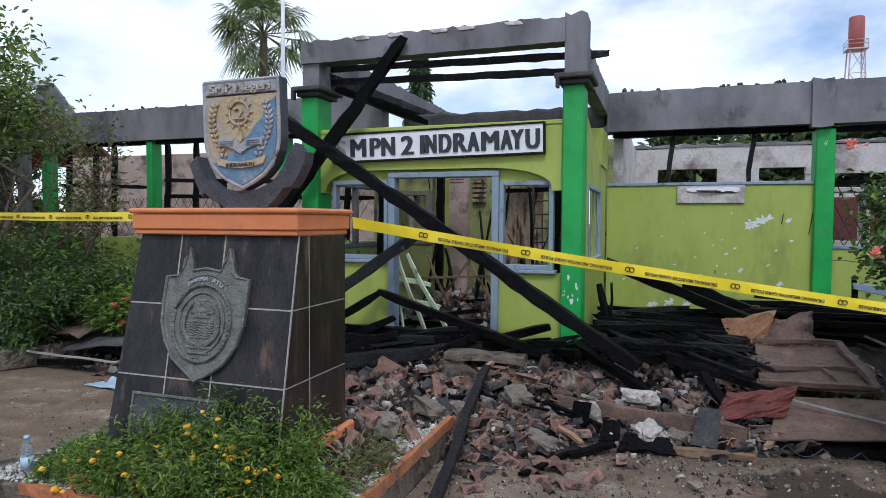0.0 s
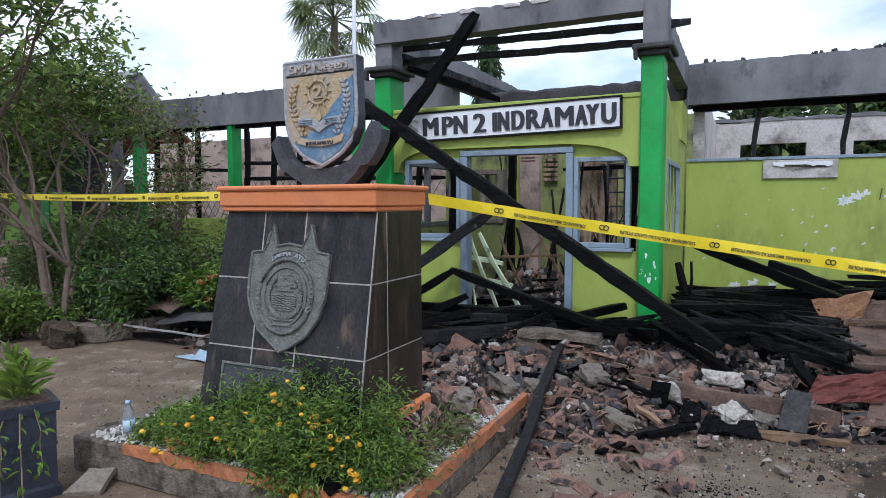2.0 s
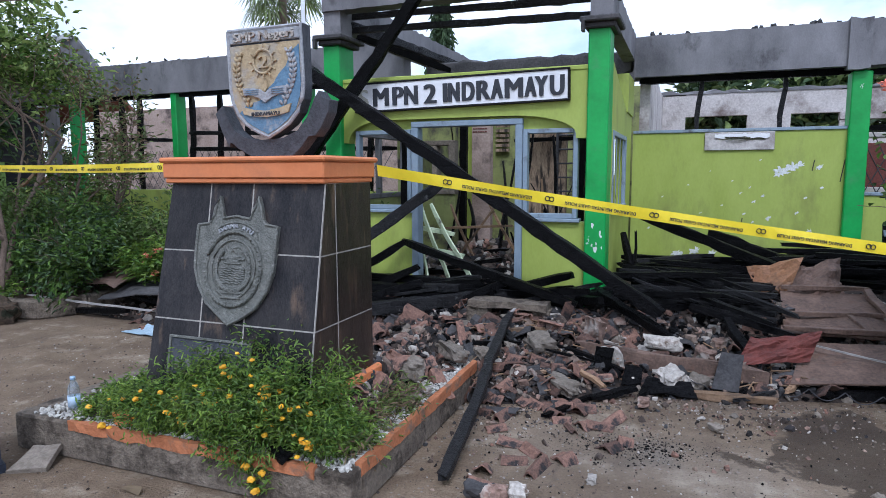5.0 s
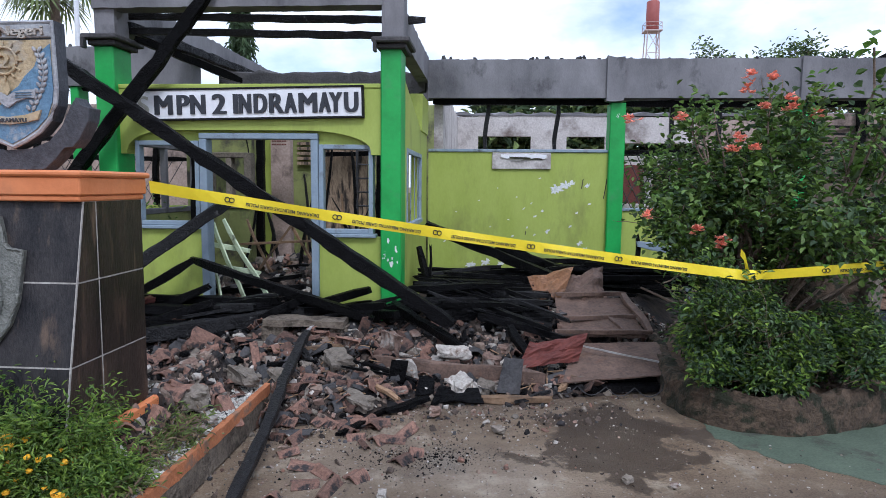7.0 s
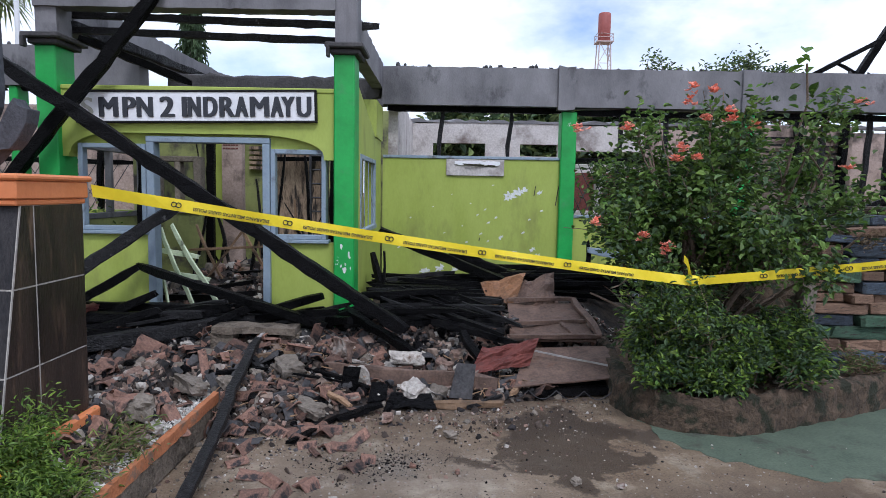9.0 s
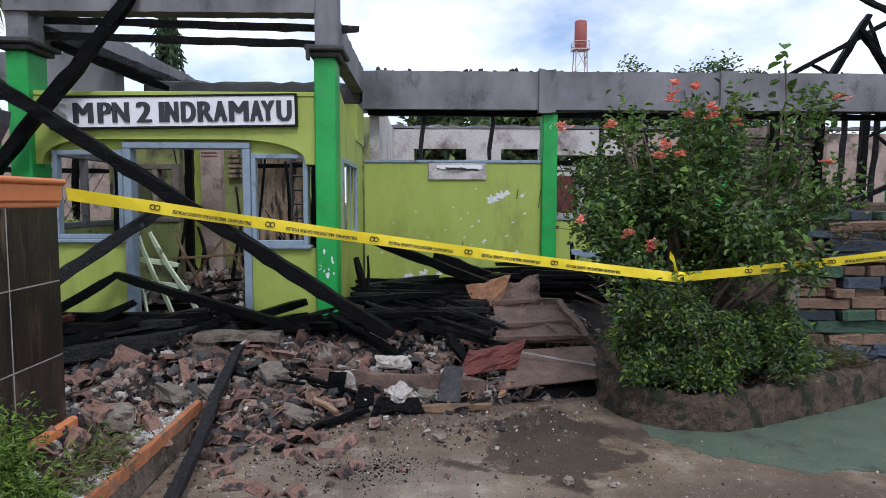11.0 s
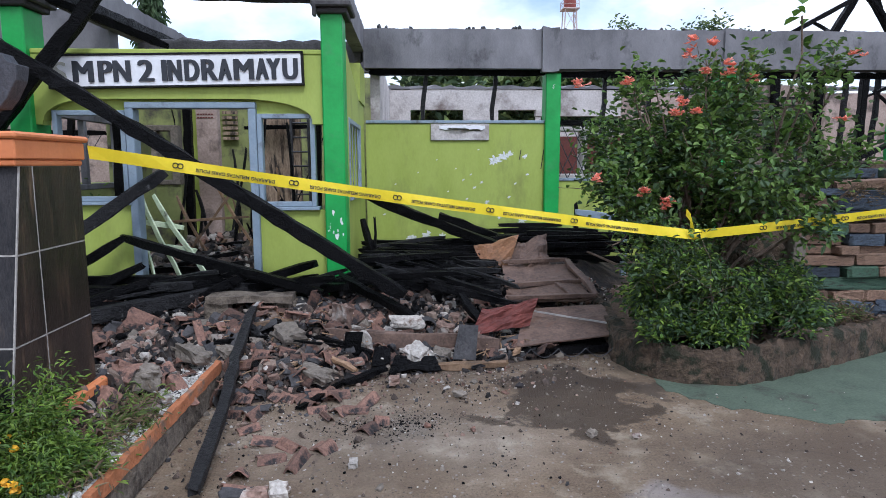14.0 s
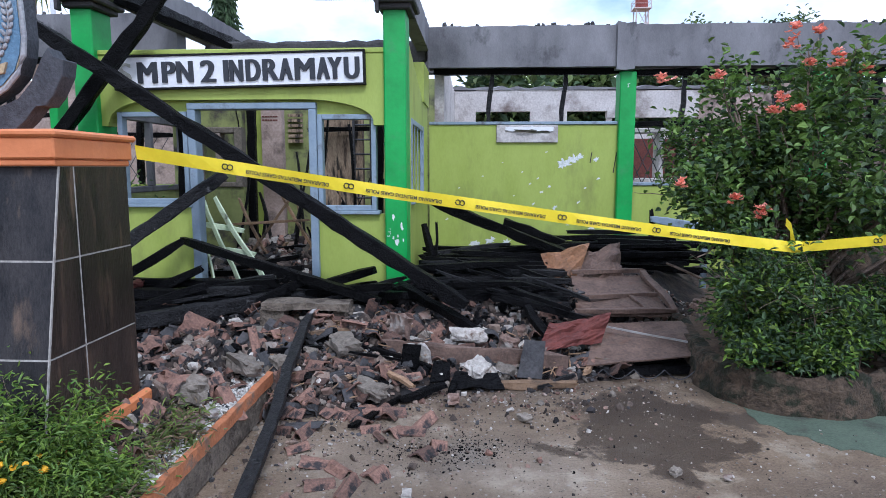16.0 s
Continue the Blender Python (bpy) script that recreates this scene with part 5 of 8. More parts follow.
plate = empty("name_plate", "grey cast name plate low on the monument front", "plate", (-0.3, 3.4, 0.6))
lp = Matrix.Translation((-0.34, ped_front(0.63)[0], 0.63)) @ Matrix.Rotation(math.atan(-0.190), 4, "X")
bm = bmesh.new()
box(bm, (-0.19, -0.014, -0.12), (0.36, -0.001, 0.09), 0.004, lp)
slab = part("plate", bm, M_CREST_DARK, plate)
bm = bmesh.new()
for lo, hi in (((-0.19, -0.024, 0.078), (0.36, -0.010, 0.092)), ((-0.19, -0.024, -0.12), (-0.176, -0.010, 0.078)), ((0.346, -0.024, -0.12), (0.36, -0.010, 0.078))):
    box(bm, lo, hi, 0.002, lp)
part("border", bm, M_PLAQUE, slab, "raised border")
text_part("lettering", "OLAH", 0.075, lp @ Matrix.Translation((0.04, -0.016, 0.0)) @ face, slab, M_PLAQUE, 0.005, 0.002, 0.17, "raised worn letters")
for k in range(6):
    bm = bmesh.new()
    box(bm, (-0.14 + k * 0.075, -0.02, -0.085), (-0.10 + k * 0.075, -0.012, -0.035), 0.002, lp)
    part("lettering_bar", bm, M_PLAQUE, slab, "worn lettering as a bar")

# crest on top
crest = empty("school_crest", "painted cement crest with open book and numeral on a dark ribbon", "crest", (-0.2, 3.95, 1.7))
cm = Matrix.Translation((-0.185, 3.90, 2.145)) @ Matrix.Rotation(radians(2), 4, "Z") @ Matrix.Rotation(radians(-1.2), 4, "Y") @ Matrix.Diagonal((0.89, 0.935, 0.935, 1))
sh = [(-0.275, 0.315), (0.275, 0.315), (0.275, -0.04), (0.262, -0.12), (0.225, -0.2), (0.16, -0.265), (0.08, -0.31), (0.0, -0.345), (-0.08, -0.31), (-0.16, -0.265), (-0.225, -0.2), (-0.262, -0.12), (-0.275, -0.04)]
bm = bmesh.new()
prism(bm, [(x * 1.03, z * 1.03) for x, z in sh], 0.09, cm @ Matrix.Translation((0, 0.005, 0)))
part("body", bm, M_CREST_DARK, crest, "dark cement body")
bm = bmesh.new()
tube(bm, [cm @ Vector((x, 0.0, z)) for x, z in sh + sh[:1]], 0.012, 6, cap=False)
part("rim", bm, M_CREST_RIM, crest, "grey rim")
bm = bmesh.new()
prism(bm, [(x * 0.97, z * 0.97) for x, z in ((-0.275, 0.23), (0.275, 0.23), (0.275, -0.04), (0.262, -0.12), (0.225, -0.2), (0.16, -0.265), (0.08, -0.31), (0.0, -0.345), (-0.08, -0.31), (-0.16, -0.265), (-0.225, -0.2), (-0.262, -0.12), (-0.275, -0.04))], 0.02, cm @ Matrix.Translation((0, -0.004, 0)))
part("field", bm, M_CREST_TAN, crest, "ochre painted field")
bm = bmesh.new()
prism(bm, [(0.26, 0.2), (0.20, 0.16), (0.16, 0.08), (0.10, 0.03), (0.06, -0.02), (0.0, -0.06), (-0.05, -0.12), (-0.15, -0.14), (-0.21, -0.19), (-0.155, -0.25), (-0.075, -0.295), (0, -0.328), (0.075, -0.295), (0.15, -0.25), (0.215, -0.19), (0.25, -0.11), (0.262, -0.04)], 0.01, cm @ Matrix.Translation((0, -0.010, 0)))
part("blue_field", bm, M_CREST_BLUE, crest, "blue painted lower field")
bm = bmesh.new()
box(bm, (-0.265, -0.008, 0.235), (0.265, 0.02, 0.305), 0.004, cm)
band = part("name_band", bm, M_CREST_RIM, crest, "grey band for the name")
text_part("lettering", "SMP Negeri", 0.072, cm @ Matrix.Translation((-0.225, -0.012, 0.247)) @ face, band, M_PLASTER, 0.007, 0.004, 0.45, "raised pale letters")
bm = bmesh.new()
ring_xz(bm, -0.01, 0.115, 0.072, 0.072, 0.007, cm @ Matrix.Translation((0, -0.012, 0)), 24)
sun_ring = part("sun_ring", bm, M_CREST_TAN, crest, "raised sun ring")
for k in range(12):
    bm = bmesh.new()
    box(bm, (0.078, -0.006, -0.0045), (0.105, 0.006, 0.0045), 0.002, cm @ Matrix.Translation((-0.01, -0.01, 0.115)) @ Matrix.Rotation(k * math.pi / 6, 4, "Y"))
    part("ray", bm, M_CREST_TAN, sun_ring)
text_part("numeral", "2", 0.11, cm @ Matrix.Translation((-0.042, -0.010, 0.076)) @ face, sun_ring, M_CREST_TAN, 0.008, 0.004, 0.065, "raised numeral")
bm = bmesh.new()
for s in (-1, 1):
    v = [(0, -0.075), (s * 0.04, -0.052), (s * 0.09, -0.042), (s * 0.17, -0.040), (s * 0.16, -0.085), (s * 0.10, -0.088), (s * 0.05, -0.105), (0, -0.135)]
    prism(bm, v if s > 0 else v[::-1], 0.016, cm @ Matrix.Translation((0, -0.024, 0)))
book = part("book", bm, M_CREST_RIM, crest, "raised open book")
for s in (-1, 1):
    for i in range(3):
        bm = bmesh.new()
        box(bm, (0.05, -0.03, -0.058 - i * 0.013), (0.145, -0.022, -0.055 - i * 0.013), 0, cm @ Matrix.Diagonal((s, 1, 1, 1)))
        part("page_line", bm, M_CREST_BLUE, book, "blue page line")
bm = bmesh.new()
prism(bm, [(-0.19, -0.15), (-0.10, -0.175), (0, -0.185), (0.10, -0.175), (0.19, -0.15), (0.17, -0.20), (0.10, -0.215), (0, -0.225), (-0.10, -0.215), (-0.17, -0.20)], 0.014, cm @ Matrix.Translation((0, -0.024, 0)))
scroll = part("scroll", bm, M_CREST_TAN, crest, "raised ochre scroll")
text_part("scroll_lettering", "INDRAMAYU", 0.032, cm @ Matrix.Translation((-0.105, -0.026, -0.214)) @ face, scroll, M_CREST_DARK, 0.004, 0.001, 0.21, "dark worn letters")
for s, mat in ((-1, M_CREST_TAN), (1, M_CREST_RIM)):
    bm = bmesh.new()
    for k in range(11):
        t = k / 10
        x, z = s * (0.13 + 0.085 * math.sin(t * 2.4)), -0.14 + t * 0.31
        for q in (-1, 1):
            m = cm @ Matrix.Translation((x + q * 0.016, -0.014, z)) @ Matrix.Rotation(q * 0.6, 4, "Y") @ Matrix.Diagonal((0.011, 0.009, 0.021, 1))
            bmesh.ops.create_icosphere(bm, subdivisions=1, radius=1, matrix=m)
    tube(bm, [cm @ Vector((s * (0.13 + 0.085 * math.sin(t * 0.24)), -0.01, -0.14 + t * 0.031)) for t in range(11)], 0.005, 5)
    part("sprig", bm, mat, crest, "raised sprig of ears", smooth=True)
bm = bmesh.new()
rb = [(-0.435, -0.122), (-0.371, -0.069), (-0.345, -0.135), (-0.296, -0.228), (-0.216, -0.283), (-0.113, -0.305), (-0.019, -0.298), (0.094, -0.298), (0.203, -0.257), (0.281, -0.178), (0.334, -0.067), (0.372, -0.017), (0.394, -0.067), (0.45, -0.076), (0.435, -0.15), (0.379, -0.243), (0.334, -0.291), (0.281, -0.287), (0.229, -0.353), (0.154, -0.411), (-0.146, -0.411), (-0.259, -0.353), (-0.323, -0.298), (-0.334, -0.339), (-0.383, -0.243)]
prism(bm, rb, 0.11, cm @ Matrix.Translation((0, 0.02, -0.06)))
bmesh.ops.bevel(bm, geom=bm.edges[:], offset=0.004, segments=1, affect="EDGES")
part("ribbon", bm, M_CREST_DARK, crest, "dark cement ribbon base")

bm = bmesh.new()
prism(bm, [(0.0, -0.07), (0.018, -0.045), (0.016, -0.02), (0.006, 0.012), (0.0, -0.012), (-0.012, -0.04)], 0.012, cm @ Matrix.Translation((0, -0.022, 0)))
part("flame", bm, M_CREST_TAN, crest, "raised ochre flame")

# police tape
tape = empty("barrier_tape", "yellow plastic barrier tape with black print, sagging across the yard", "barrier tape", (2, 5, 1.2))


def strip(bm, path, width, nr_):
    prev = None
    for i, (p, tilt) in enumerate(path):
        p = Vector(p)
        up = Vector((0, -math.sin(tilt), math.cos(tilt))) * width / 2
        a, b = bm.verts.new(p + up), bm.verts.new(p - up)
        if prev:
            bm.faces.new((prev[0], a, b, prev[1]))
        prev = (a, b)


def sag(p0, p1, drop, n=24, tilt0=0.0, tilt1=0.0):
    p0, p1 = Vector(p0), Vector(p1)
    return [(p0.lerp(p1, i / n) - Vector((0, 0, drop * 4 * (i / n) * (1 - i / n))), tilt0 + (tilt1 - tilt0) * i / n + 0.12 * math.sin(i * 0.9)) for i in range(n + 1)]


KNOT = (4.02, 5.16, 1.06)
runs = [sag((0.41, 4.13, 1.625), KNOT, 0.02, 40, 0.2, -0.1), sag(KNOT, (8.2, 5.2, 1.62), 0.05, 30, 0.1, 0.3), sag((-0.68, 4.12, 1.662), (-5.72, 5.52, 1.69), 0.02, 30, 0.0, 0.2), sag((-5.72, 5.52, 1.69), (-33.0, 15.9, 2.46), 0.06, 20, 0.1, 0.4), sag((-33.0, 15.9, 2.46), (-46.0, 12.6, 2.5), 0.05, 12, 0.2, 0.4)]
for run in runs:
    bm = bmesh.new()
    strip(bm, run, 0.068, None)
    part("tape_strip", bm, M_TAPE, tape)
bm = bmesh.new()
strip(bm, [((4.02, 5.15, 1.05), 0.4), ((3.99, 5.14, 1.12), 0.9), ((3.97, 5.13, 1.19), 0.2), ((3.95, 5.15, 1.22), 0.1)], 0.05, None)
box(bm, (3.99, 5.13, 1.03), (4.06, 5.19, 1.10), 0.015)
part("knot", bm, M_TAPE, tape, "knotted loose tape end")


def tape_print(run, start, step, size):
    ln = sum((b[0] - a[0]).length for a, b in zip(run, run[1:]))
    d = (run[-1][0] - run[0][0]).normalized()
    s = start
    while s < ln - 0.5:
        t = s / ln
        i = min(int(t * (len(run) - 1)), len(run) - 2)
        u = t * (len(run) - 1) - i
        p, tilt = run[i][0].lerp(run[i + 1][0], u), run[i][1]
        out = Vector((d.y, -d.x, 0)).normalized() if d.x > 0 else Vector((-d.y, d.x, 0)).normalized()
        dd = (run[i + 1][0] - run[i][0]).normalized()
        if dd.x < 0:
            dd = -dd
        z = dd.cross(-out).normalized() * -1
        if z.z < 0:
            z = -z
        base = Matrix(((dd.x, z.x, out.x, p.x + out.x * 0.006), (dd.y, z.y, out.y, p.y + out.y * 0.006), (dd.z, z.z, out.z, p.z + out.z * 0.006), (0, 0, 0, 1)))
        base = base @ Matrix.Rotation(-tilt * 0.8, 4, "X")
        bm = bmesh.new()
        for cx in (-0.012, 0.012):
            pts = [base @ Vector((cx + 0.013 * math.cos(k * math.pi / 8), 0.013 * math.sin(k * math.pi / 8), 0)) for k in range(17)]
            tube(bm, pts, 0.003, 4, cap=False)
        part("print_mark", bm, M_BLACK, tape, "double ring mark")
        me = text_mesh("DILARANG MELINTAS GARIS POLISI", 0.026, 0.0005, M_BLACK, 0.0007)
        me.transform(base @ Matrix.Translation((0.08 + 0.42, 0.0, 0)) @ Matrix.Rotation(math.pi, 4, "Z"))
        part_mesh("print", me, tape, "black printed words, upside down")
        s += step


tape_print(runs[0], 0.42, 0.60, 0.03)
tape_print(runs[1], 0.5, 0.60, 0.03)
tape_print(runs[2], 0.2, 0.60, 0.03)

bm = bmesh.new()
tube(bm, [(-33.0, 16.0, 0), (-33.0, 16.0, 1.3), (-32.98, 16.0, 2.55)], [0.11, 0.09, 0.08], 7)
thing("stake", bm, M_BARK, "rough wooden stake holding the far end of the tape", "stake")

# ---- debris in front of and inside the building ----
def smooth(a, b, v):
    t = max(0.0, min(1.0, (v - a) / (b - a)))
    return t * t * (3 - 2 * t)


def front_edge(x):
    """Where the rubble begins, along the yard."""
    pts = ((-5.4, 6.2), (-4.2, 5.9), (-3.0, 5.75), (-1.6, 5.4), (0.3, 5.1), (0.8, 4.75), (1.3, 4.95), (1.7, 5.40), (2.6, 5.50), (3.4, 5.75), (3.7, 6.3), (4.4, 7.3), (5.2, 8.4))
    if x <= pts[0][0]:
        return 9.0
    for (xa, ya), (xb, yb) in zip(pts, pts[1:]):
        if x <= xb:
            return ya + (yb - ya) * (x - xa) / (xb - xa)
    return 9.0


def heap(x, y):
    d = y - front_edge(x)
    if d <= 0:
        return 0.0
    h = 0.10 * smooth(0, 0.3, d) + 0.24 * smooth(0.3, 1.5, d)
    h += 0.14 * smooth(1.45, 1.9, x) * smooth(6.2, 7.2, y) * (1 - smooth(3.6, 4.8, x))
    h *= 0.55 + 0.45 * smooth(-2.6, -1.0, x)
    if -1.35 < x < 1.25:
        h += 0.25 * smooth(7.3, 8.6, y) * (1 - smooth(0.5, 1.2, abs(x)) * 0.6)
    n = noise.noise(Vector((x * 1.7, y * 1.7, 0))) * 0.10 + noise.noise(Vector((x * 5, y * 5, 3))) * 0.04
    return max(0.0, h + n * smooth(0.05, 0.5, d)) * smooth(0, 0.12, d)


def heap_sheet(name, x0, x1, y0, y1, step, height, mat, label):
    nx, ny = int((x1 - x0) / step), int((y1 - y0) / step)
    verts, faces, hs = [], [], {}
    for j in range(ny + 1):
        for i in range(nx + 1):
            x, y = x0 + i * step, y0 + j * step
            h = height(x, y)
            hs[i, j] = h
            verts.append((x, y, h - 0.004 if h > 0.003 else -0.02))
    for j in range(ny):
        for i in range(nx):
            if max(hs[i, j], hs[i + 1, j], hs[i, j + 1], hs[i + 1, j + 1]) > 0.003:
                k = j * (nx + 1) + i
                faces.append((k, k + 1, k + nx + 2, k + nx + 1))
    me = bpy.data.meshes.new(name)
    me.from_pydata(verts, [], faces)
    me.materials.append(mat)
    me.shade_smooth()
    return tagged(new(name, me), label, "debris heap", kind="stuff")


heap_sheet("ash_heap", -5.4, 5.2, 4.6, 9.25, 0.07, heap, M_ASH, "low heap of ash and fine rubble before the burnt entrance")


def bed_heap(x, y):
    if x < 0.30 or x > 0.67 or y < 3.35 or y > 5.06:
        return 0.0
    return 0.185 + (0.26 + 0.06 * noise.noise(Vector((x * 6, y * 6, 0)))) * smooth(0.56, 0.40, x) * smooth(3.4, 3.8, y)


heap_sheet("soil_heap", 0.30, 0.68, 3.35, 5.07, 0.035, bed_heap, M_ASH, "rubble and soil heaped against the monument's foot")

nr = np.random.default_rng(21)
spots = []
while len(spots) < 11500:
    x, y = nr.uniform(-5.2, 4.6), nr.uniform(4.7, 7.4)
    h = heap(x, y)
    if h > 0.01 and (x > -1.6 or nr.random() < 0.35):
        s = nr.choice([0.015, 0.028, 0.045, 0.07, 0.10], p=[0.50, 0.27, 0.14, 0.07, 0.02])
        spots.append((x, y, h + s * 0.12, s))
while len(spots) < 13000:
    x, y = nr.uniform(0.6, 3.6), nr.uniform(3.4, 5.8)
    if heap(x, y) == 0 and nr.random() < math.exp(-max(0, front_edge(x) - y) * 2.6) * (0.35 if x > 2.8 else 1):
        s = nr.choice([0.008, 0.014, 0.025, 0.045], p=[0.45, 0.33, 0.17, 0.05])
        spots.append((x, y, s * 0.15, s))
while len(spots) < 14200:
    x, y = nr.uniform(0.34, 0.68), nr.uniform(3.5, 5.05)
    s = nr.choice([0.02, 0.04, 0.065], p=[0.5, 0.35, 0.15])
    spots.append((x, y, bed_heap(x, y) + s * 0.1, s))
while len(spots) < 15400:
    x, y = nr.uniform(-1.4, 1.25), nr.uniform(7.1, 10.0)
    s = nr.choice([0.04, 0.08, 0.14], p=[0.5, 0.35, 0.15])
    spots.append((x, y, max(0.13, heap(x, y)) + s * 0.1, s))
scattered_lumps("rubble", spots, [M_RUBBLE, M_RUBBLE, M_RUBBLE, M_BRICK, M_MORTAR, M_PLASTER, M_TILE, M_ASH, M_SOOT_DARK], "strewn rubble of brick, mortar and clay tile", "rubble", 22)
spots = [(nr.uniform(-9, 9), nr.uniform(1.5, 8.5), 0.002, nr.choice([0.006, 0.01, 0.018])) for _ in range(1500)]
spots += [(nr.uniform(-3.5, 4.6), nr.uniform(1.9, 5.6), 0.001, nr.choice([0.005, 0.009, 0.016], p=[0.5, 0.35, 0.15])) for _ in range(7500)]
spots = [s for s in spots if not (-1.45 < s[0] < 0.8 and 3.1 < s[1] < 5.2) and not (s[0] > 3.5 and s[1] > 4.9)]
flakes = [(x + 0.5 * (y - 4.48), y, 0.001, s) for x, y, s in ((nr.normal(1.93, 0.21), nr.normal(4.48, 0.12), nr.choice([0.004, 0.008, 0.015], p=[0.55, 0.33, 0.12])) for _ in range(900))]
flakes += [(x, y, 0.003, nr.choice([0.005, 0.009, 0.016])) for x, y in ((nr.uniform(0.8, 3.0), nr.uniform(3.6, 5.4)) for _ in range(80)) if x > 0.8]
scattered_lumps("charcoal_flakes", flakes, [M_CHAR], "black charcoal flakes strewn on the yard", "charcoal", 24)
black = []
while len(black) < 2300:
    x, y = nr.uniform(-1.4, 3.2), nr.uniform(4.7, 6.9)
    if heap(x, y) > 0.01:
        black.append((x, y, heap(x, y) + 0.006, nr.choice([0.02, 0.04, 0.07, 0.11], p=[0.4, 0.35, 0.18, 0.07])))
scattered_lumps("charred_shards", black, [M_CHAR, M_SOOT_DARK], "black burnt shards among the rubble", "shards", 25)
scattered_lumps("grit", spots, [M_MORTAR, M_PLASTER, M_RUBBLE, M_ASH], "loose grit and crumbs on the yard", "grit", 23)


# broken roof tiles, six shapes
def tile_mesh(seed):
    r = random.Random(seed)
    bm = bmesh.new()
    L, W = r.uniform(0.16, 0.32), r.uniform(0.12, 0.2)
    nu, nv = 5, 6
    top = {}
    for i in range(nu + 1):
        for j in range(nv + 1):
            u, v = i / nu - 0.5, j / nv - 0.5
            z = 0.035 * math.cos(v * 5.5) + (0.02 if j == nv else 0)
            du = r.uniform(-0.06, 0.06) if i in (0, nu) else 0
            top[i, j] = ((u + du * 0.6) * L, v * W, z)
    for dz in (0.0, -0.014):
        ids = {k: bm.verts.new((p[0], p[1], p[2] + dz)) for k, p in top.items()}
        for i in range(nu):
            for j in range(nv):
                q = (ids[i, j], ids[i + 1, j], ids[i + 1, j + 1], ids[i, j + 1])
                bm.faces.new(q if dz == 0 else q[::-1])
        if dz == 0:
            first = ids
        else:
            rim = [(i, 0) for i in range(nu + 1)] + [(nu, j) for j in range(1, nv + 1)] + [(i, nv) for i in range(nu - 1, -1, -1)] + [(0, j) for j in range(nv - 1, 0, -1)]
            for a, b in zip(rim, rim[1:] + rim[:1]):
                bm.faces.new((first[b], first[a], ids[a], ids[b]))
    return mesh_of(bm, "roof_tile", M_TILE)


def soot_tile(me):
    c = me.copy()
    c.materials.clear()
    c.materials.append(M_SOOT_DARK)
    return c


TILES = [tile_mesh(40 + i) for i in range(7)]
TILES_DARK = [soot_tile(m) for m in TILES[:3]]
r5 = random.Random(77)


def put_tile(x, y, z, rx, ry, rz, dark=False):
    ob = new("roof_tile", r5.choice(TILES_DARK if dark else TILES))
    ob.matrix_world = pose(x, y, z, rx, ry, rz) @ Matrix.Diagonal((r5.uniform(0.35, 1.15), r5.uniform(0.4, 1.05), r5.uniform(0.35, 1.0), 1))
    tagged(ob, "sooty broken clay roof tile on the rubble" if dark else "broken reddish clay roof tile on the rubble", "roof tile", "broken roof tiles")


n = 0
while n < 190:
    x, y = r5.uniform(-1.3, 3.2), r5.uniform(4.6, 6.7)
    h = heap(x, y)
    if h <= 0.02:
        continue
    put_tile(x, y, h + 0.012, r5.gauss(0, 22), r5.gauss(0, 24), r5.uniform(0, 360), r5.random() < 0.33)
    n += 1
for x, y, rz in ((1.28, 4.05, 20), (1.42, 4.0, 80), (1.35, 4.2, 140), (1.2, 4.28, 10), (1.55, 4.15, 50), (1.15, 3.9, 100), (1.05, 4.45, 30), (1.76, 4.41, 60), (1.84, 4.5, 10), (1.2, 3.72, 200), (1.5, 4.6, 120), (1.42, 4.72, 15),
                 (-2.7, 5.6, 20), (-3.1, 5.7, 70), (-3.4, 5.85, 100)):
    put_tile(x, y, 0.015, r5.gauss(0, 8), r5.gauss(0, 8), rz, r5.random() < 0.1)
for i in range(34):
    x, y = r5.uniform(0.85, 1.75), r5.uniform(4.65, 5.5)
    put_tile(x, y, heap(x, y) + 0.022, r5.gauss(0, 10), r5.gauss(0, 10), r5.gauss(15, 40), r5.random() < 0.3)
for i in range(26):
    x, y = r5.uniform(-0.8, 2.9), r5.uniform(5.75, 6.15)
    put_tile(x, y, heap(x, y) + 0.05, r5.gauss(20, 25), r5.gauss(0, 25), r5.uniform(0, 360), r5.random() < 0.15)
for i in range(16):
    x, y = r5.uniform(0.42, 0.64), r5.uniform(3.7, 5.0)
    put_tile(x, y, bed_heap(x, y) + 0.02, r5.gauss(0, 20), r5.gauss(0, 20), r5.uniform(0, 360), r5.random() < 0.2)
for i in range(26):
    x, y = r5.uniform(-1.1, 1.1), r5.uniform(7.2, 8.6)
    put_tile(x, y, max(0.14, heap(x, y)) + 0.02, r5.gauss(0, 22), r5.gauss(0, 22), r5.uniform(0, 360), r5.random() < 0.3)


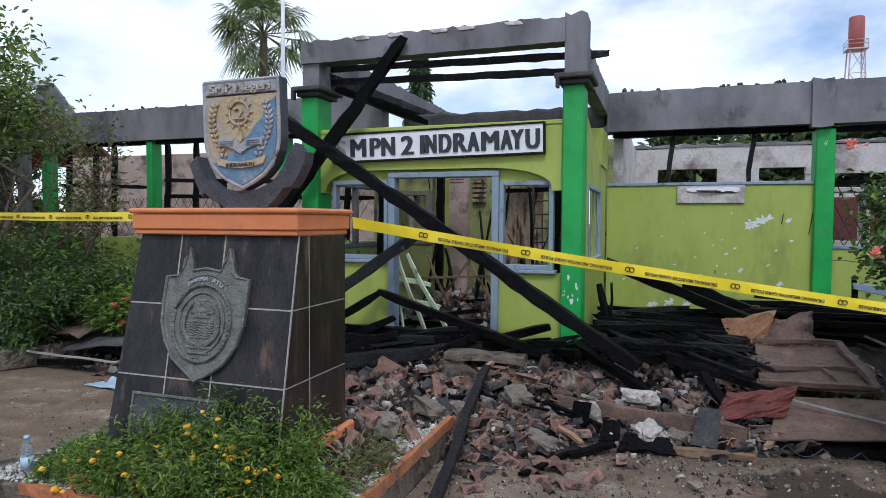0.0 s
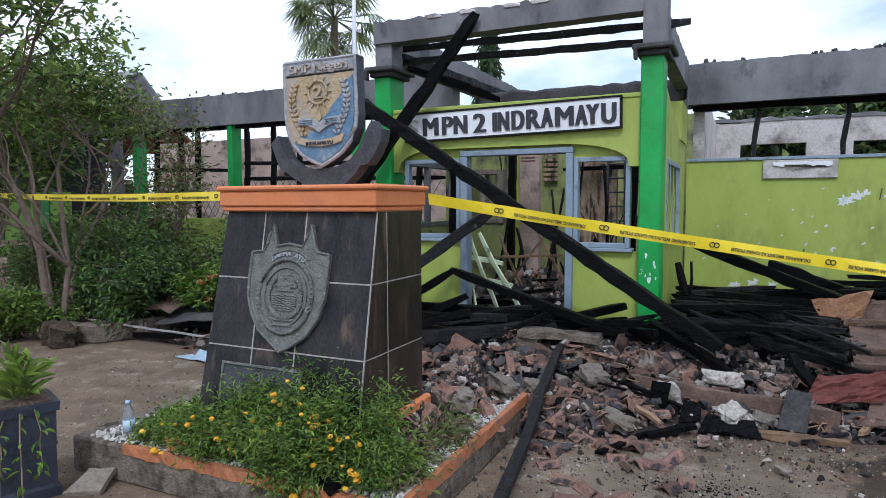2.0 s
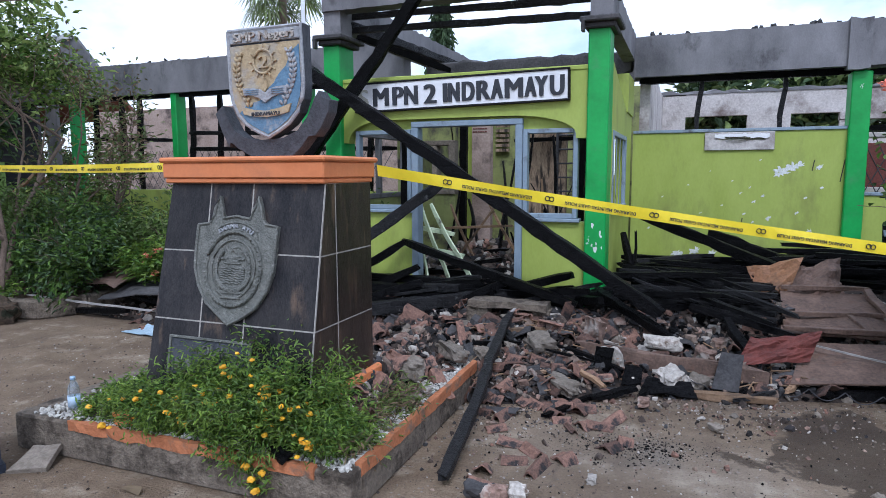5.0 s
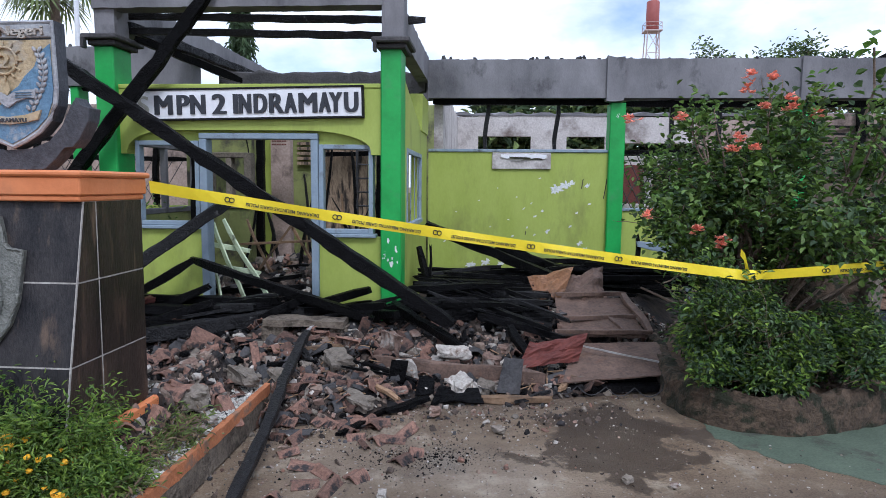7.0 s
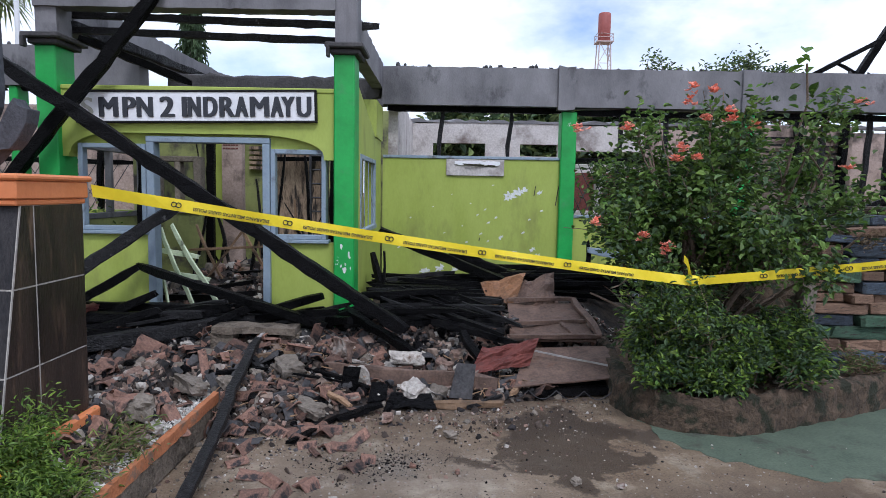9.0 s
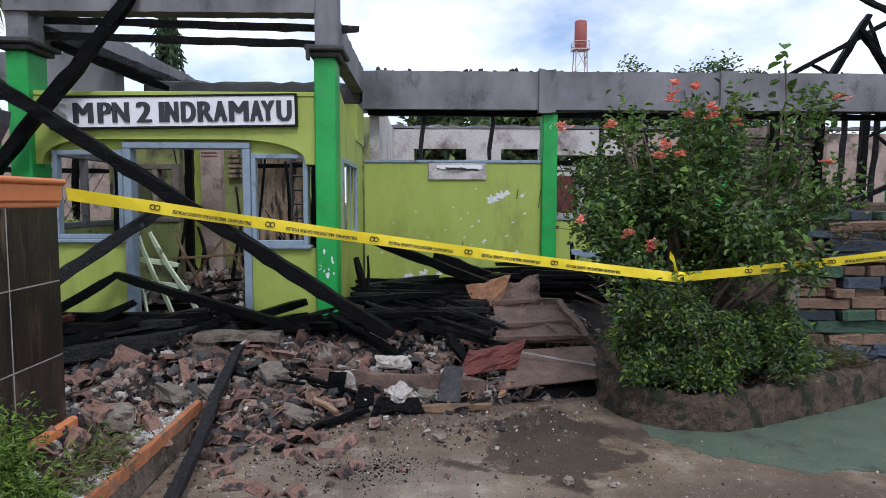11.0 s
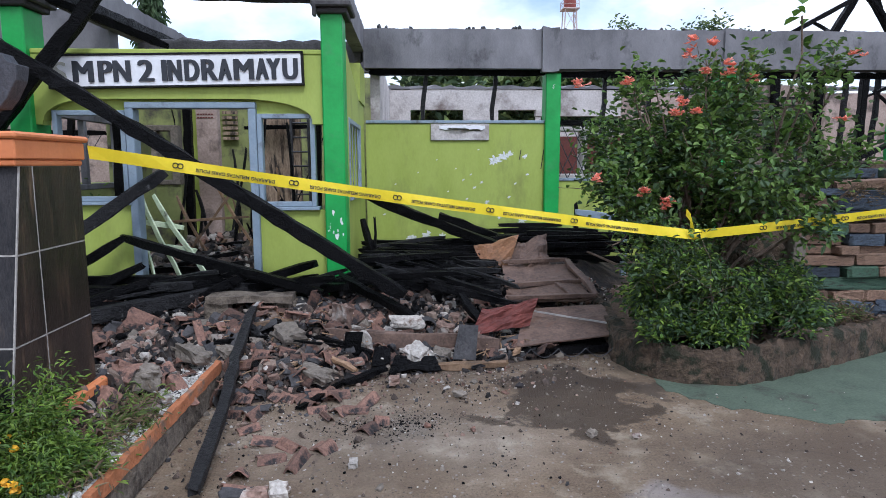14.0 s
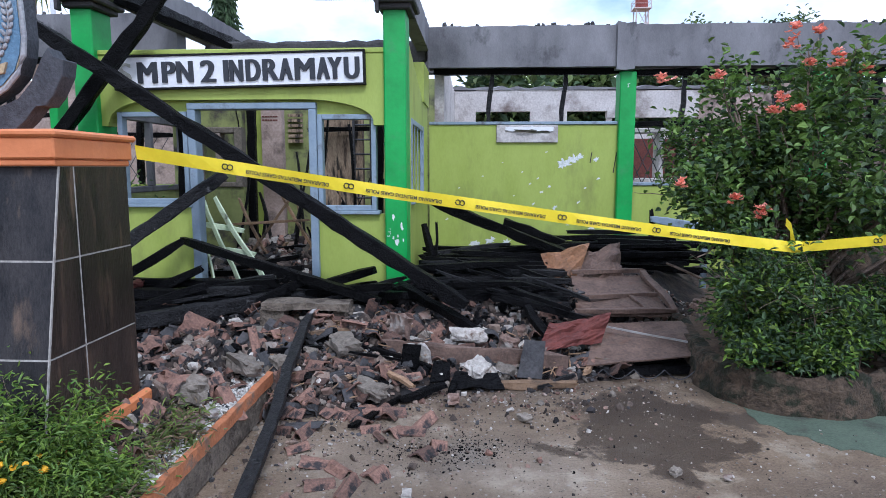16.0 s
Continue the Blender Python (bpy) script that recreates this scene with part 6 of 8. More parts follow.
def lump(x, y, z, size, mat, label, seed, name="masonry_lump", turn=None):
    r = random.Random(seed)
    bm = bmesh.new()
    b = bmesh.ops.create_cube(bm, size=1)
    bmesh.ops.subdivide_edges(bm, edges=bm.edges[:], cuts=4, use_grid_fill=True)
    off = Vector((seed * 1.7, seed * 0.3, 0))
    for v in bm.verts:
        k = 1 - 0.45 * max(0, v.co.length - 0.48)
        k *= 1 + 0.42 * noise.noise(v.co * 2.1 + off) + 0.16 * noise.noise(v.co * 6.5 + off)
        v.co = Vector((v.co.x * size[0], v.co.y * size[1], v.co.z * size[2])) * k + Vector([r.uniform(-1, 1) * min(size) * 0.035 for _ in range(3)])
    ob = thing(name, bm, mat, label, "masonry lump", "masonry lumps")
    ob.matrix_world = pose(x, y, z, *(turn or (r.uniform(-18, 18), r.uniform(-18, 18), r.uniform(0, 360))))
    return ob


for i in range(52):
    while True:
        x, y = r5.uniform(-0.7, 3.1), r5.uniform(4.8, 6.3)
        if heap(x, y) > 0.03:
            break
    s = r5.uniform(0.045, 0.12)
    kind, mat, lab = r5.choice((("broken_brick", M_BRICK, "broken red brick piece on the rubble"), ("mortar_lump", M_MORTAR, "grey mortar lump on the rubble"), ("plaster_lump", M_PLASTER, "pale plaster-coated lump on the rubble")))
    lump(x, y, heap(x, y) + s * 0.2, (s * r5.uniform(1.1, 1.9), s, s * r5.uniform(0.45, 0.8)), mat, lab, 300 + i, kind)
for x, y, z, s, mat, lab, nm in ((2.06, 5.58, 0.09, (0.21, 0.15, 0.14), M_PLASTER, "white plaster-coated masonry lump", "plaster_lump"), (2.24, 5.62, 0.06, (0.16, 0.12, 0.12), M_MORTAR, "grey mortar lump in the rubble", "mortar_lump"),
                                 (1.62, 5.66, 0.17, (0.20, 0.08, 0.20), M_PLASTER, "pale broken plaster block standing in the rubble", "plaster_lump"), (1.06, 5.68, 0.24, (0.30, 0.2, 0.13), M_MORTAR, "grey concrete block piece", "concrete_piece"),
                                 (0.52, 4.35, 0.36, (0.16, 0.13, 0.12), M_MORTAR, "grey stone lump in the bed", "stone_lump"), (0.58, 4.95, 0.32, (0.22, 0.14, 0.10), M_MORTAR, "pale plaster lump on the bed", "plaster_lump"), (0.60, 4.12, 0.27, (0.14, 0.1, 0.07), M_BRICK, "pink brick piece in the bed", "broken_brick"),
                                 (0.63, 4.30, 0.27, (0.09, 0.07, 0.05), M_PLASTER, "white plaster crumb in the bed", "plaster_lump"), (1.35, 5.12, 0.11, (0.26, 0.12, 0.09), M_MORTAR, "grey mortar lump on the rubble", "mortar_lump"), (1.98, 5.95, 0.26, (0.28, 0.10, 0.11), M_PLASTER, "pale brick wall piece with plaster", "wall_piece"),
                                 (1.9, 5.16, 0.04, (0.13, 0.08, 0.06), M_BRICK, "pinkish brick piece on the yard", "broken_brick"), (1.45, 5.95, 0.33, (0.17, 0.14, 0.17), M_BRICK, "round clay ridge piece on the rubble", "ridge_piece"), (2.3, 5.92, 0.2, (0.16, 0.1, 0.12), M_BRICK, "red brick piece in the rubble", "broken_brick"),
                                 (1.22, 3.62, 0.03, (0.15, 0.07, 0.07), M_SOOT_DARK, "dark clay pipe piece on the yard", "pipe_piece"), (1.3, 3.6, 0.04, (0.12, 0.1, 0.08), M_BRICK, "brick piece on the yard", "broken_brick"), (1.4, 3.66, 0.03, (0.1, 0.09, 0.06), M_PLASTER, "plaster crumb on the yard", "plaster_lump"),
                                 (1.72, 3.95, 0.02, (0.06, 0.05, 0.04), M_PLASTER, "white plaster crumb on the yard", "plaster_lump"), (3.06, 4.25, 0.02, (0.05, 0.05, 0.04), M_MORTAR, "small stone on the yard", "stone"), (3.3, 4.2, 0.02, (0.04, 0.04, 0.03), M_BRICK, "small brick crumb on the yard", "broken_brick"), (2.35, 4.9, 0.025, (0.10, 0.06, 0.04), M_MORTAR, "small mortar crumb on the yard", "mortar_lump")):
    lump(x, y, z, s, mat, lab, int(x * 1000 + y * 77), nm)

r6 = random.Random(91)


def burnt(p, q, w, h=None, mat=M_CHAR, label="charred roof timber lying in the debris", name="burnt_timber", group="burnt timbers"):
    bm = bmesh.new()
    timber(bm, p, q, w, h or w, r6, 0.17)
    return thing(name, bm, mat, label, "timber", group)


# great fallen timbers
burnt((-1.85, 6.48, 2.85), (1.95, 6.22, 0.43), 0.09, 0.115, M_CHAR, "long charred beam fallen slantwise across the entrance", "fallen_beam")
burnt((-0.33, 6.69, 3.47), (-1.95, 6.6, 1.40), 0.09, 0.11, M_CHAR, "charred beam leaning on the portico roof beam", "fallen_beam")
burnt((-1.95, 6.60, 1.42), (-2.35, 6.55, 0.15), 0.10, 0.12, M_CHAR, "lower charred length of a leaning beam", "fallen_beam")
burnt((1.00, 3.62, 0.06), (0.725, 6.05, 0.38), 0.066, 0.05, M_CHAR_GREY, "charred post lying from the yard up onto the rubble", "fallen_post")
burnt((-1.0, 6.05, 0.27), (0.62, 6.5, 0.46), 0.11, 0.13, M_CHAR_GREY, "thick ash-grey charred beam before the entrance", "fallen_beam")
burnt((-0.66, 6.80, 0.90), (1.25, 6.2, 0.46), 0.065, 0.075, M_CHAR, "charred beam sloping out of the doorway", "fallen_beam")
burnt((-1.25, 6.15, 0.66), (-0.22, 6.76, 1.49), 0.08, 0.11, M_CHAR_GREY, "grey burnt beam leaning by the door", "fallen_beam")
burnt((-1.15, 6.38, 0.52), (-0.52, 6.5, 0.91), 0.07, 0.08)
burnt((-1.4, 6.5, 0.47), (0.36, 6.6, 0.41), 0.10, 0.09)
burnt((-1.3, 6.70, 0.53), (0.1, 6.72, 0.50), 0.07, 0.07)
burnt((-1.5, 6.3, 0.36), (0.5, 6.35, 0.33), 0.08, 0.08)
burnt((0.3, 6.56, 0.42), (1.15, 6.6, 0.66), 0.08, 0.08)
burnt((1.55, 7.95, 1.20), (3.0, 7.55, 0.66), 0.09, 0.10, M_CHAR, "charred beam leaning on the side wall", "fallen_beam")
burnt((2.35, 8.2, 0.95), (3.15, 8.15, 0.64), 0.13, 0.13)
burnt((1.52, 7.6, 0.97), (1.68, 7.45, 0.40), 0.06, 0.05)
burnt((1.62, 7.55, 1.0), (1.64, 7.5, 0.45), 0.03, 0.04)
burnt((2.20, 6.45, 0.48), (2.92, 6.2, 0.34), 0.06, 0.06)
burnt((2.47, 6.25, 0.43), (2.62, 5.95, 0.20), 0.07, 0.05)
burnt((1.35, 6.75, 0.52), (2.05, 6.05, 0.26), 0.08, 0.07)
burnt((0.9, 5.85, 0.28), (1.7, 5.55, 0.12), 0.05, 0.05)
burnt((1.30, 4.72, 0.025), (1.56, 5.18, 0.03), 0.045, 0.03, M_CHAR, "thin charred lath on the yard's edge")
burnt((1.54, 5.15, 0.03), (1.84, 5.36, 0.06), 0.06, 0.04, M_CHAR, "thin charred lath on the yard's edge")
burnt((2.2, 5.50, 0.03), (2.75, 5.48, 0.04), 0.07, 0.05, M_WOOD, "scorched brown board on the yard")
burnt((1.35, 5.45, 0.17), (1.62, 5.2, 0.10), 0.04, 0.03, M_WOOD, "scorched splintered lath on the rubble")
burnt((0.75, 6.1, 0.42), (0.68, 5.85, 0.30), 0.03, 0.02, M_ROD, "pale split lath in the rubble", "split_lath")
for i in range(5):
    burnt((2.25, 5.72 + i * 0.1, 0.045), (3.85, 5.85 + i * 0.1, 0.05), 0.07, 0.06)
# stacked laths against the portico's side
for i in range(96):
    y, lay = r6.uniform(6.55, 8.0), r6.random()
    x0 = r6.uniform(1.47, 1.75) if r6.random() < 0.75 else r6.uniform(1.75, 2.2)
    x1 = min(2.85, x0 + r6.uniform(0.7, 1.35))
    z = heap((x0 + x1) / 2, y) + 0.02 + lay * (0.20 if y > 6.9 else 0.10)
    burnt((x0, y, z + r6.uniform(-0.03, 0.04)), (x1, y + r6.gauss(0, 0.16), max(heap(x1, y) + 0.02, z + r6.gauss(-0.03, 0.05))), r6.uniform(0.025, 0.062), None, M_CHAR if r6.random() < 0.8 else M_CHAR_GREY)
for i in range(9):
    x, y = r6.uniform(1.6, 2.7), r6.uniform(6.4, 7.2)
    z = heap(x, y) + 0.14
    burnt((x, y, z + 0.08), (x + r6.uniform(0.3, 0.7), y - r6.uniform(0.15, 0.4), z - 0.06), r6.uniform(0.02, 0.04), None, r6.choice([M_CHAR, M_CHAR_GREY]), "thin burnt stick across the charred laths")
for i in range(40):
    y = r6.uniform(7.6, 9.0)
    x0 = r6.uniform(2.9, 3.6)
    z = heap(x0 + 0.3, y) + 0.05 + r6.random() * 0.26
    burnt((x0, y, z), (x0 + r6.uniform(0.7, 1.5), y + r6.uniform(-0.2, 0.2), z + r6.uniform(-0.12, 0.03)), r6.uniform(0.035, 0.07))
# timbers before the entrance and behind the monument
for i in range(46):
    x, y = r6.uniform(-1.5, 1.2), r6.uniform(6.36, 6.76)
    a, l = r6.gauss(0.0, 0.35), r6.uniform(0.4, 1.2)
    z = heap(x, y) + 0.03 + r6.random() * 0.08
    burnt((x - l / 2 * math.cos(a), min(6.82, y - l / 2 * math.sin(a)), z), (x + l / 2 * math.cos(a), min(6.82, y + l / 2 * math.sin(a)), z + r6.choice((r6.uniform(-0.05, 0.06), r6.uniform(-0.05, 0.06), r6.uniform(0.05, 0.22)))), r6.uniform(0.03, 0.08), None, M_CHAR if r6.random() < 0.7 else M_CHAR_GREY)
for i in range(14):
    x, y = r6.uniform(-4.6, -1.8), r6.uniform(5.9, 6.7)
    a, l = r6.gauss(0.1, 0.4), r6.uniform(0.5, 1.3)
    burnt((x - l / 2, y, heap(x, y) + 0.04 + r6.random() * 0.2), (x + l / 2, y + 0.3 * math.sin(a), heap(x, y) + 0.05 + r6.random() * 0.12), r6.uniform(0.03, 0.07))
for i in range(16):
    x, y = r6.uniform(0.7, 3.0), r6.uniform(5.3, 6.1)
    a, l = r6.uniform(0, 3.1), r6.uniform(0.12, 0.4)
    z = heap(x, y) + 0.03
    burnt((x - l / 2 * math.cos(a), y - l / 2 * math.sin(a), z), (x + l / 2 * math.cos(a), y + l / 2 * math.sin(a), z + r6.uniform(-0.02, 0.06)), r6.uniform(0.02, 0.045), None, r6.choice([M_CHAR, M_WOOD, M_CHAR_GREY]), "short splintered timber in the rubble")
for i in range(20):
    x, y = r6.uniform(-1.2, 1.1), r6.uniform(7.3, 9.6)
    a, l = r6.uniform(-0.7, 0.7), r6.uniform(0.7, 1.5)
    z = 0.2 + r6.random() * 0.3
    burnt((max(-1.3, x - l / 2), y, z), (min(1.2, x + l / 2), y + l / 2 * math.sin(a), max(0.15, z + r6.uniform(-0.25, 0.2))), r6.uniform(0.04, 0.09), None, M_CHAR if r6.random() < 0.6 else M_CHAR_GREY)
for i in range(30):
    x, y = r6.uniform(-1.25, 1.15), r6.uniform(8.2, 11.8)
    burnt((x, y, 0.12), (max(-1.35, min(1.2, x + r6.gauss(0, 0.35))), y + r6.gauss(0, 0.3), r6.uniform(0.5, 2.2)), r6.uniform(0.015, 0.045), None, r6.choice([M_CHAR, M_CHAR, M_CHAR_GREY, M_WOOD]), "charred upright leaning in the burnt hall", "leaning_timber", "leaning timbers")
spl = np.random.default_rng(14)
bm = bmesh.new()
for i in range(260):
    x, y = spl.uniform(0.5, 3.1), spl.uniform(4.5, 6.2)
    if heap(x, y) < 0.03:
        continue
    a, l = spl.uniform(0, 6.3), spl.uniform(0.05, 0.22)
    z = heap(x, y) + 0.018
    tube(bm, [(x, y, z), (x + l * math.cos(a), y + l * math.sin(a), z + spl.uniform(-0.01, 0.05))], [0.007, 0.004], 4)
thing("splinters", bm, M_WOOD, "scorched wood splinters strewn over the rubble", "splinters", kind="stuff")
# two poles and roof remains over the portico
for z, x1, w in ((3.28, 1.60, 0.055), (3.135, 1.26, 0.055)):
    burnt((-1.72, 7.12, z + 0.03), (x1, 7.12, z - 0.03), w, w * 1.2, M_CHAR_GREY, "burnt horizontal roof pole over the portico", "roof_pole")
burnt((-1.4, 7.0, 3.2), (-1.2, 12.5, 3.3), 0.08, 0.10, M_CHAR, "charred rafter along the long side beam", "burnt_rafter")
burnt((-1.3, 7.05, 3.08), (-0.35, 7.4, 2.72), 0.06, 0.07, M_CHAR, "charred short brace over the entrance", "burnt_rafter")
burnt((-1.4, 9.3, 2.98), (1.4, 9.3, 2.98), 0.12, 0.3, M_SOOT_DARK, "scorched inner beam behind the portico", "inner_beam")
# collapsed roof timbers over the far end of the right wing
for p, q, w in (((8.15, 10.5, 3.0), (9.0, 10.5, 4.42), 0.13), ((7.4, 10.5, 3.3), (9.65, 10.5, 4.5), 0.09), ((8.85, 10.5, 4.2), (9.7, 10.5, 3.1), 0.13), ((8.3, 9.7, 4.40), (10.15, 10.3, 3.95), 0.09), ((9.0, 10.4, 3.95), (9.55, 10.4, 3.1), 0.06), ((9.05, 10.6, 4.35), (9.4, 10.6, 3.5), 0.06), ((9.55, 10.4, 3.2), (9.75, 10.4, 4.25), 0.12),
                ((8.1, 10.55, 3.7), (9.1, 10.55, 3.2), 0.06), ((9.6, 10.5, 4.45), (10.25, 10.35, 3.7), 0.08), ((10.0, 10.3, 3.1), (10.3, 10.3, 4.6), 0.11), ((8.45, 9.1, 3.0), (8.98, 9.0, 2.1), 0.08), ((8.2, 9.18, 2.5), (8.95, 9.15, 1.85), 0.05), ((8.15, 9.2, 2.45), (8.75, 9.2, 2.72), 0.05), ((7.2, 9.1, 1.3), (8.7, 9.15, 1.9), 0.09), ((7.5, 9.0, 1.25), (8.6, 9.05, 1.6), 0.07), ((6.9, 9.05, 1.55), (8.3, 9.05, 1.4), 0.06)):
    burnt(p, q, w * 0.72, None, M_CHAR, "charred collapsed roof timber over the far bay", "burnt_rafter")
for x in (7.6, 8.3, 9.0, 9.65):
    burnt((x, 10.52, 0), (x, 10.52, 3.3), 0.1, 0.1, M_CHAR, "charred post under the collapsed roof", "burnt_post")


def sheet(name, corners, thick, mat, label, seed, bend=0.03, n=7, category="sheet"):
    """A bent sheet between four corners."""
    def p0_(u, v, k):
        return Vector((u * 3.3, v * 3.3, k))

    r = random.Random(seed)
    a, b, c, d = (Vector(p) for p in corners)
    nrm = (b - a).cross(d - a).normalized()
    bm = bmesh.new()
    grid = {}
    for i in range(n + 1):
        for j in range(n + 1):
            u, v = i / n, j / n
            p = a.lerp(b, u).lerp(d.lerp(c, u), v) + nrm * (bend * math.sin(u * 4 + seed) * math.cos(v * 3 + seed) + r.uniform(-0.25, 0.25) * bend + 1.1 * bend * noise.noise(p0_(u, v, seed)))
            grid[i, j] = (bm.verts.new(p), bm.verts.new(p - nrm * thick))
    for i in range(n):
        for j in range(n):
            for k in (0, 1):
                q = [grid[i, j][k], grid[i + 1, j][k], grid[i + 1, j + 1][k], grid[i, j + 1][k]]
                bm.faces.new(q if k == 0 else q[::-1])
    rim = [(i, 0) for i in range(n)] + [(n, j) for j in range(n)] + [(i, n) for i in range(n, 0, -1)] + [(0, j) for j in range(n, 0, -1)]
    for p, q in zip(rim, rim[1:] + rim[:1]):
        bm.faces.new((grid[q][0], grid[p][0], grid[p][1], grid[q][1]))
    return thing(name, bm, mat, label, category)


sheet("rusty_sheet", ((2.86, 5.70, 0.11), (3.84, 5.88, 0.17), (3.76, 6.42, 0.27), (3.02, 6.32, 0.29)), 0.012, M_RUST, "dark rusty metal sheet lying on charred laths", 1, 0.015)
burnt((3.0, 6.22, 0.30), (3.82, 5.93, 0.20), 0.014, 0.014, M_ROD, "thin white rod on the rusty sheet", "white_rod")
sheet("scorched_sheet", ((2.90, 6.38, 0.33), (3.70, 6.50, 0.31), (3.60, 7.08, 0.55), (2.92, 6.98, 0.56)), 0.02, M_RUST, "brown scorched door panel lying on the debris", 2, 0.02)
pf = empty("panel_frame", "scorched brown wooden frame on the debris pile", "frame", (3.3, 6.7, 0.45))
for p, q, w in (((2.88, 6.38, 0.37), (3.72, 6.50, 0.35), 0.06), ((3.72, 6.50, 0.35), (3.60, 7.1, 0.60), 0.07), ((2.92, 6.62, 0.44), (3.66, 6.74, 0.44), 0.05), ((3.48, 6.48, 0.36), (3.40, 6.72, 0.44), 0.05), ((2.93, 6.98, 0.60), (3.60, 7.08, 0.60), 0.05)):
    bm = bmesh.new()
    timber(bm, p, q, w, 0.04, r6)
    part("frame_member", bm, M_RUST, pf)
sheet("curled_sheet", ((2.96, 6.95, 0.50), (3.4, 7.05, 0.52), (3.42, 7.25, 0.85), (3.05, 7.2, 0.72)), 0.008, M_RUST, "curled brown scorched sheet", 5, 0.06)
sheet("red_rust_sheet", ((2.50, 5.86, 0.14), (3.02, 5.96, 0.22), (3.10, 6.08, 0.42), (2.62, 6.02, 0.36)), 0.01, M_REDRUST, "torn red rusty sheet standing in the rubble", 3, 0.055, 12)
sheet("orange_scorched_sheet", ((2.78, 7.0, 0.52), (3.0, 7.05, 0.55), (3.12, 7.2, 0.84), (2.66, 7.2, 0.74)), 0.006, M_ORANGERUST, "orange-brown scorched sheet curling over the pile", 4, 0.05)
sheet("leaning_tile_panel", ((2.34, 5.56, 0.06), (2.52, 5.56, 0.05), (2.55, 5.66, 0.30), (2.40, 5.67, 0.31)), 0.02, M_SOOT_DARK, "dark flat tile leaning on the rubble", 6, 0.014)
sheet("dark_tile_panel", ((1.50, 5.50, 0.08), (1.62, 5.53, 0.08), (1.65, 5.6, 0.28), (1.52, 5.58, 0.29)), 0.015, M_CHAR, "black sooty tile standing in the rubble", 7, 0.01)
sheet("dark_tile_panel", ((1.72, 5.46, 0.05), (1.86, 5.50, 0.05), (1.86, 5.6, 0.15), (1.74, 5.58, 0.17)), 0.015, M_CHAR, "black sooty tile leaning in the rubble", 8, 0.01)
sheet("charred_board", ((1.85, 5.38, 0.03), (2.25, 5.40, 0.03), (2.2, 5.52, 0.10), (1.9, 5.5, 0.12)), 0.015, M_CHAR, "charred board at the rubble's edge", 9, 0.02)
burnt((1.26, 5.80, 0.20), (2.72, 5.72, 0.12), 0.05, 0.13, M_RUST, "long brown metal channel in the rubble", "metal_channel")
bm = bmesh.new()
rough_slab(bm, (0.30, 6.10, 0.405), (1.02, 6.30, 0.465), r6, 0, 0.12, 0.02, 0.012)
rough_slab(bm, (0.28, 6.13, 0.20), (0.48, 6.28, 0.41), r6, 0, 0.08, 0.03, 0.01)
rough_slab(bm, (0.88, 6.15, 0.22), (1.04, 6.28, 0.41), r6, 0, 0.08, 0.03, 0.01)
thing("concrete_slab", bm, M_BEDWALL, "broken grey concrete slab lying hollow before the entrance", "slab")
lad = empty("broken_slatted_frame", "broken pale green slatted wooden frame leaning in the doorway", "slatted frame", (-0.4, 7.2, 0.2))
for p, q in (((-0.80, 7.45, 1.22), (-0.50, 7.1, 0.30)), ((-0.72, 7.46, 1.22), (-0.22, 7.1, 0.32)), ((-0.60, 7.46, 1.25), (0.05, 7.1, 0.35)), ((-0.80, 7.42, 1.0), (-0.30, 7.40, 0.92)), ((-0.74, 7.3, 0.78), (-0.16, 7.28, 0.70))):
    bm = bmesh.new()
    timber(bm, p, q, 0.02, 0.055, r6, 0.03)
    part("slat", bm, M_LADDER, lad)
lump(0.52, 6.78, 0.50, (0.14, 0.1, 0.08), M_PLASTER, "crumpled white plastic bag by the door jamb", 41, "plastic_bag")
lump(-1.0, 6.55, 0.52, (0.24, 0.08, 0.07), M_REDRUST, "bent red metal bracket in the debris", 43, "metal_bracket")
# sheets and rods behind the monument
sheet("dark_sheet", ((-5.0, 6.2, 0.30), (-3.9, 6.0, 0.36), (-3.7, 6.5, 0.46), (-4.8, 6.7, 0.44)), 0.01, M_RUST, "dark brown bent metal sheet on the debris", 11, 0.05)
sheet("dark_sheet", ((-4.1, 5.95, 0.22), (-2.6, 5.85, 0.34), (-2.5, 6.3, 0.42), (-4.0, 6.4, 0.35)), 0.01, M_SOOT_DARK, "sooty bent metal sheet on the debris", 12, 0.05)
sheet("dark_sheet", ((-3.2, 5.75, 0.12), (-1.9, 5.7, 0.26), (-1.8, 6.2, 0.42), (-3.0, 6.2, 0.30)), 0.01, M_RUST, "dark brown bent metal sheet on the debris", 13, 0.05)
burnt((-5.1, 5.85, 0.20), (-2.2, 5.72, 0.16), 0.02, 0.02, M_ROD, "thin pale rod lying before the debris", "white_rod")
sheet("plastic_scrap", ((-3.2, 5.45, 0.02), (-2.7, 5.4, 0.03), (-2.65, 5.65, 0.06), (-3.1, 5.7, 0.05)), 0.006, M_FABRIC, "pale blue crumpled plastic scrap on the yard", 14, 0.02)
# dangling wire under the rusty sheet
wire = bmesh.new()
for k in range(5):
    x = 2.75 + k * 0.22
    tube(wire, [(x + t * 0.022, 5.66, 0.10 - 0.07 * math.sin(t * math.pi / 10)) for t in range(11)], 0.004, 4)
thing("loose_wire", wire, M_IRON, "thin loose wire drooping under the rusty sheet", "wire")

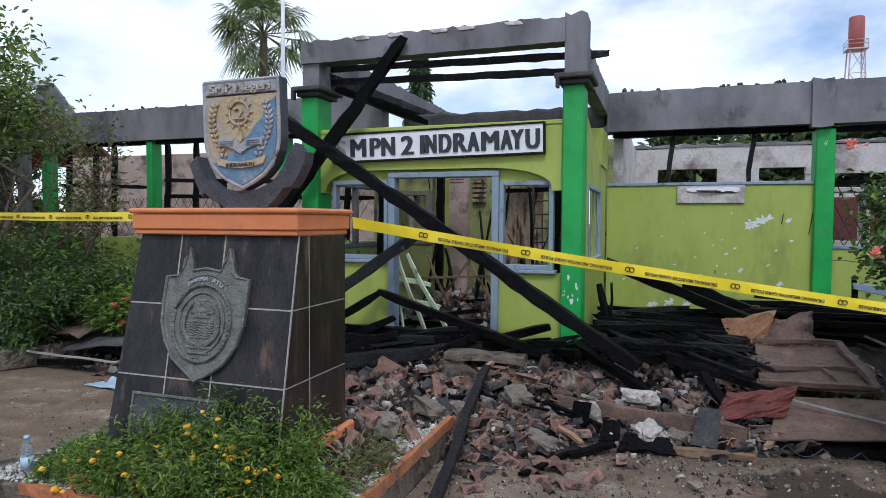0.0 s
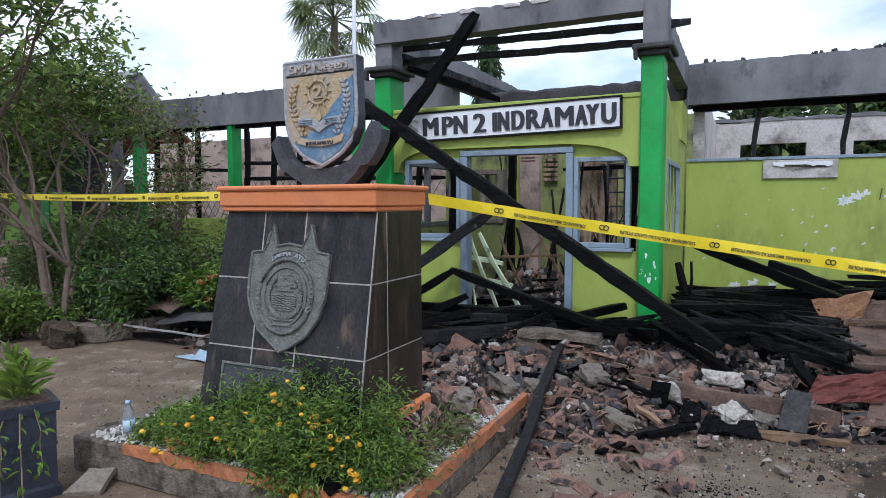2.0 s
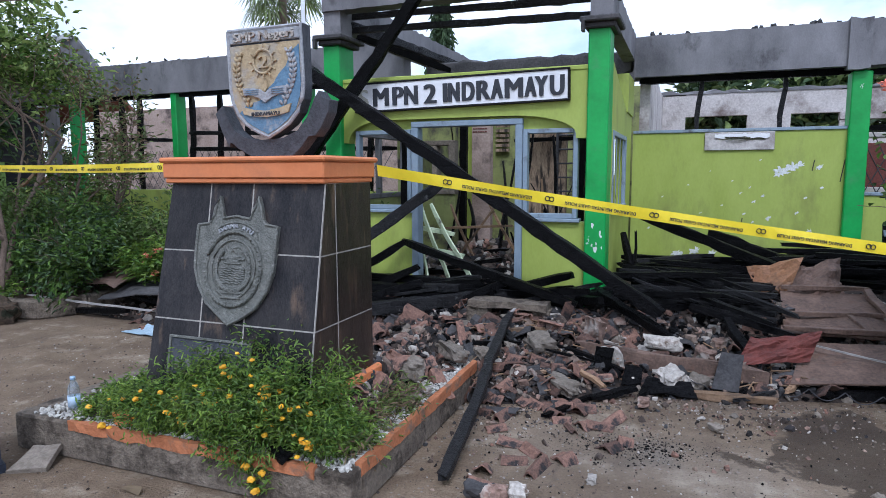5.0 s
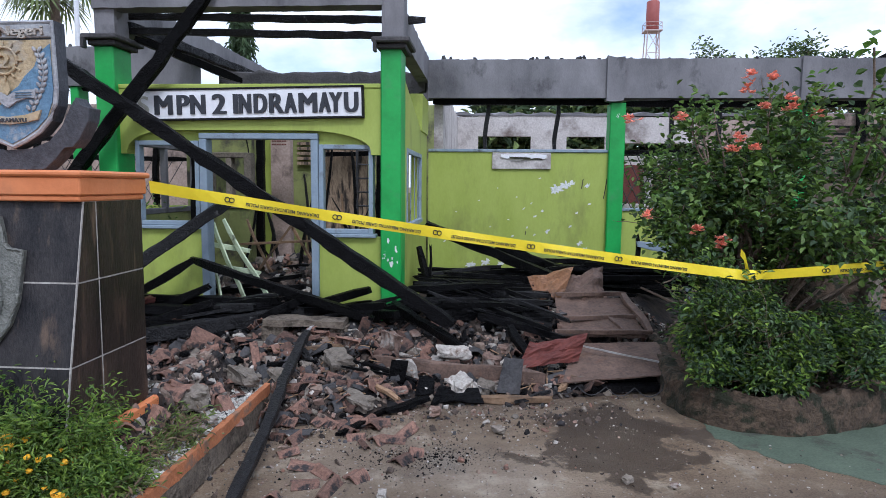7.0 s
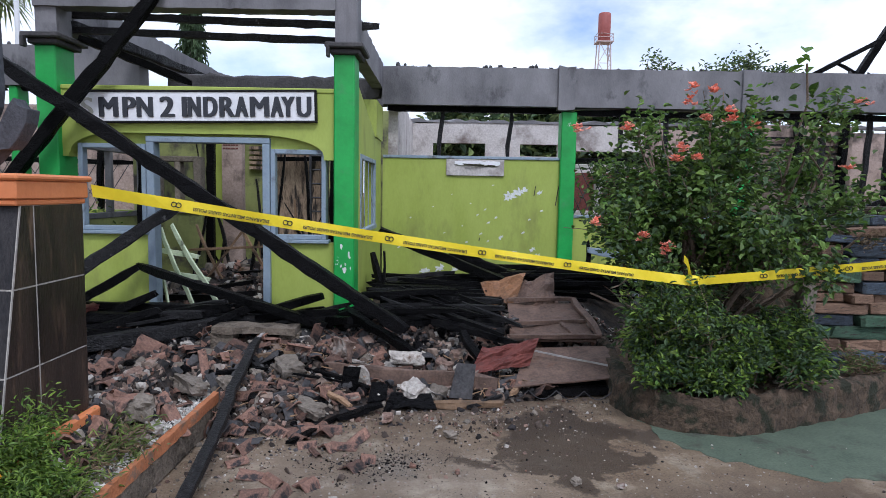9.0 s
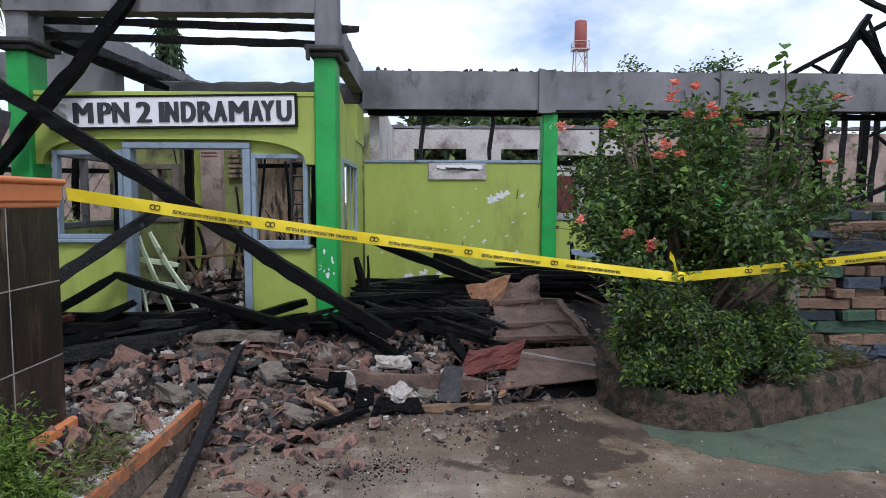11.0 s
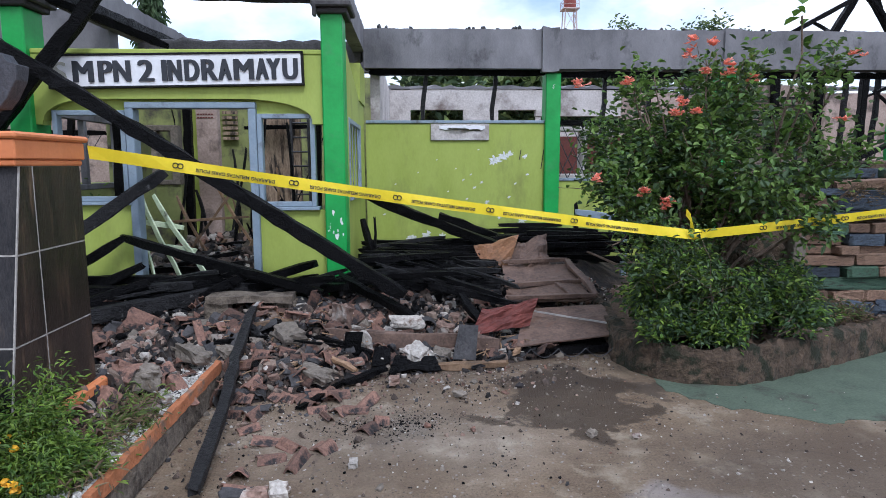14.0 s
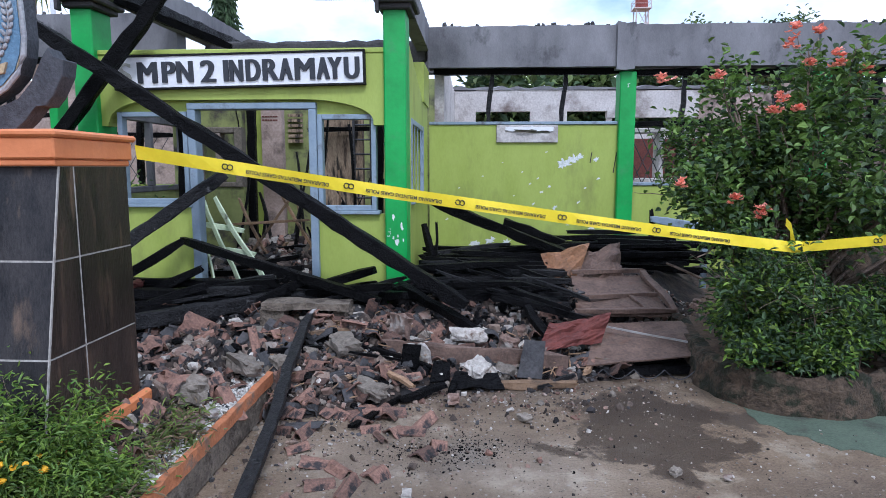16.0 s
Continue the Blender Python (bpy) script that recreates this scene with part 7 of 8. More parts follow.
# ---- planter, stone wall and shrub on the right of the yard ----
KP = [(3.95, 8.3), (3.76, 6.8), (3.62, 5.65), (3.68, 5.38), (3.80, 5.18), (4.0, 5.06), (4.28, 5.0), (4.62, 5.10), (5.4, 5.46), (6.66, 6.10), (9.0, 7.2), (12, 8.2)]
bm = bmesh.new()
r7 = random.Random(15)
pts = []
for a, b in zip(KP, KP[1:]):
    k = max(1, int((Vector(b) - Vector(a)).length / 0.07))
    pts += [Vector(a).lerp(Vector(b), i / k) for i in range(k)]
rings = []
for i, p in enumerate(pts):
    d = (pts[min(i + 1, len(pts) - 1)] - pts[max(i - 1, 0)]).normalized()
    nrm = Vector((-d.y, d.x))
    if nrm.dot(Vector((5.5, 7.5)) - p) < 0:
        nrm = -nrm
    ring = []
    for off, z in ((0, 0), (0.004, 0.06), (0.012, 0.13), (0.014, 0.19), (0.03, 0.24), (0.07, 0.262), (0.13, 0.25), (0.16, 0.10)):
        ring.append(bm.verts.new((p.x + nrm.x * off + r7.uniform(-.014, .014), p.y + nrm.y * off + r7.uniform(-.014, .014), z + ((r7.uniform(-.016, .016) + 0.03 * noise.noise(Vector((p.x * 2.5, p.y * 2.5, 4)))) if z else 0))))
    rings.append(ring)
for a, b in zip(rings, rings[1:]):
    for k in range(7):
        bm.faces.new((a[k], b[k], b[k + 1], a[k + 1]))
thing("kerb", bm, M_KERB, "weathered mossy planter kerb", "kerb", kind="structure")
bm = bmesh.new()
vs = [bm.verts.new((x + (0.05 if i < 6 else 0), y + 0.08, 0.19)) for i, (x, y) in enumerate(KP)]
vs += [bm.verts.new(p) for p in ((12, 9.2, 0.19), (4.2, 9.2, 0.19))]
bm.faces.new(vs)
thing("planter_soil", bm, M_SOIL, "dry brown soil in the planter", "soil", kind="structure")
spots = [(x, y, 0.195, s) for x, y, s in ((nr.uniform(4, 9), nr.uniform(5.3, 8.5), nr.choice([0.015, 0.03, 0.06])) for _ in range(700)) if y > 5.3 + max(0, x - 4.6) * 0.5]
scattered_lumps("planter_rubble", spots, [M_SOIL, M_RUBBLE, M_MORTAR], "crumbs and stones on the planter soil", "rubble", 31)

# painted stacked stone wall
stone_wall = empty("wall_stone", "stacked stone wall painted green, brown and blue-grey", "wall", (7, 6.6, 0.2), kind="structure")
part("core", boxes(((5.56, 6.46, 0.15), (11.0, 7.3, 1.40)), ((6.3, 6.60, 1.40), (11.0, 7.3, 1.58)), bevel=0.02), M_KERB, stone_wall, "dark mortar core")


def stone_shape(seed):
    r = random.Random(seed)
    bm = bmesh.new()
    bmesh.ops.create_cube(bm, size=1)
    bmesh.ops.bevel(bm, geom=bm.edges[:], offset=0.1, segments=1, affect="EDGES")
    for v in bm.verts:
        v.co += Vector((r.uniform(-0.04, 0.04), r.uniform(-0.1, 0.1), r.uniform(-0.08, 0.08)))
    return bm


STONES = [[mesh_of(stone_shape(60 + i), "stone", m) for i in range(3)] for m in (M_STONE_GREEN, M_STONE_BROWN, M_STONE_BLUE)]
z = 0.17
count = 0
while z < 1.62:
    h = r7.uniform(0.07, 0.125)
    x = 5.5 + (0.0 if z < 0.9 else r7.uniform(0.1, 0.4)) + (0.8 if z > 1.42 else 0)
    while x < 8.6:
        l = r7.choice((r7.uniform(0.18, 0.34), r7.uniform(0.34, 0.7)))
        hh = h * r7.uniform(0.80, 1.16)
        ob = new("stone", r7.choice(STONES[r7.choices((0, 1, 2), (0.30, 0.48, 0.22))[0]]))
        d = r7.uniform(0.14, 0.2)
        ob.parent = stone_wall
        ob.matrix_parent_inverse = stone_wall.matrix_basis.inverted()
        ob.matrix_basis = Matrix.Translation((x + l / 2, 6.44 + r7.uniform(-0.05, 0.04) + (0.14 if z > 1.4 else 0), z + h / 2)) @ Matrix.Rotation(r7.uniform(-0.05, 0.05), 4, "Y") @ Matrix.Diagonal((l - 0.008, d, hh - 0.006, 1))
        x += l + r7.choice((0.0, 0.0, 0.012))
        count += 1
    z += h
for i, (x, y, s) in enumerate(((5.75, 6.2, 0.3), (6.05, 6.25, 0.32), (6.4, 6.3, 0.28), (6.8, 6.35, 0.36), (7.3, 6.45, 0.3))):
    lump(x, y, 0.24, (s, s * 0.5, 0.13), M_STONE_BLUE, "rounded blue-grey boulder at the wall's foot", 500 + i, "boulder", (0, 0, r7.uniform(-15, 15)))
lump(5.0, 6.6, 0.55, (0.9, 0.5, 0.85), M_KERB, "dark mossy stone block behind the shrub", 520, "stone_block", (0, 0, 4))
lump(5.5, 6.38, 0.52, (0.14, 0.2, 0.72), M_MORTAR, "pale edge stone standing at the wall's end", 521, "edge_stone", (0, 2, 4))
bucket = empty("grey_bucket", "dark grey plastic pot on the stone wall", "pot", (6.62, 6.45, 1.2))
bm = bmesh.new()
tube(bm, [(6.55, 6.33, 1.12), (6.55, 6.33, 1.42), (6.55, 6.33, 1.44)], [0.085, 0.115, 0.12], 16)
part("body", bm, M_STONE_BLUE, bucket, smooth=True)
lump(6.82, 6.55, 1.66, (0.13, 0.1, 0.18), M_MORTAR, "crumpled pale plastic on the stone wall", 522, "plastic_bag")
lump(6.1, 6.75, 1.5, (0.16, 0.1, 0.3), M_MORTAR, "pale dusty broken stone on the wall", 523, "stone_lump")
rail = empty("fallen_rail", "pale blue painted rail leaning before the wing", "rail", (4.2, 8.5, 0.9))
burnt((4.05, 8.45, 0.25), (4.02, 8.45, 1.08), 0.05, 0.05, M_CHAR, "short charred stake before the wing", "stake")
bm = bmesh.new()
timber(bm, (4.02, 8.42, 0.98), (4.75, 8.42, 0.86), 0.05, 0.09, r6, 0.04)
part("rail_board", bm, M_BLUE, rail)
part("rail_leg", boxes(((4.6, 8.40, 0.18), (4.66, 8.46, 0.86))), M_BLUE, rail)


def bush(name, label, category, stems, per, leaf, mats, seed, scatter, level=2, spread=0.7, lift=0.1, kids=4, shrink=0.7, keep=None, droop=0.3):
    return tree(name, stems, label, category, per, leaf, mats, seed, level, spread, lift, kids, scatter, shrink, keep, droop)


def stems_in(rng_, n, x0, x1, y0, y1, z, length, radius, lean=0.4):
    return [((rng_.uniform(x0, x1), rng_.uniform(y0, y1), z), (rng_.gauss(0, lean), rng_.gauss(0, lean), 1), length * rng_.uniform(0.75, 1.2), radius) for _ in range(n)]


r8 = random.Random(33)
bloom_stems = [((4.35, 6.0, 0.19), (dx, dy, 1), ln, 0.035) for dx, dy, ln in ((-0.25, 0.1, 1.05), (-0.2, 0.1, 1.2), (0.1, 0.05, 1.25), (0.45, 0.15, 1.25), (0.8, 0.1, 1.15), (0.3, 0.0, 1.1), (-0.22, 0.15, 1.2), (0.1, 0.3, 1.3), (0.4, 0.1, 1.25), (0.8, 0.15, 1.2), (0.15, 0.1, 1.35))]
bloom = bush("flowering_shrub", "tall leafy shrub with coral blossoms and a knotted tape", "shrub", bloom_stems, 14, (0.062, 0.040), [M_LEAF_SHRUB, M_LEAF_SHRUB, M_LEAF, M_LEAF_FAR], 34, 0.085, 3, 0.6, 0.05, 3, 0.62, keep=lambda p: p.z > 1.02 and 3.60 + max(0, 1.3 - p.z) * 0.7 + max(0, p.z - 1.8) * 0.55 < p.x < (5.25 if p.z < 1.8 else 5.6) - max(0, 1.3 - p.z) * 0.7 and p.z < 2.38 and noise.noise(p * 1.8) > -0.24)
hedge = bush("low_hedge", "low dense hedge with small light leaves along the planter kerb", "hedge", stems_in(r8, 40, 3.88, 5.05, 5.28, 5.9, 0.17, 0.30, 0.006, 0.5) + stems_in(r8, 22, 3.90, 4.35, 5.35, 5.7, 0.17, 0.46, 0.007, 0.18), 14, (0.052, 0.024), [M_LEAF_LIGHT, M_LEAF, M_LEAF_FAR, M_LEAF_FAR], 35, 0.04, 2, 0.7, 0.0, 3, 0.7, keep=lambda p: p.y > 5.10 and 3.66 < p.x < 5.15 and noise.noise(p * 4.0) > -0.25)
grass = bush("dry_weeds", "dry yellowish weeds along the planter kerb", "weeds", stems_in(r8, 22, 5.2, 7.4, 5.75, 6.2, 0.19, 0.12, 0.003, 0.4), 5, (0.07, 0.008), [M_LEAF_OLIVE, M_LEAF_DRY], 36, 0.03, 1, 0.6, 0.2, 3)
dry = bush("dry_plant", "withered brown plant on the stone wall", "plant", stems_in(r8, 14, 5.95, 6.35, 6.36, 6.5, 1.15, 0.16, 0.004, 0.6), 3, (0.06, 0.008), [M_LEAF_DRY], 37, 0.03, 1, 0.8, 0.1, 3)
sprig = bush("tall_sprig", "single tall leafy shoot above the shrub", "shoot", [((4.87, 5.9, 1.2), (0.28, 0.0, 1), 1.5, 0.014)], 5, (0.11, 0.08), [M_LEAF], 38, 0.05, 0, 0.3, 0.1, 1)


def blossoms(parent, spots, size, mat, seed, name="blossom"):
    r = random.Random(seed)
    for x, y, z in spots:
        bm = bmesh.new()
        for k in range(8):
            c = Vector((x + r.gauss(0, size * 0.5), y + r.gauss(0, size * 0.5), z + r.gauss(0, size * 0.4)))
            for j in range(5):
                a = j * 1.256 + r.random()
                d = Vector((math.cos(a), math.sin(a), r.uniform(-0.2, 0.9))).normalized()
                s = d.cross(Vector((0, 0, 1))).normalized()
                w = size * 0.72
                v = [bm.verts.new(p) for p in (c, c + d * w * 0.6 + s * w * 0.5, c + d * w * 1.0 + Vector((0, 0, w * 0.2)), c + d * w * 0.6 - s * w * 0.5)]
                bm.faces.new(v)
        part(name, bm, mat, parent)


FLOWERS = [(3.6, 5.45, 2.14), (4.05, 5.45, 2.33), (4.2, 5.45, 2.41), (4.06, 5.45, 2.44), (4.35, 5.45, 2.21), (4.37, 5.45, 2.28), (4.19, 5.45, 2.22), (4.51, 5.45, 2.16), (4.02, 5.45, 1.99), (3.96, 5.45, 1.91), (4.13, 5.45, 1.92), (5.29, 5.45, 2.35), (5.23, 5.45, 1.88), (3.75, 5.45, 1.36), (3.39, 5.45, 1.46), (3.94, 5.45, 1.28), (3.91, 5.45, 1.23), (3.25, 5.45, 2.13)]
blossoms(bloom, FLOWERS, 0.043, M_BLOSSOM, 39)

# ---- planting in the bed ----
def mound(x):
    return 0.06 + 0.46 * math.exp(-((x - 0.10) / 0.24) ** 2) + 0.16 * math.exp(-((x + 0.62) / 0.32) ** 2) + 0.14 * math.exp(-((x - 0.45) / 0.14) ** 2) + 0.16 * math.exp(-((x + 0.25) / 0.18) ** 2)


mstems = []
for _ in range(135):
    x = r8.uniform(-1.08, 0.56)
    y = r8.uniform(3.31, 3.49) if r8.random() < 0.75 or x > -0.74 else r8.uniform(3.4, 4.3)
    mstems.append(((x, y, 0.19), (r8.gauss(0, 0.5), r8.gauss(-0.06, 0.33), 1), mound(x) * r8.uniform(0.35, 0.75), 0.005))
rm = random.Random(81)
marigold = bush("marigold_patch", "bushy marigold patch with yellow-orange flowers in the bed", "marigolds", mstems, 11, (0.035, 0.010), [M_LEAF, M_LEAF_LIGHT, M_LEAF_SHRUB, M_LEAF_LIGHT], 44, 0.04, 2, 0.7, 0.05, 3, 0.70)


def ball_flower(parent, p, r):
    bm = bmesh.new()
    bmesh.ops.create_icosphere(bm, subdivisions=2, radius=r, matrix=Matrix.Translation(p) @ Matrix.Diagonal((1, 1, 0.75, 1)))
    rr = random.Random(int(p[0] * 1000 + p[2] * 77))
    for v in bm.verts:
        v.co += (v.co - Vector(p)) * rr.uniform(-0.25, 0.2)
    part("flower_head", bm, M_MARIGOLD, parent)


for _ in range(46):
    x = max(-1.05, min(0.5, r8.gauss(-0.05, 0.38)))
    y = r8.uniform(3.16, 3.30)
    z = 0.22 + mound(x) * r8.uniform(0.3, 1.05)
    ball_flower(marigold, (x, y, z), r8.uniform(0.010, 0.019))
for x, y, z in ((0.2, 3.14, 0.13), (0.24, 3.12, 0.09), (0.18, 3.13, 0.2), (0.26, 3.15, 0.17), (0.45, 3.35, 0.42), (0.46, 3.38, 0.38), (0.44, 3.3, 0.36), (-0.78, 3.2, 0.22), (-0.82, 3.18, 0.24)):
    ball_flower(marigold, (x, y, z), 0.022)
for _ in range(17):
    x = rm.uniform(0.12, 0.56)
    ball_flower(marigold, (x, 3.18 + rm.uniform(0, 0.07), rm.uniform(0.34, 0.60) - 0.42 * max(0, x - 0.22)), rm.uniform(0.012, 0.018))
trail = [(r8.gauss(0.22, 0.06), 3.155 + r8.uniform(-0.02, 0.03), r8.uniform(0.07, 0.27)) for _ in range(150)]
part_mesh("trailing_leaves", leaves_mesh("trailing_leaves", trail, 0.04, 0.012, np.random.default_rng(46), [M_LEAF, M_LEAF_LIGHT, M_LEAF_CROWN], 0.5), marigold, "leaves hanging over the bed's rim")
weeds = bush("bed_weeds", "thin green weeds among pebbles in the bed", "weeds", stems_in(r8, 26, 0.42, 0.66, 3.3, 4.3, 0.2, 0.09, 0.003, 0.5), 3, (0.06, 0.010), [M_LEAF_CROWN, M_LEAF_OLIVE, M_LEAF_DRY], 45, 0.04, 1, 0.7, 0.0, 3)
bottle = empty("water_bottle", "half-empty clear plastic bottle with a blue label on the bed", "bottle", (-1.2, 3.33, 0.21))
bm = bmesh.new()
bx, by = -1.205, 3.33
tube(bm, [(bx, by, 0.21 + z) for z in (0, 0.01, 0.09, 0.10, 0.11, 0.15, 0.175, 0.19, 0.20)], [0.028, 0.033, 0.033, 0.031, 0.033, 0.032, 0.022, 0.013, 0.013], 14)
flask = part("body", bm, M_PLASTIC, bottle, "clear plastic body", smooth=True)
bm = bmesh.new()
tube(bm, [(bx, by, 0.25), (bx, by, 0.315)], 0.0342, 14)
part("label_band", bm, M_LABEL, flask, "blue and white label", smooth=True)
bm = bmesh.new()
tube(bm, [(bx, by, 0.41), (bx, by, 0.428)], 0.015, 12)
part("cap", bm, M_LABEL, flask, "pale blue screw cap", smooth=True)
lump(-0.98, 3.34, 0.25, (0.12, 0.09, 0.08), M_MORTAR, "pinkish grey stone among the flowers", 601, "stone_lump")
lump(-0.74, 3.28, 0.27, (0.14, 0.08, 0.07), M_ORANGE, "orange painted foot piece of the monument", 602, "orange_piece", (0, 0, 5))
lump(0.32, 3.22, 0.25, (0.14, 0.07, 0.05), M_CHAR, "burnt black scrap on the bed's rim", 603, "burnt_scrap")

# ---- potted plant ----
pot = empty("potted_plant", "dark navy square pot with a trailing green plant", "potted plant", (-1.46, 2.87, 0))
pm = pose(-1.46, 2.87, 0, 0, 0, 68) @ Matrix.Diagonal((0.88, 0.88, 1.02, 1))
bm = bmesh.new()
for z0, z1, a0, a1 in ((0.0, 0.05, 0.165, 0.165), (0.05, 0.07, 0.155, 0.150), (0.07, 0.28, 0.148, 0.148), (0.28, 0.30, 0.155, 0.155), (0.30, 0.47, 0.150, 0.155), (0.47, 0.52, 0.170, 0.175)):
    v = [[bm.verts.new(pm @ Vector((sx * a, sy * a, z))) for sx, sy in ((-1, -1), (1, -1), (1, 1), (-1, 1))] for a, z in ((a0, z0), (a1, z1))]
    for k in range(4):
        bm.faces.new((v[0][k], v[0][(k + 1) % 4], v[1][(k + 1) % 4], v[1][k]))
    bm.faces.new(v[0][::-1])
    bm.faces.new(v[1])
tub = part("pot", bm, M_POT, pot, "dark navy square pot with moulded bands")
bm = bmesh.new()
box(bm, (-0.14, -0.14, 0.515), (0.14, 0.14, 0.53), 0, pm)
part("soil", bm, M_SOIL, tub)
nrp = np.random.default_rng(50)
pts, out = [], []
for i in range(70):
    a, h = nrp.uniform(0, 6.3), nrp.uniform(0, 0.2)
    pts.append((-1.46 + 0.04 * math.cos(a), 2.87 + 0.04 * math.sin(a), 0.53 + h))
    out.append((math.cos(a) * 0.8, math.sin(a) * 0.8, 0.9))
part_mesh("foliage", leaves_mesh("foliage", pts, 0.15, 0.042, nrp, [M_LEAF_LIGHT, M_LEAF_CROWN, M_LEAF_LIGHT], -0.05, out), pot, "long arching leaves")
bm = bmesh.new()
tube(bm, [(-1.46, 2.87, 0.52), (-1.455, 2.87, 0.72)], 0.012, 6)
part("stem", bm, M_LEAF_LIGHT, pot)
lp_, lo_ = [], []
vb = bmesh.new()
for a in (200, 218, 262, 300, 325, 350, 178):
    r = math.radians(a)
    path = []
    ln = nrp.uniform(0.36, 0.56)
    for k in range(9):
        t = k / 8
        rad = 0.09 + 0.12 * min(1, t * 2.2) + 0.012 * math.sin(k * 2.0)
        path.append(Vector((-1.46 + rad * math.cos(r), 2.87 + rad * math.sin(r), max(0.02, 0.54 - ln * max(0, t - 0.2) * 1.25))))
    tube(vb, path, 0.004, 4)
    for k in range(2, 9):
        for _ in range(2 if k < 7 else 4):
            lp_.append(path[k] + Vector((nrp.normal(0, 0.01), nrp.normal(0, 0.01), 0)))
            lo_.append((math.cos(r) * 0.5, math.sin(r) * 0.5, -0.4))
vine = part("vine", vb, M_LEAF_DRY, pot, "thin trailing vines")
part_mesh("vine_leaves", leaves_mesh("vine_leaves", lp_, 0.06, 0.025, nrp, [M_LEAF_LIGHT, M_LEAF], 0.4, lo_), vine, "small drooping vine leaves")
sheet("stone_slab", ((-1.25, 2.93, 0.02), (-1.06, 3.02, 0.03), (-1.14, 3.18, 0.09), (-1.28, 3.12, 0.08)), 0.03, M_MORTAR, "pale broken stone slab leaning at the bed", 21, 0.006, 5, "slab")
sheet("dry_leaf", ((-0.52, 3.02, 0.01), (-0.38, 3.0, 0.01), (-0.40, 3.05, 0.025), (-0.50, 3.06, 0.02)), 0.002, M_LEAF_DRY, "brown fallen leaf on the yard", 22, 0.006, 3, "leaf")

# ---- left of the yard: tree, bushes, lying gate ----
gate = empty("iron_gate_leaf", "black iron gate leaf lying flat on the yard", "gate", (-7.9, 4.45, 0))
gx0, gx1, gy0, gy1 = -9.2, -6.65, 4.08, 4.78
for p, q, w in (((gx0, gy0, 0.03), (gx1, gy0, 0.03), 0.05), ((gx0, gy1, 0.03), (gx1, gy1, 0.03), 0.05), ((gx0, gy0, 0.03), (gx0, gy1, 0.03), 0.05), ((gx1, gy0, 0.03), (gx1, gy1, 0.03), 0.05), ((-8.3, gy0, 0.03), (-8.3, gy1, 0.03), 0.04), ((-7.4, gy0, 0.03), (-7.4, gy1, 0.03), 0.04), ((gx0, 4.43, 0.03), (gx1, 4.43, 0.03), 0.03), ((-8.3, 4.2, 0.03), (-7.4, 4.65, 0.03), 0.03), ((gx0, 4.25, 0.03), (-8.3, 4.25, 0.03), 0.025), ((-7.4, 4.6, 0.03), (gx1, 4.6, 0.03), 0.025)):
    bm = bmesh.new()
    timber(bm, p, q, w, 0.03, r6, 0.03)
    part("bar", bm, M_IRON, gate)
bm = bmesh.new()
lk = [(-6.8, 5.9), (-5.9, 5.35), (-5.1, 5.45), (-4.55, 5.55), (-4.3, 6.0), (-4.25, 6.6), (-5.0, 7.5)]
for a, b in zip(lk, lk[1:]):
    d = (Vector(b) - Vector(a)).normalized()
    box(bm, (0, 0, 0), ((Vector(b) - Vector(a)).length, 0.14, 0.22), 0.02, Matrix.Translation((*a, 0)) @ Matrix.Rotation(math.atan2(d.y, d.x), 4, "Z"))
thing("kerb", bm, M_BEDWALL, "low broken planter kerb under the tree", "kerb", kind="structure")
bm = bmesh.new()
bm.faces.new([bm.verts.new((x, y, 0.13)) for x, y in lk[:-1] + [(-3.5, 7.0), (-2.5, 8.7), (-9.3, 8.7), (-8.0, 6.8)]])
thing("planter_soil", bm, M_SOIL, "dry soil under the tree and bushes", "soil", kind="structure")
for i, (x, y, s) in enumerate(((-5.0, 5.35, 0.3), (-4.75, 5.3, 0.36), (-5.75, 5.2, 0.34))):
    lump(x, y, 0.12, (s * 0.8, s * 0.6, 0.28), M_KERB, "dark mossy stone by the planter", 620 + i, "stone_block")

yard_tree = tree("yard_tree", [((-5.32, 5.58, 0.05), (-0.33, 0.03, 1), 2.5, 0.055), ((-5.22, 5.62, 0.05), (-0.08, 0.05, 1), 2.0, 0.042), ((-5.45, 5.7, 0.05), (-0.75, -0.05, 1), 2.6, 0.045), ((-5.4, 5.75, 0.05), (-0.45, 0.25, 1), 2.6, 0.04), ((-6.5, 6.2, 0.1), (-1.0, 0.2, 1), 2.3, 0.045), ((-6.5, 6.0, 0.1), (-1.4, -0.2, 1), 2.1, 0.04), ((-6.7, 5.8, 1.5), (-1.3, 0.3, 0.45), 2.3, 0.03), ((-6.9, 5.9, 1.7), (-1.6, 0.0, 0.3), 2.4, 0.03)],
                 "leafy tree with slender stems and airy crown in the yard", "tree", 7, (0.112, 0.048), [M_LEAF_CROWN, M_LEAF_CROWN, M_LEAF_SHRUB, M_LEAF], 70, 4, 0.52, 0.12, 3, 0.16, 0.68, keep=lambda p: (p.x < -5.8 or p.z > 3.6) and (p.x > -6.6 or p.z > 1.75))
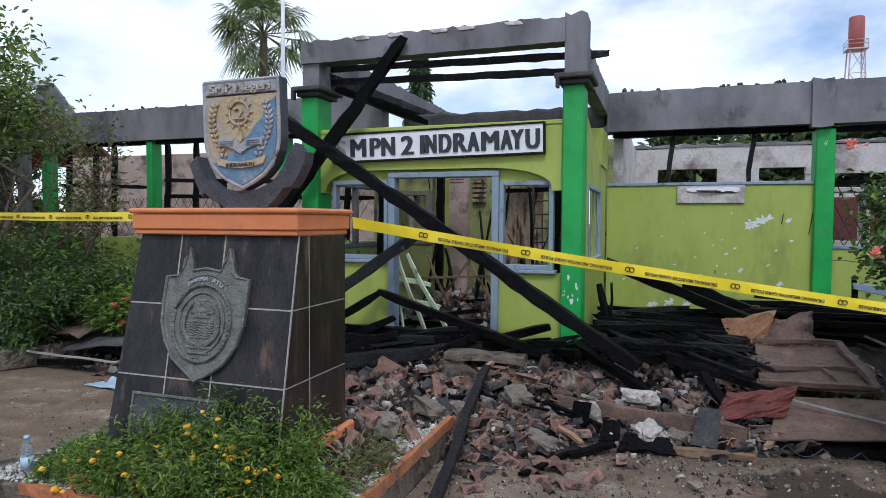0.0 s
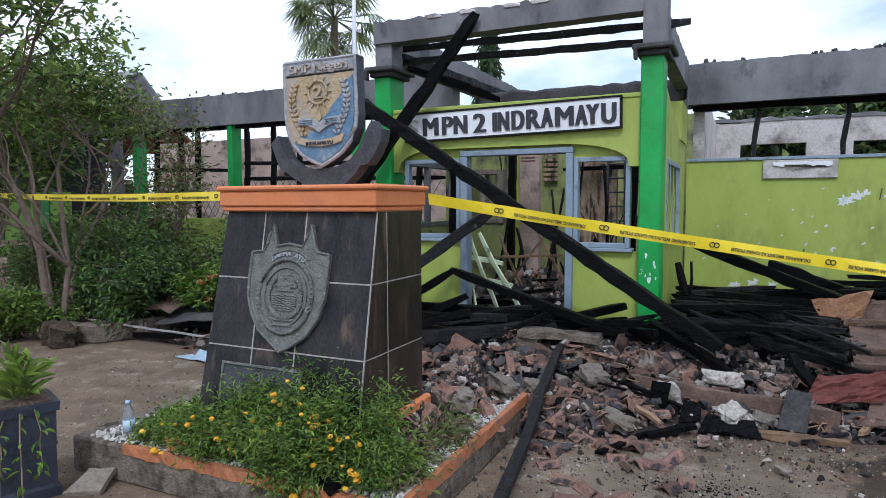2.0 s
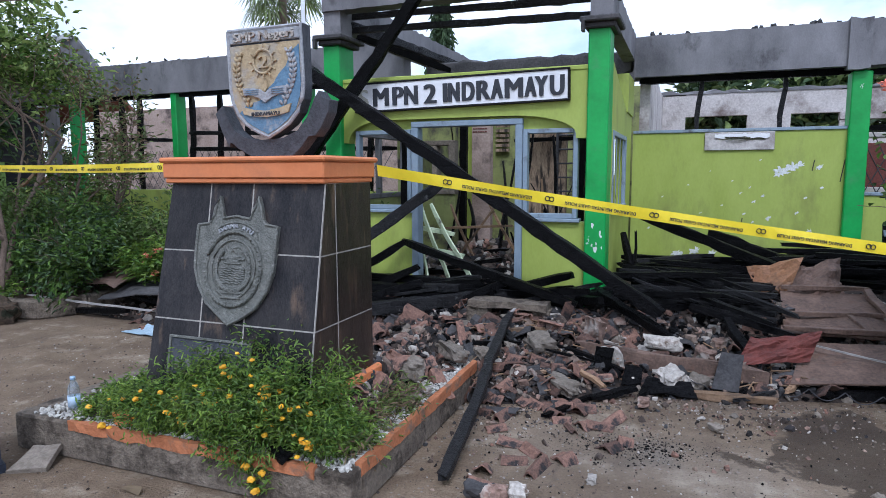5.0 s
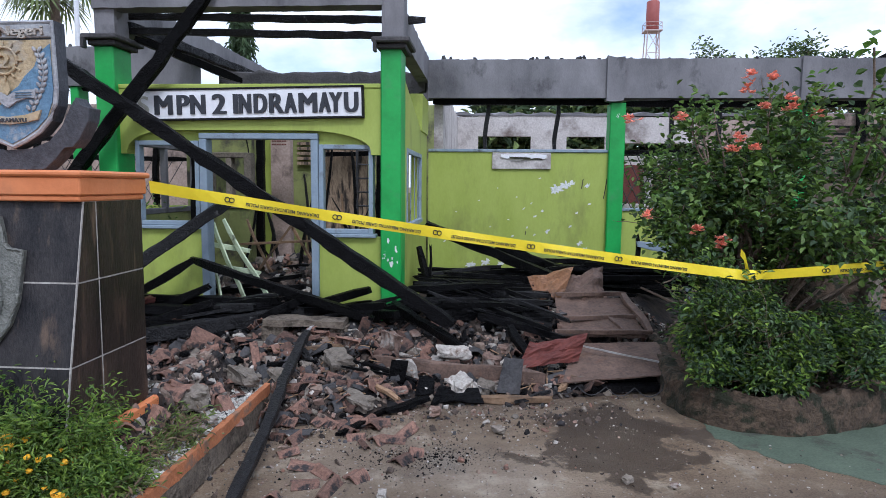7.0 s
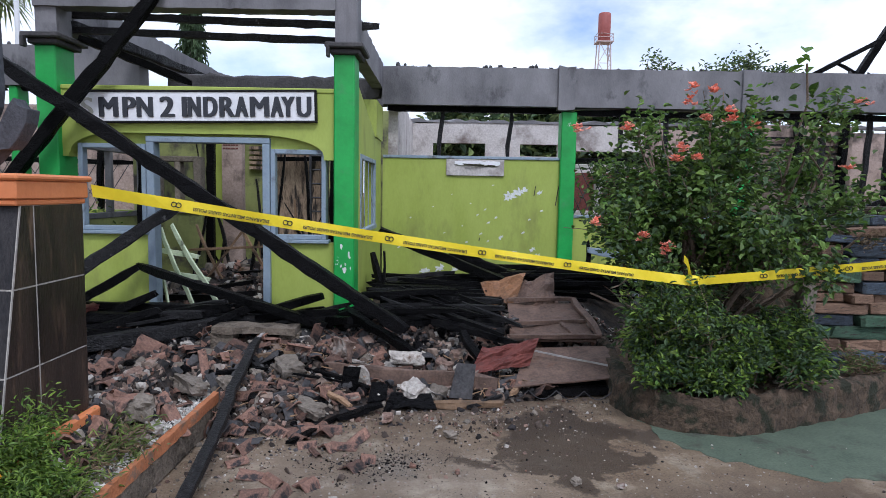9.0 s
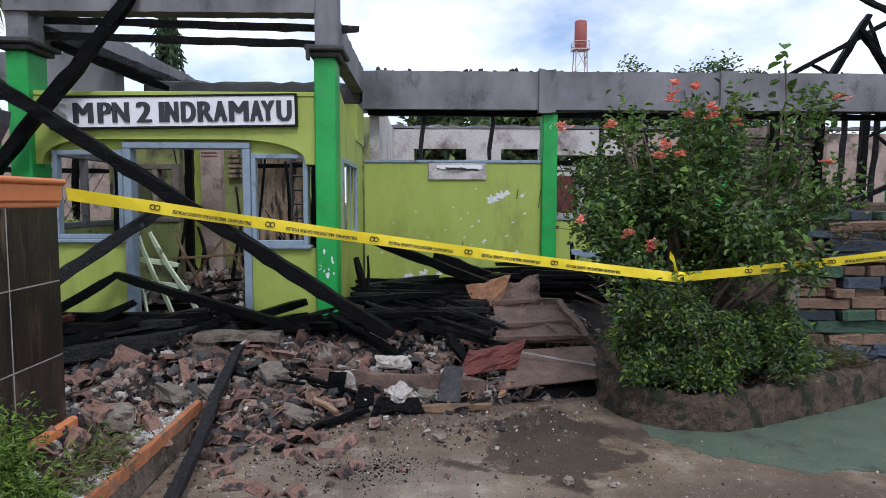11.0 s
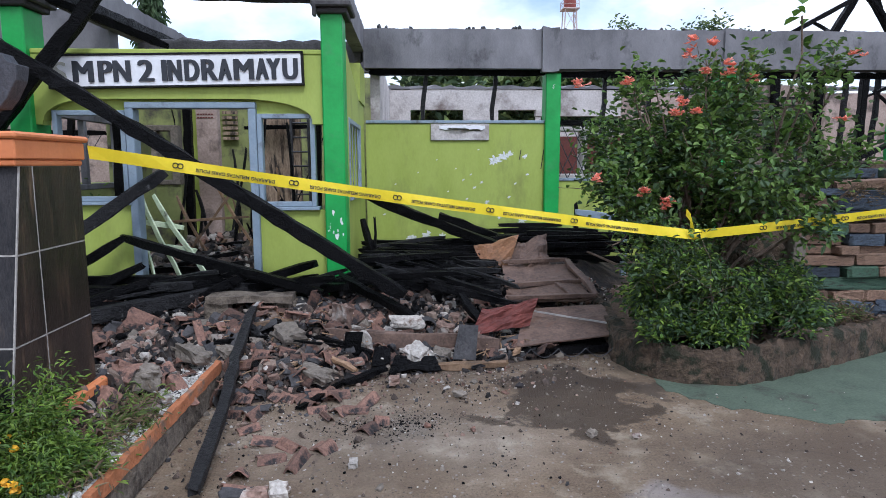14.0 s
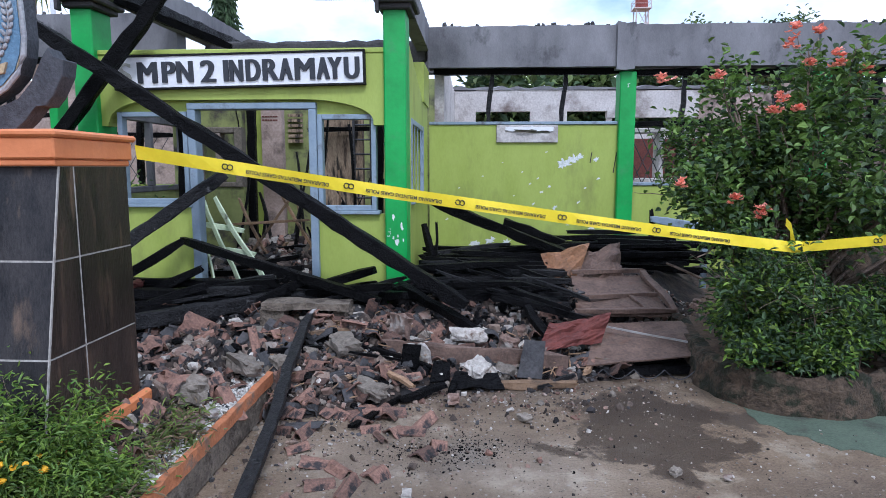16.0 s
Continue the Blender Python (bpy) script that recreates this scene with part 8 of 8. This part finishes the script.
# long outer twigs of the tree, hanging over the yard
twig_wood, twig_pts, twig_out = bmesh.new(), [], []
nrt = np.random.default_rng(77)
for p, q, sag in (((-6.6, 5.8, 3.7), (-3.35, 5.6, 4.25), 0.12), ((-6.5, 5.8, 3.3), (-4.5, 5.6, 3.80), 0.1), ((-6.5, 5.8, 3.1), (-4.1, 5.6, 3.42), 0.16), ((-6.6, 5.7, 3.9), (-4.9, 5.4, 4.3), 0.1), ((-6.4, 5.8, 2.8), (-4.75, 5.6, 3.1), 0.15)):
    p, q = Vector(p), Vector(q)
    line = [p.lerp(q, t / 10) + Vector((0, 0.05 * math.sin(t * 1.7), sag * math.sin(t * math.pi / 10))) for t in range(11)]
    tube(twig_wood, line, [0.018 - 0.0014 * t for t in range(11)], 5)
    for t in range(2, 11):
        for _ in range(3 if t < 6 else 5):
            twig_pts.append(line[t] + Vector((nrt.normal(0, 0.09), nrt.normal(0, 0.08), nrt.normal(-0.03, 0.07))))
            twig_out.append((0.4, -0.1, -0.3))
part("limb", twig_wood, M_BARK, yard_tree)
part_mesh("limb_leaves", leaves_mesh("limb_leaves", twig_pts, 0.16, 0.065, nrt, [M_LEAF_CROWN, M_LEAF_SHRUB], 0.4, twig_out), yard_tree, "hanging leaves on the outer twigs")
for i, (x0, x1, y0, y1, ln, n_, mats) in enumerate(((-5.8, -4.55, 6.1, 6.9, 0.52, 18, [M_LEAF_SHRUB, M_LEAF, M_LEAF_FAR]), (-4.4, -2.9, 6.7, 7.9, 0.50, 20, [M_LEAF_SHRUB, M_LEAF_OLIVE]), (-7.6, -5.4, 6.4, 8.0, 0.55, 28, [M_LEAF_SHRUB, M_LEAF_OLIVE]), (-3.3, -1.9, 7.4, 8.4, 0.5, 18, [M_LEAF, M_LEAF_OLIVE]))):
    bush("bush", "dense dark green bush by the burnt wing" if i else "dense light green bush under the tree", "bush", stems_in(r8, n_, x0, x1, y0, y1, 0.12, ln, 0.014, 0.35), 12, (0.082, 0.033), mats, 80 + i, 0.10, 2, 0.7, 0.15, 4, 0.78, keep=lambda p: noise.noise(p * 1.3) > -0.18)
bush("bush", "low leafy weeds growing at the tree's foot", "weeds", stems_in(r8, 12, -5.75, -5.2, 5.25, 5.55, 0.05, 0.26, 0.006, 0.45), 8, (0.075, 0.03), [M_LEAF_SHRUB, M_LEAF_LIGHT], 95, 0.06, 2, 0.7, 0.1, 3)
olive = bush("thin_shrub", "thin shrub with sparse olive leaves before the burnt wing", "shrub", [((-5.6, 6.9, 0.12), (0.2, 0.1, 1), 1.5, 0.03), ((-5.2, 7.0, 0.12), (0.4, 0.1, 1), 1.4, 0.03), ((-6.0, 7.2, 0.12), (-0.1, 0, 1), 1.6, 0.03)], 4, (0.09, 0.03), [M_LEAF_OLIVE, M_LEAF_DRY, M_LEAF_OLIVE], 88, 0.08, 3, 0.5, 0.2, 3, 0.66)
red_bush = bush("red_flowered_plant", "low plant with red blossoms behind the monument", "plant", stems_in(r8, 10, -3.9, -3.2, 6.3, 6.7, 0.3, 0.3, 0.008, 0.4), 8, (0.08, 0.03), [M_LEAF, M_LEAF_LIGHT], 89, 0.06, 2, 0.6, 0.1, 3)
blossoms(red_bush, [(-3.5, 6.3, 0.75), (-3.6, 6.25, 0.65), (-3.4, 6.3, 0.6), (-3.7, 6.3, 0.55), (-3.45, 6.2, 0.5)], 0.05, M_BLOSSOM, 90)

# ---- distance ----
far_house = empty("school_block", "far green walled school block with dark veranda and red roof", "building", (-35, 16, 0))
fm = Matrix.Translation((-46, 14.2, 0)) @ Matrix.Rotation(math.atan2(3.6, 17.0), 4, "Z")
# the wall's green is darkened to stand for shade
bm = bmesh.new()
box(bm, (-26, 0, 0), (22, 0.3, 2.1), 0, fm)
part("wall", bm, M_SHADED_GREEN, far_house, "green wall, its colour darkened for shade")
for i in range(-10, 9):
    bm = bmesh.new()
    box(bm, (0.8 + i * 2.5, -0.08, 0), (1.15 + i * 2.5, -0.002, 2.1), 0, fm)
    part("pilaster", bm, M_DEEP_GREEN, far_house, "dark green pilaster")
# back wall and posts carry the veranda's shade as a dark colour
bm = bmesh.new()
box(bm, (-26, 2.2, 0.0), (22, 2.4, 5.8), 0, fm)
part("veranda_back", bm, M_VERANDA_SHADE, far_house, "veranda back wall, coloured dark for shade")
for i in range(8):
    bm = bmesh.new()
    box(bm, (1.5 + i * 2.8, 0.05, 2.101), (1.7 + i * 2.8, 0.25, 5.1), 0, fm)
    part("veranda_post", bm, M_VERANDA_SHADE, far_house)
bm = bmesh.new()
across = fm @ Matrix(((0, 1, 0, -27), (1, 0, 0, 0), (0, 0, 1, 0), (0, 0, 0, 1)))
prism(bm, [(-1.6, 4.4), (-1.6, 4.55), (3.4, 7.1), (8.5, 4.55), (8.5, 4.4), (3.4, 6.9)], 50, across)
part("roof", bm, M_ROOFRED, far_house, "red tiled roof")
bm = bmesh.new()
bmesh.ops.create_grid(bm, x_segments=4, y_segments=4, size=1, matrix=Matrix.Translation((-27, 12.5, 0.006)) @ Matrix.Rotation(0.2, 4, "Z") @ Matrix.Diagonal((9, 1.4, 1, 1)))
thing("grass_strip", bm, M_GRASS, "strip of grass before the far school block", "grass", kind="structure")
nrg = np.random.default_rng(5)
gp = [(-27 + nrg.uniform(-9, 9), 12.5 + nrg.uniform(-1.6, 1.6), 0.0) for _ in range(5000)]
tagged(new("grass_blades", leaves_mesh("grass_blades", gp, 0.25, 0.03, nrg, M_GRASS, -1.0)), "short grass blades before the far block", "grass", kind="stuff")
spots = [(nrg.uniform(-16, -9), nrg.uniform(8.6, 10.2), 0.05, nrg.choice([0.08, 0.15, 0.3])) for _ in range(120)]
scattered_lumps("far_rubble", spots, [M_RUBBLE, M_TILE, M_ASH], "low rubble strip beside the wing's end", "rubble", 92)
for i in range(9):
    burnt((-12.5 + i * 0.35, 9.6, 0.1), (-10.6 + i * 0.32, 10.2, 1.7 - i * 0.1), 0.08, 0.06, M_WOOD, "scorched rafter of the collapsed roof end", "fallen_rafter")

# fan palm
palm = empty("fan_palm", "tall fan palm with drooping fronds behind the school", "palm", (-18.2, 30, 0))
bm = bmesh.new()
tube(bm, [(-18.2, 30, 0), (-18.1, 30, 5), (-18.15, 30, 11.6)], [0.28, 0.22, 0.2], 9)
part("trunk", bm, M_BARK, palm, smooth=True)
rp = random.Random(8)
for k in range(46):
    a, e = rp.uniform(0, 6.28), rp.uniform(-0.9, 1.2)
    d = Vector((math.cos(a) * math.cos(e), math.sin(a) * math.cos(e), math.sin(e)))
    L = rp.uniform(1.1, 1.6)
    L *= 1.25
    hub = Vector((-18.15, 30, 11.5)) + d * L
    s = d.cross(Vector((0, 0, 1))).normalized()
    u = s.cross(d)
    bm = bmesh.new()
    tube(bm, [(-18.15, 30, 11.5), hub], 0.03, 4)
    for j in range(17):
        b = math.radians(-105 + j * 13.1)
        f_ = (d * math.cos(b) + s * math.sin(b)).normalized()
        l = rp.uniform(1.1, 1.6)
        q = f_.cross(u).normalized() * 0.055
        tip = hub + f_ * l - Vector((0, 0, 0.5 * l))
        mid = hub + f_ * l * 0.55 - Vector((0, 0, 0.1 * l))
        v = [bm.verts.new(p) for p in (hub, mid + q, tip, mid - q)]
        bm.faces.new(v)
    part("frond", bm, M_LEAF_OLIVE, palm)

pole = empty("flag_pole", "slim white painted flag pole behind the school", "flag pole", (-6.5, 14, 0))
bm = bmesh.new()
tube(bm, [(-6.5, 14, 0), (-6.5, 14, 5), (-6.5, 14, 9)], [0.06, 0.05, 0.04], 10)
part("shaft", bm, M_WHITEPOLE, pole, smooth=True)

ashoka_pts, nra = [], np.random.default_rng(61)
col = empty("column_tree", "narrow drooping column-shaped tree behind the school", "tree", (-7.7, 26, 0))
for k in range(5200):
    z = nra.uniform(1.0, 9.2)
    r = 0.75 * (1 - ((z - 1.0) / 8.2) ** 3) * math.sqrt(nra.random()) + 0.05
    a = nra.uniform(0, 6.3)
    if noise.noise(Vector((math.cos(a) * 1.6, math.sin(a) * 1.6, z * 1.1))) > -0.12:
        ashoka_pts.append((-7.7 + r * math.cos(a), 26 + r * math.sin(a), z))
part_mesh("crown", leaves_mesh("crown", ashoka_pts, 0.42, 0.1, nra, M_LEAF_FAR, 1.0), col, "hanging dark leaves")
bm = bmesh.new()
tube(bm, [(-7.7, 26, 0), (-7.7, 26, 8.8)], [0.14, 0.03], 6)
part("trunk", bm, M_BARK, col)

for i, (x, y, h) in enumerate(((-15.5, 10.6, 5.2), (-20.5, 12.2, 6.0), (-26.0, 13.0, 6.6), (-32.0, 14.4, 6.8))):
    tree("yard_side_tree", [((x, y, 0), (0.05, 0, 1), h * 0.45, 0.09), ((x + 0.2, y, 1.2), (-0.5, 0.1, 1), h * 0.4, 0.06), ((x, y, 1.3), (0.6, 0.1, 1), h * 0.4, 0.06)], "dense dark green tree before the far school block", "tree", 9, (0.22, 0.11), [M_LEAF_FAR, M_LEAF, M_LEAF_FAR], 760 + i, 3, 0.6, 0.1, 3, 0.26, 0.64, keep=lambda p: p.z > 2.2)
r9 = random.Random(55)
for i, (x, y, h) in enumerate(((2.2, 19, 5.2), (3.4, 19.5, 6.0), (4.9, 20, 5.6), (6.4, 20, 5.2), (8.0, 21, 5.2), (10.2, 22, 5.4), (4.6, 24, 6.0), (12.5, 25, 4.4), (15, 26, 4.6), (25.5, 40, 7.2), (13.6, 23, 4.2), (9.2, 22, 3.4), (-37, 25, 9.5), (-42, 24, 9), (-50, 22, 9), (-58, 20, 9))):
    stem = [((x, y, 0), (r9.gauss(0, 0.15), 0, 1), h * 0.45, 0.07 * h / 3.5), ((x + 0.3, y, 0), (0.4, 0.1, 1), h * 0.42, 0.05 * h / 3.5)]
    tree("far_tree", stem, "leafy tree behind the burnt school", "tree", 9, (0.09 * h / 1.6, 0.05 * h / 1.6), [M_LEAF_FAR, M_LEAF_OLIVE], 700 + i, 3, 0.6, 0.1, 3, 0.09 * h / 2, 0.62)

for i, (x, h) in enumerate(((17.0, 11.2), (19.2, 10.6), (21.2, 11.1), (23.0, 10.3))):
    tree("far_tree", [((x, 40, 0), (0.0, 0, 1), h * 0.5, 0.16), ((x + 0.2, 40, h * 0.35), (0.3, 0.1, 1), h * 0.28, 0.08), ((x, 40, h * 0.4), (-0.3, 0.1, 1), h * 0.26, 0.08)], "airy leafy tree rising behind the wing", "tree", 7, (0.30, 0.15), [M_LEAF_FAR, M_LEAF_OLIVE], 780 + i, 3, 0.6, 0.1, 3, 0.30, 0.62, keep=lambda p: p.z > 6.5 and p.z < 11.8)

tower = empty("water_tower", "red water tank on a steel lattice tower far off", "water tower", (16.45, 60, 0))
bm = bmesh.new()
tube(bm, [(16.45, 60, 15.5), (16.45, 60, 15.6), (16.45, 60, 17.9), (16.45, 60, 18.0)], [0.5, 0.56, 0.56, 0.5], 20)
part("tank", bm, M_TANK, tower, "dark red cylindrical tank", smooth=True)
bm = bmesh.new()
box(bm, (15.7, 59.3, 15.36), (17.2, 60.7, 15.46))
for dx in (-0.7, 0.7):
    for dy in (-0.65, 0.65):
        tube(bm, [(16.45 + dx, 60 + dy, 15.46), (16.45 + dx, 60 + dy, 16.1)], 0.03, 4)
for z in (15.8, 16.1):
    for p, q in (((15.75, 59.35), (17.15, 59.35)), ((17.15, 59.35), (17.15, 60.65)), ((15.75, 59.35), (15.75, 60.65)), ((15.75, 60.65), (17.15, 60.65))):
        tube(bm, [(*p, z), (*q, z)], 0.025, 4)
part("platform", bm, M_STEEL, tower, "railed platform")
bm = bmesh.new()
for k in range(9):
    z0, z1 = 15.4 - k * 1.9, 15.4 - (k + 1) * 1.9
    w0, w1 = 0.5 + k * 0.07, 0.5 + (k + 1) * 0.07
    for sx, sy in ((-1, -1), (1, -1), (1, 1), (-1, 1)):
        tube(bm, [(16.45 + sx * w0, 60 + sy * w0, z0), (16.45 + sx * w1, 60 + sy * w1, max(z1, 0))], 0.055, 4)
    for s in (-1, 1):
        tube(bm, [(16.45 - s * w0, 60 - w0, z0), (16.45 + s * w1, 60 - w1, max(z1, 0))], 0.03, 4)
        tube(bm, [(16.45 + w0, 60 - s * w0, z0), (16.45 + w1, 60 + s * w1, max(z1, 0))], 0.03, 4)
    tube(bm, [(16.45 - w0, 60 - w0, z0), (16.45 + w0, 60 - w0, z0)], 0.03, 4)
part("lattice", bm, M_STEEL, tower, "steel lattice legs")
